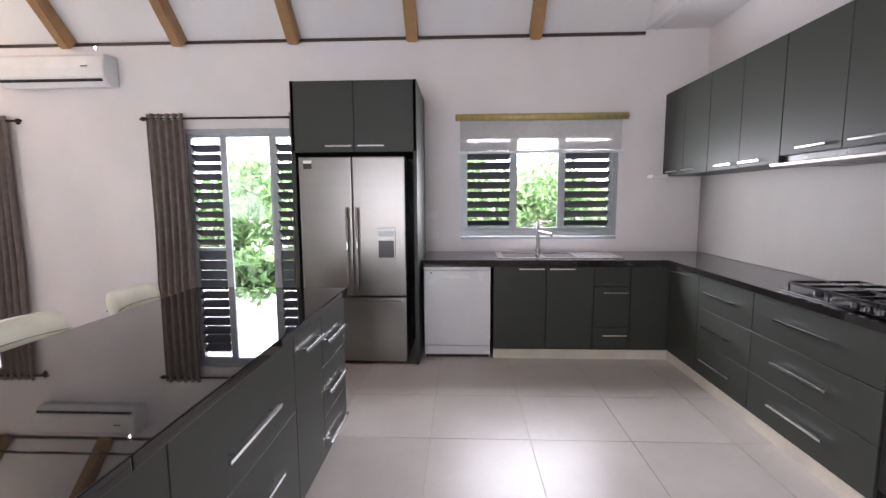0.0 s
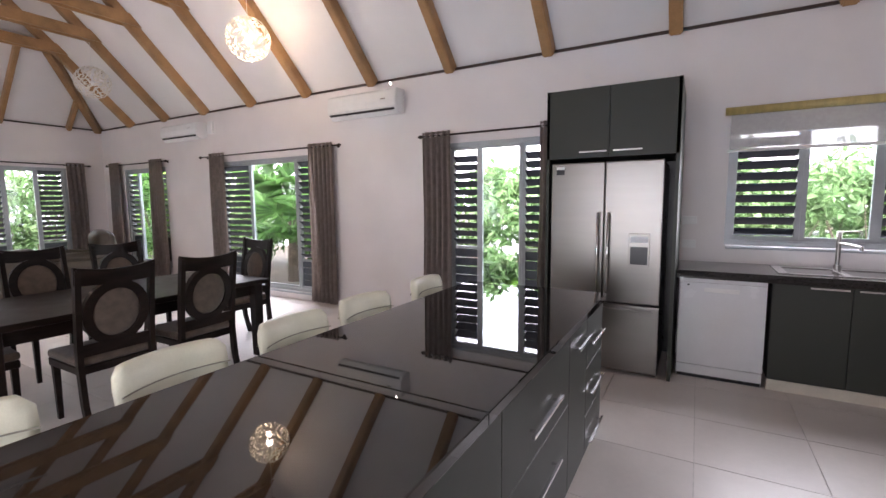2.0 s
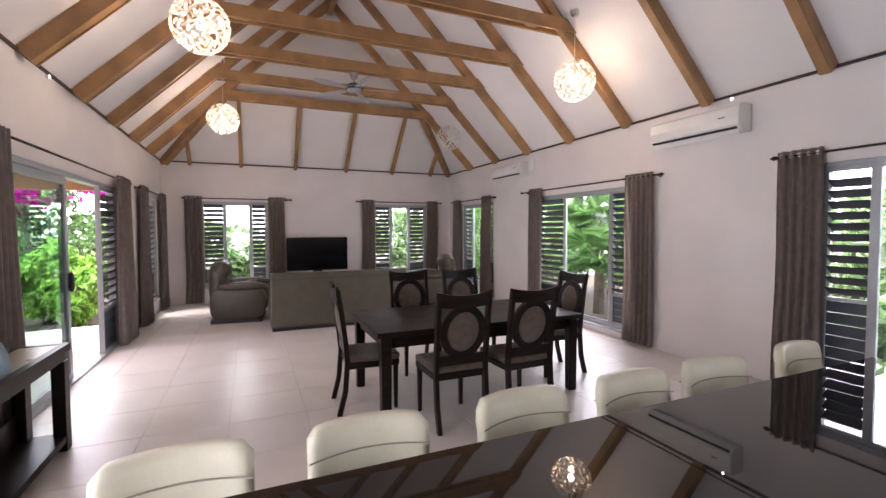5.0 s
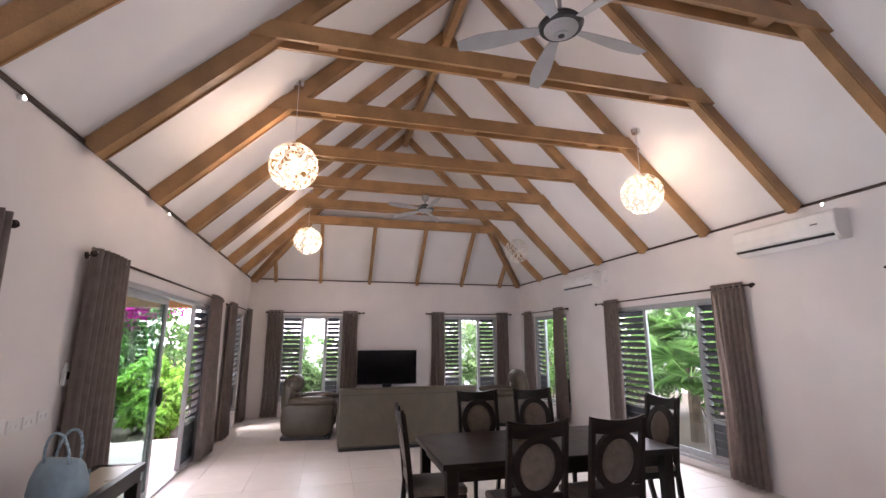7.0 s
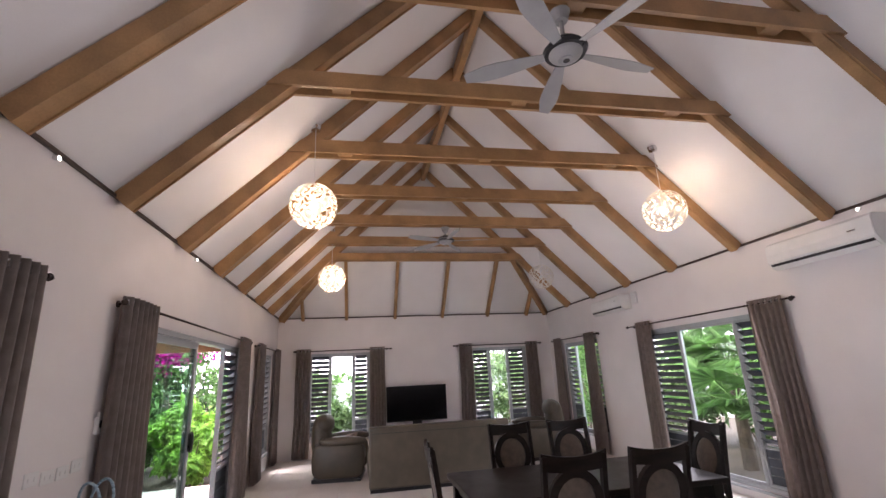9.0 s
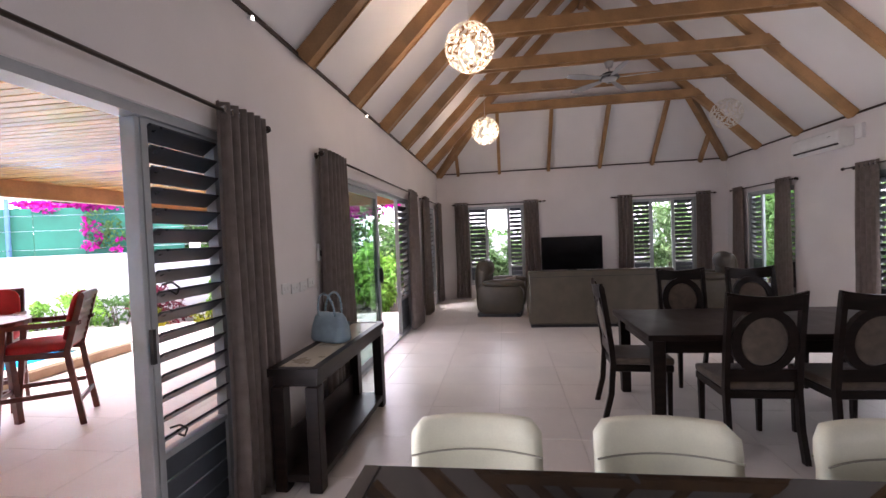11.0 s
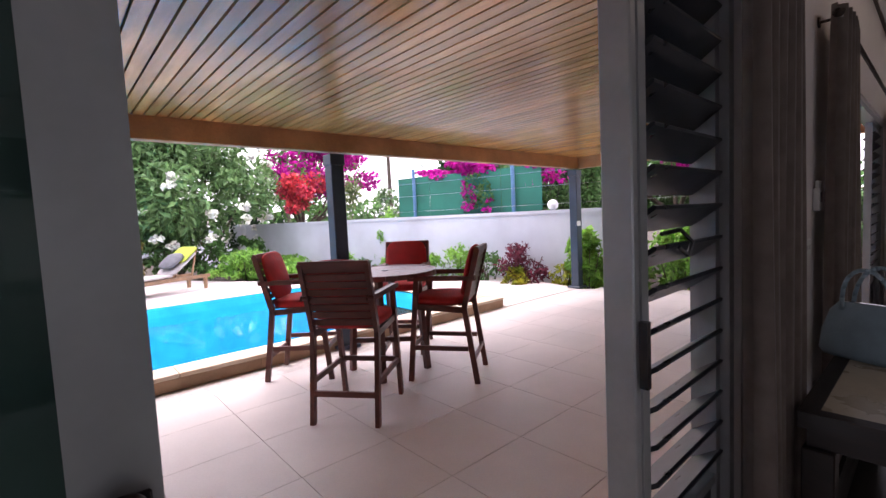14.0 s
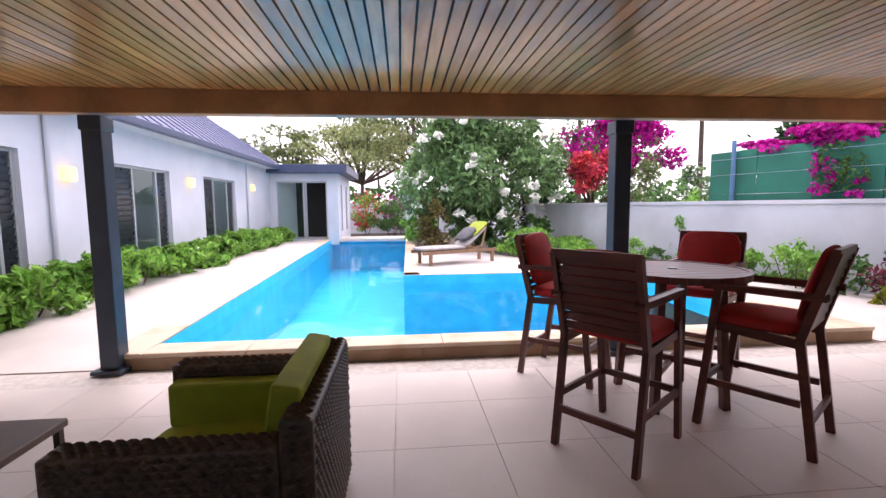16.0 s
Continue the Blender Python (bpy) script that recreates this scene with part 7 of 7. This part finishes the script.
fan_palm(-7.3, 6.5, 1.15, 7)
fan_palm(-8.4, 7.5, 1.9, 8, 17, 0.7)
fan_palm(-6.2, 6.9, 1.6, 9, 13)
# garden outside the north, west and south-west windows
for i, (x, y, rx, h, m, sz) in enumerate(((-3.0, 7.6, 1.2, 2.4, M_PALE, 0.20), (-1.6, 7.2, 1.0, 1.5, M_PALE, 0.20), (-0.6, 9.0, 1.6, 3.0, M_PALE, 0.22), (1.0, 8.6, 1.3, 1.9, M_PALE, 0.2), (2.6, 9.0, 1.3, 2.4, M_PALE, 0.2),
        (-4.6, 7.0, 1.0, 1.4, M_PALE, 0.2), (-7.0, 8.6, 1.3, 1.6, M_PALE, 0.2), (-9.2, 8.8, 1.3, 2.4, M_GREEN2, 0.2), (-10.0, 7.6, 1.3, 2.6, M_PALE, 0.2), (-12.0, 8.0, 1.6, 3.2, M_PALE, 0.22),
        (-1.5, 6.3, 0.7, 1.0, M_GREEN, 0.2), (-2.6, 6.2, 0.7, 0.9, M_PALE, 0.2), (-0.7, 6.6, 0.7, 1.3, M_GREEN, 0.2), (-9.9, -4.5, 0.7, 1.3, M_GREEN, 0.2), (-10.2, -3.3, 0.6, 1.2, M_GREEN, 0.2), (-10.9, -3.6, 0.8, 1.6, M_GREEN, 0.2), (-11.6, -5.0, 0.9, 1.6, M_GREEN2, 0.2), (-10.2, -6.2, 0.6, 1.6, M_GREEN, 0.2), (0.3, 10.6, 1.6, 3.0, M_PALE, 0.24), (2.2, 10.8, 1.6, 2.6, M_PALE, 0.24),
        (-13.2, 4.2, 1.2, 2.8, M_PALE, 0.2), (-13.4, 2.6, 1.0, 3.0, M_PALE, 0.18), (-13.4, 0.4, 1.0, 1.7, M_PALE, 0.2), (-13.4, -1.2, 1.0, 2.0, M_PALE, 0.2), (-13.8, -3.0, 1.1, 1.8, M_PALE, 0.2),
        (-11.6, -2.6, 0.8, 1.6, M_PALE, 0.2), (-13.6, -6.0, 1.1, 2.2, M_PALE, 0.2), (-11.2, -7.2, 0.9, 2.6, M_PALE, 0.2), (-11.6, 6.3, 1.0, 2.7, M_GREEN2, 0.2), (-13.2, 6.6, 1.2, 3.0, M_GREEN, 0.2), (-14.8, 7.6, 1.3, 3.2, M_GREEN2, 0.2))):
    shrub("window_shrub", {"bright_leaf": "bright green shrub outside the window", "yellow_leaf": "yellow-green fern-like shrub outside the window", "pale_leaf": "pale green shrub outside the window", "mid_leaf": "green shrub outside the window"}[m.name], x, y, rx, rx, h, 1300, sz, m, 300 + i, None, 0.42, -0.2)
s = shrub("bougainvillea", "magenta bougainvillea beyond the sliding door", -14.6, -5.2, 1.8, 1.8, 3.6, 900, 0.16, M_DEEP, 340, None, 0.5, -0.2, "bougainvilleas")
cluster_flowers("magenta_bract_mass", "magenta bracts", clumps(0, 0, 2.6, 1.7, 1.7, 0.9, 12, 341, 0.35), 1900, 0.16, M_MAGENTA, 342, s)
s = shrub("bougainvillea", "magenta bougainvillea arching over the garden bed", -12.6, -4.2, 1.3, 1.3, 3.2, 700, 0.15, M_GREEN2, 344, None, 0.5, -0.2, "bougainvilleas")
cluster_flowers("magenta_bract_mass", "magenta bracts", clumps(0, 0, 2.6, 1.3, 1.3, 0.7, 12, 345, 0.34), 1700, 0.14, M_MAGENTA, 346, s)
garden_wall("boundary_wall_4", (-17.0, -2.6), (-17.0, 12.0), 1.4)
garden_wall("boundary_wall_5", (-17.0, 12.0), (12.0, 12.0), 0.7)

# far woods behind the walls, one mass of leaves
fw = []
r = random.Random(77)
for k in range(64):
    a = 2 * math.pi * k / 64
    d = r.uniform(34, 46)
    fw.append((d * math.cos(a) - 4, d * math.sin(a) - 6, r.uniform(0.4, 1.8), 3.2, 3.2, r.uniform(1.4, 2.6)))
w = tagged(part("far_woods", leaf_mesh("far_woods", fw, 16000, 0.8, M_GREEN2, 78, 0.6), M_GREEN2), "dense far green treetops behind the garden walls", "woods", kind="stuff")

# veranda tiles
tb = bmesh.new()
addbox(tb, (0, 0, -0.005), (0.596, 0.596, 0.010))
ptile = mesh_of("paving_tile", tb, M_PATIO)
for i in range(-15, 7):
    for j in range(7):
        x, y = 0.25 + i * 0.6, -2.32 - j * 0.6
        if y - 0.3 > -6.03 and x - 0.3 > -8.95 + 0.22 * max(0, j - 3):
            part("paving_tile", ptile, M_PATIO, patio).location = (x, y, PZ)
b = bmesh.new()
slab_faces(b, [(-8.12, -5.93, PZ - 0.010), (-8.36, -6.61, PZ - 0.010), (-8.52, -7.3, PZ - 0.010), (-8.50, -8.0, PZ - 0.010), (-8.15, -8.9, PZ - 0.010), (-7.43, -9.6, PZ - 0.010), (-6.14, -10.2, PZ - 0.010), (-6.14, -5.93, PZ - 0.010)], 0.009)
solid("garden_paving", b, M_PATIO, kind="structure")

# ---- floor tiles, laid last ----
k = 0
ix0, ix1 = math.floor((WX - 0.225) / TS), math.ceil((EX - 0.225) / TS)
iy0, iy1 = math.floor((SY - 2.61) / TS), math.ceil((NY - 2.61) / TS)
for i in range(ix0, ix1):
    for j in range(iy0, iy1):
        x, y = 0.225 + (i + 0.5) * TS, 2.61 + (j + 0.5) * TS
        part("tile", tile_mesh, M_TILE, floor_ob).location = (x, y, 0)
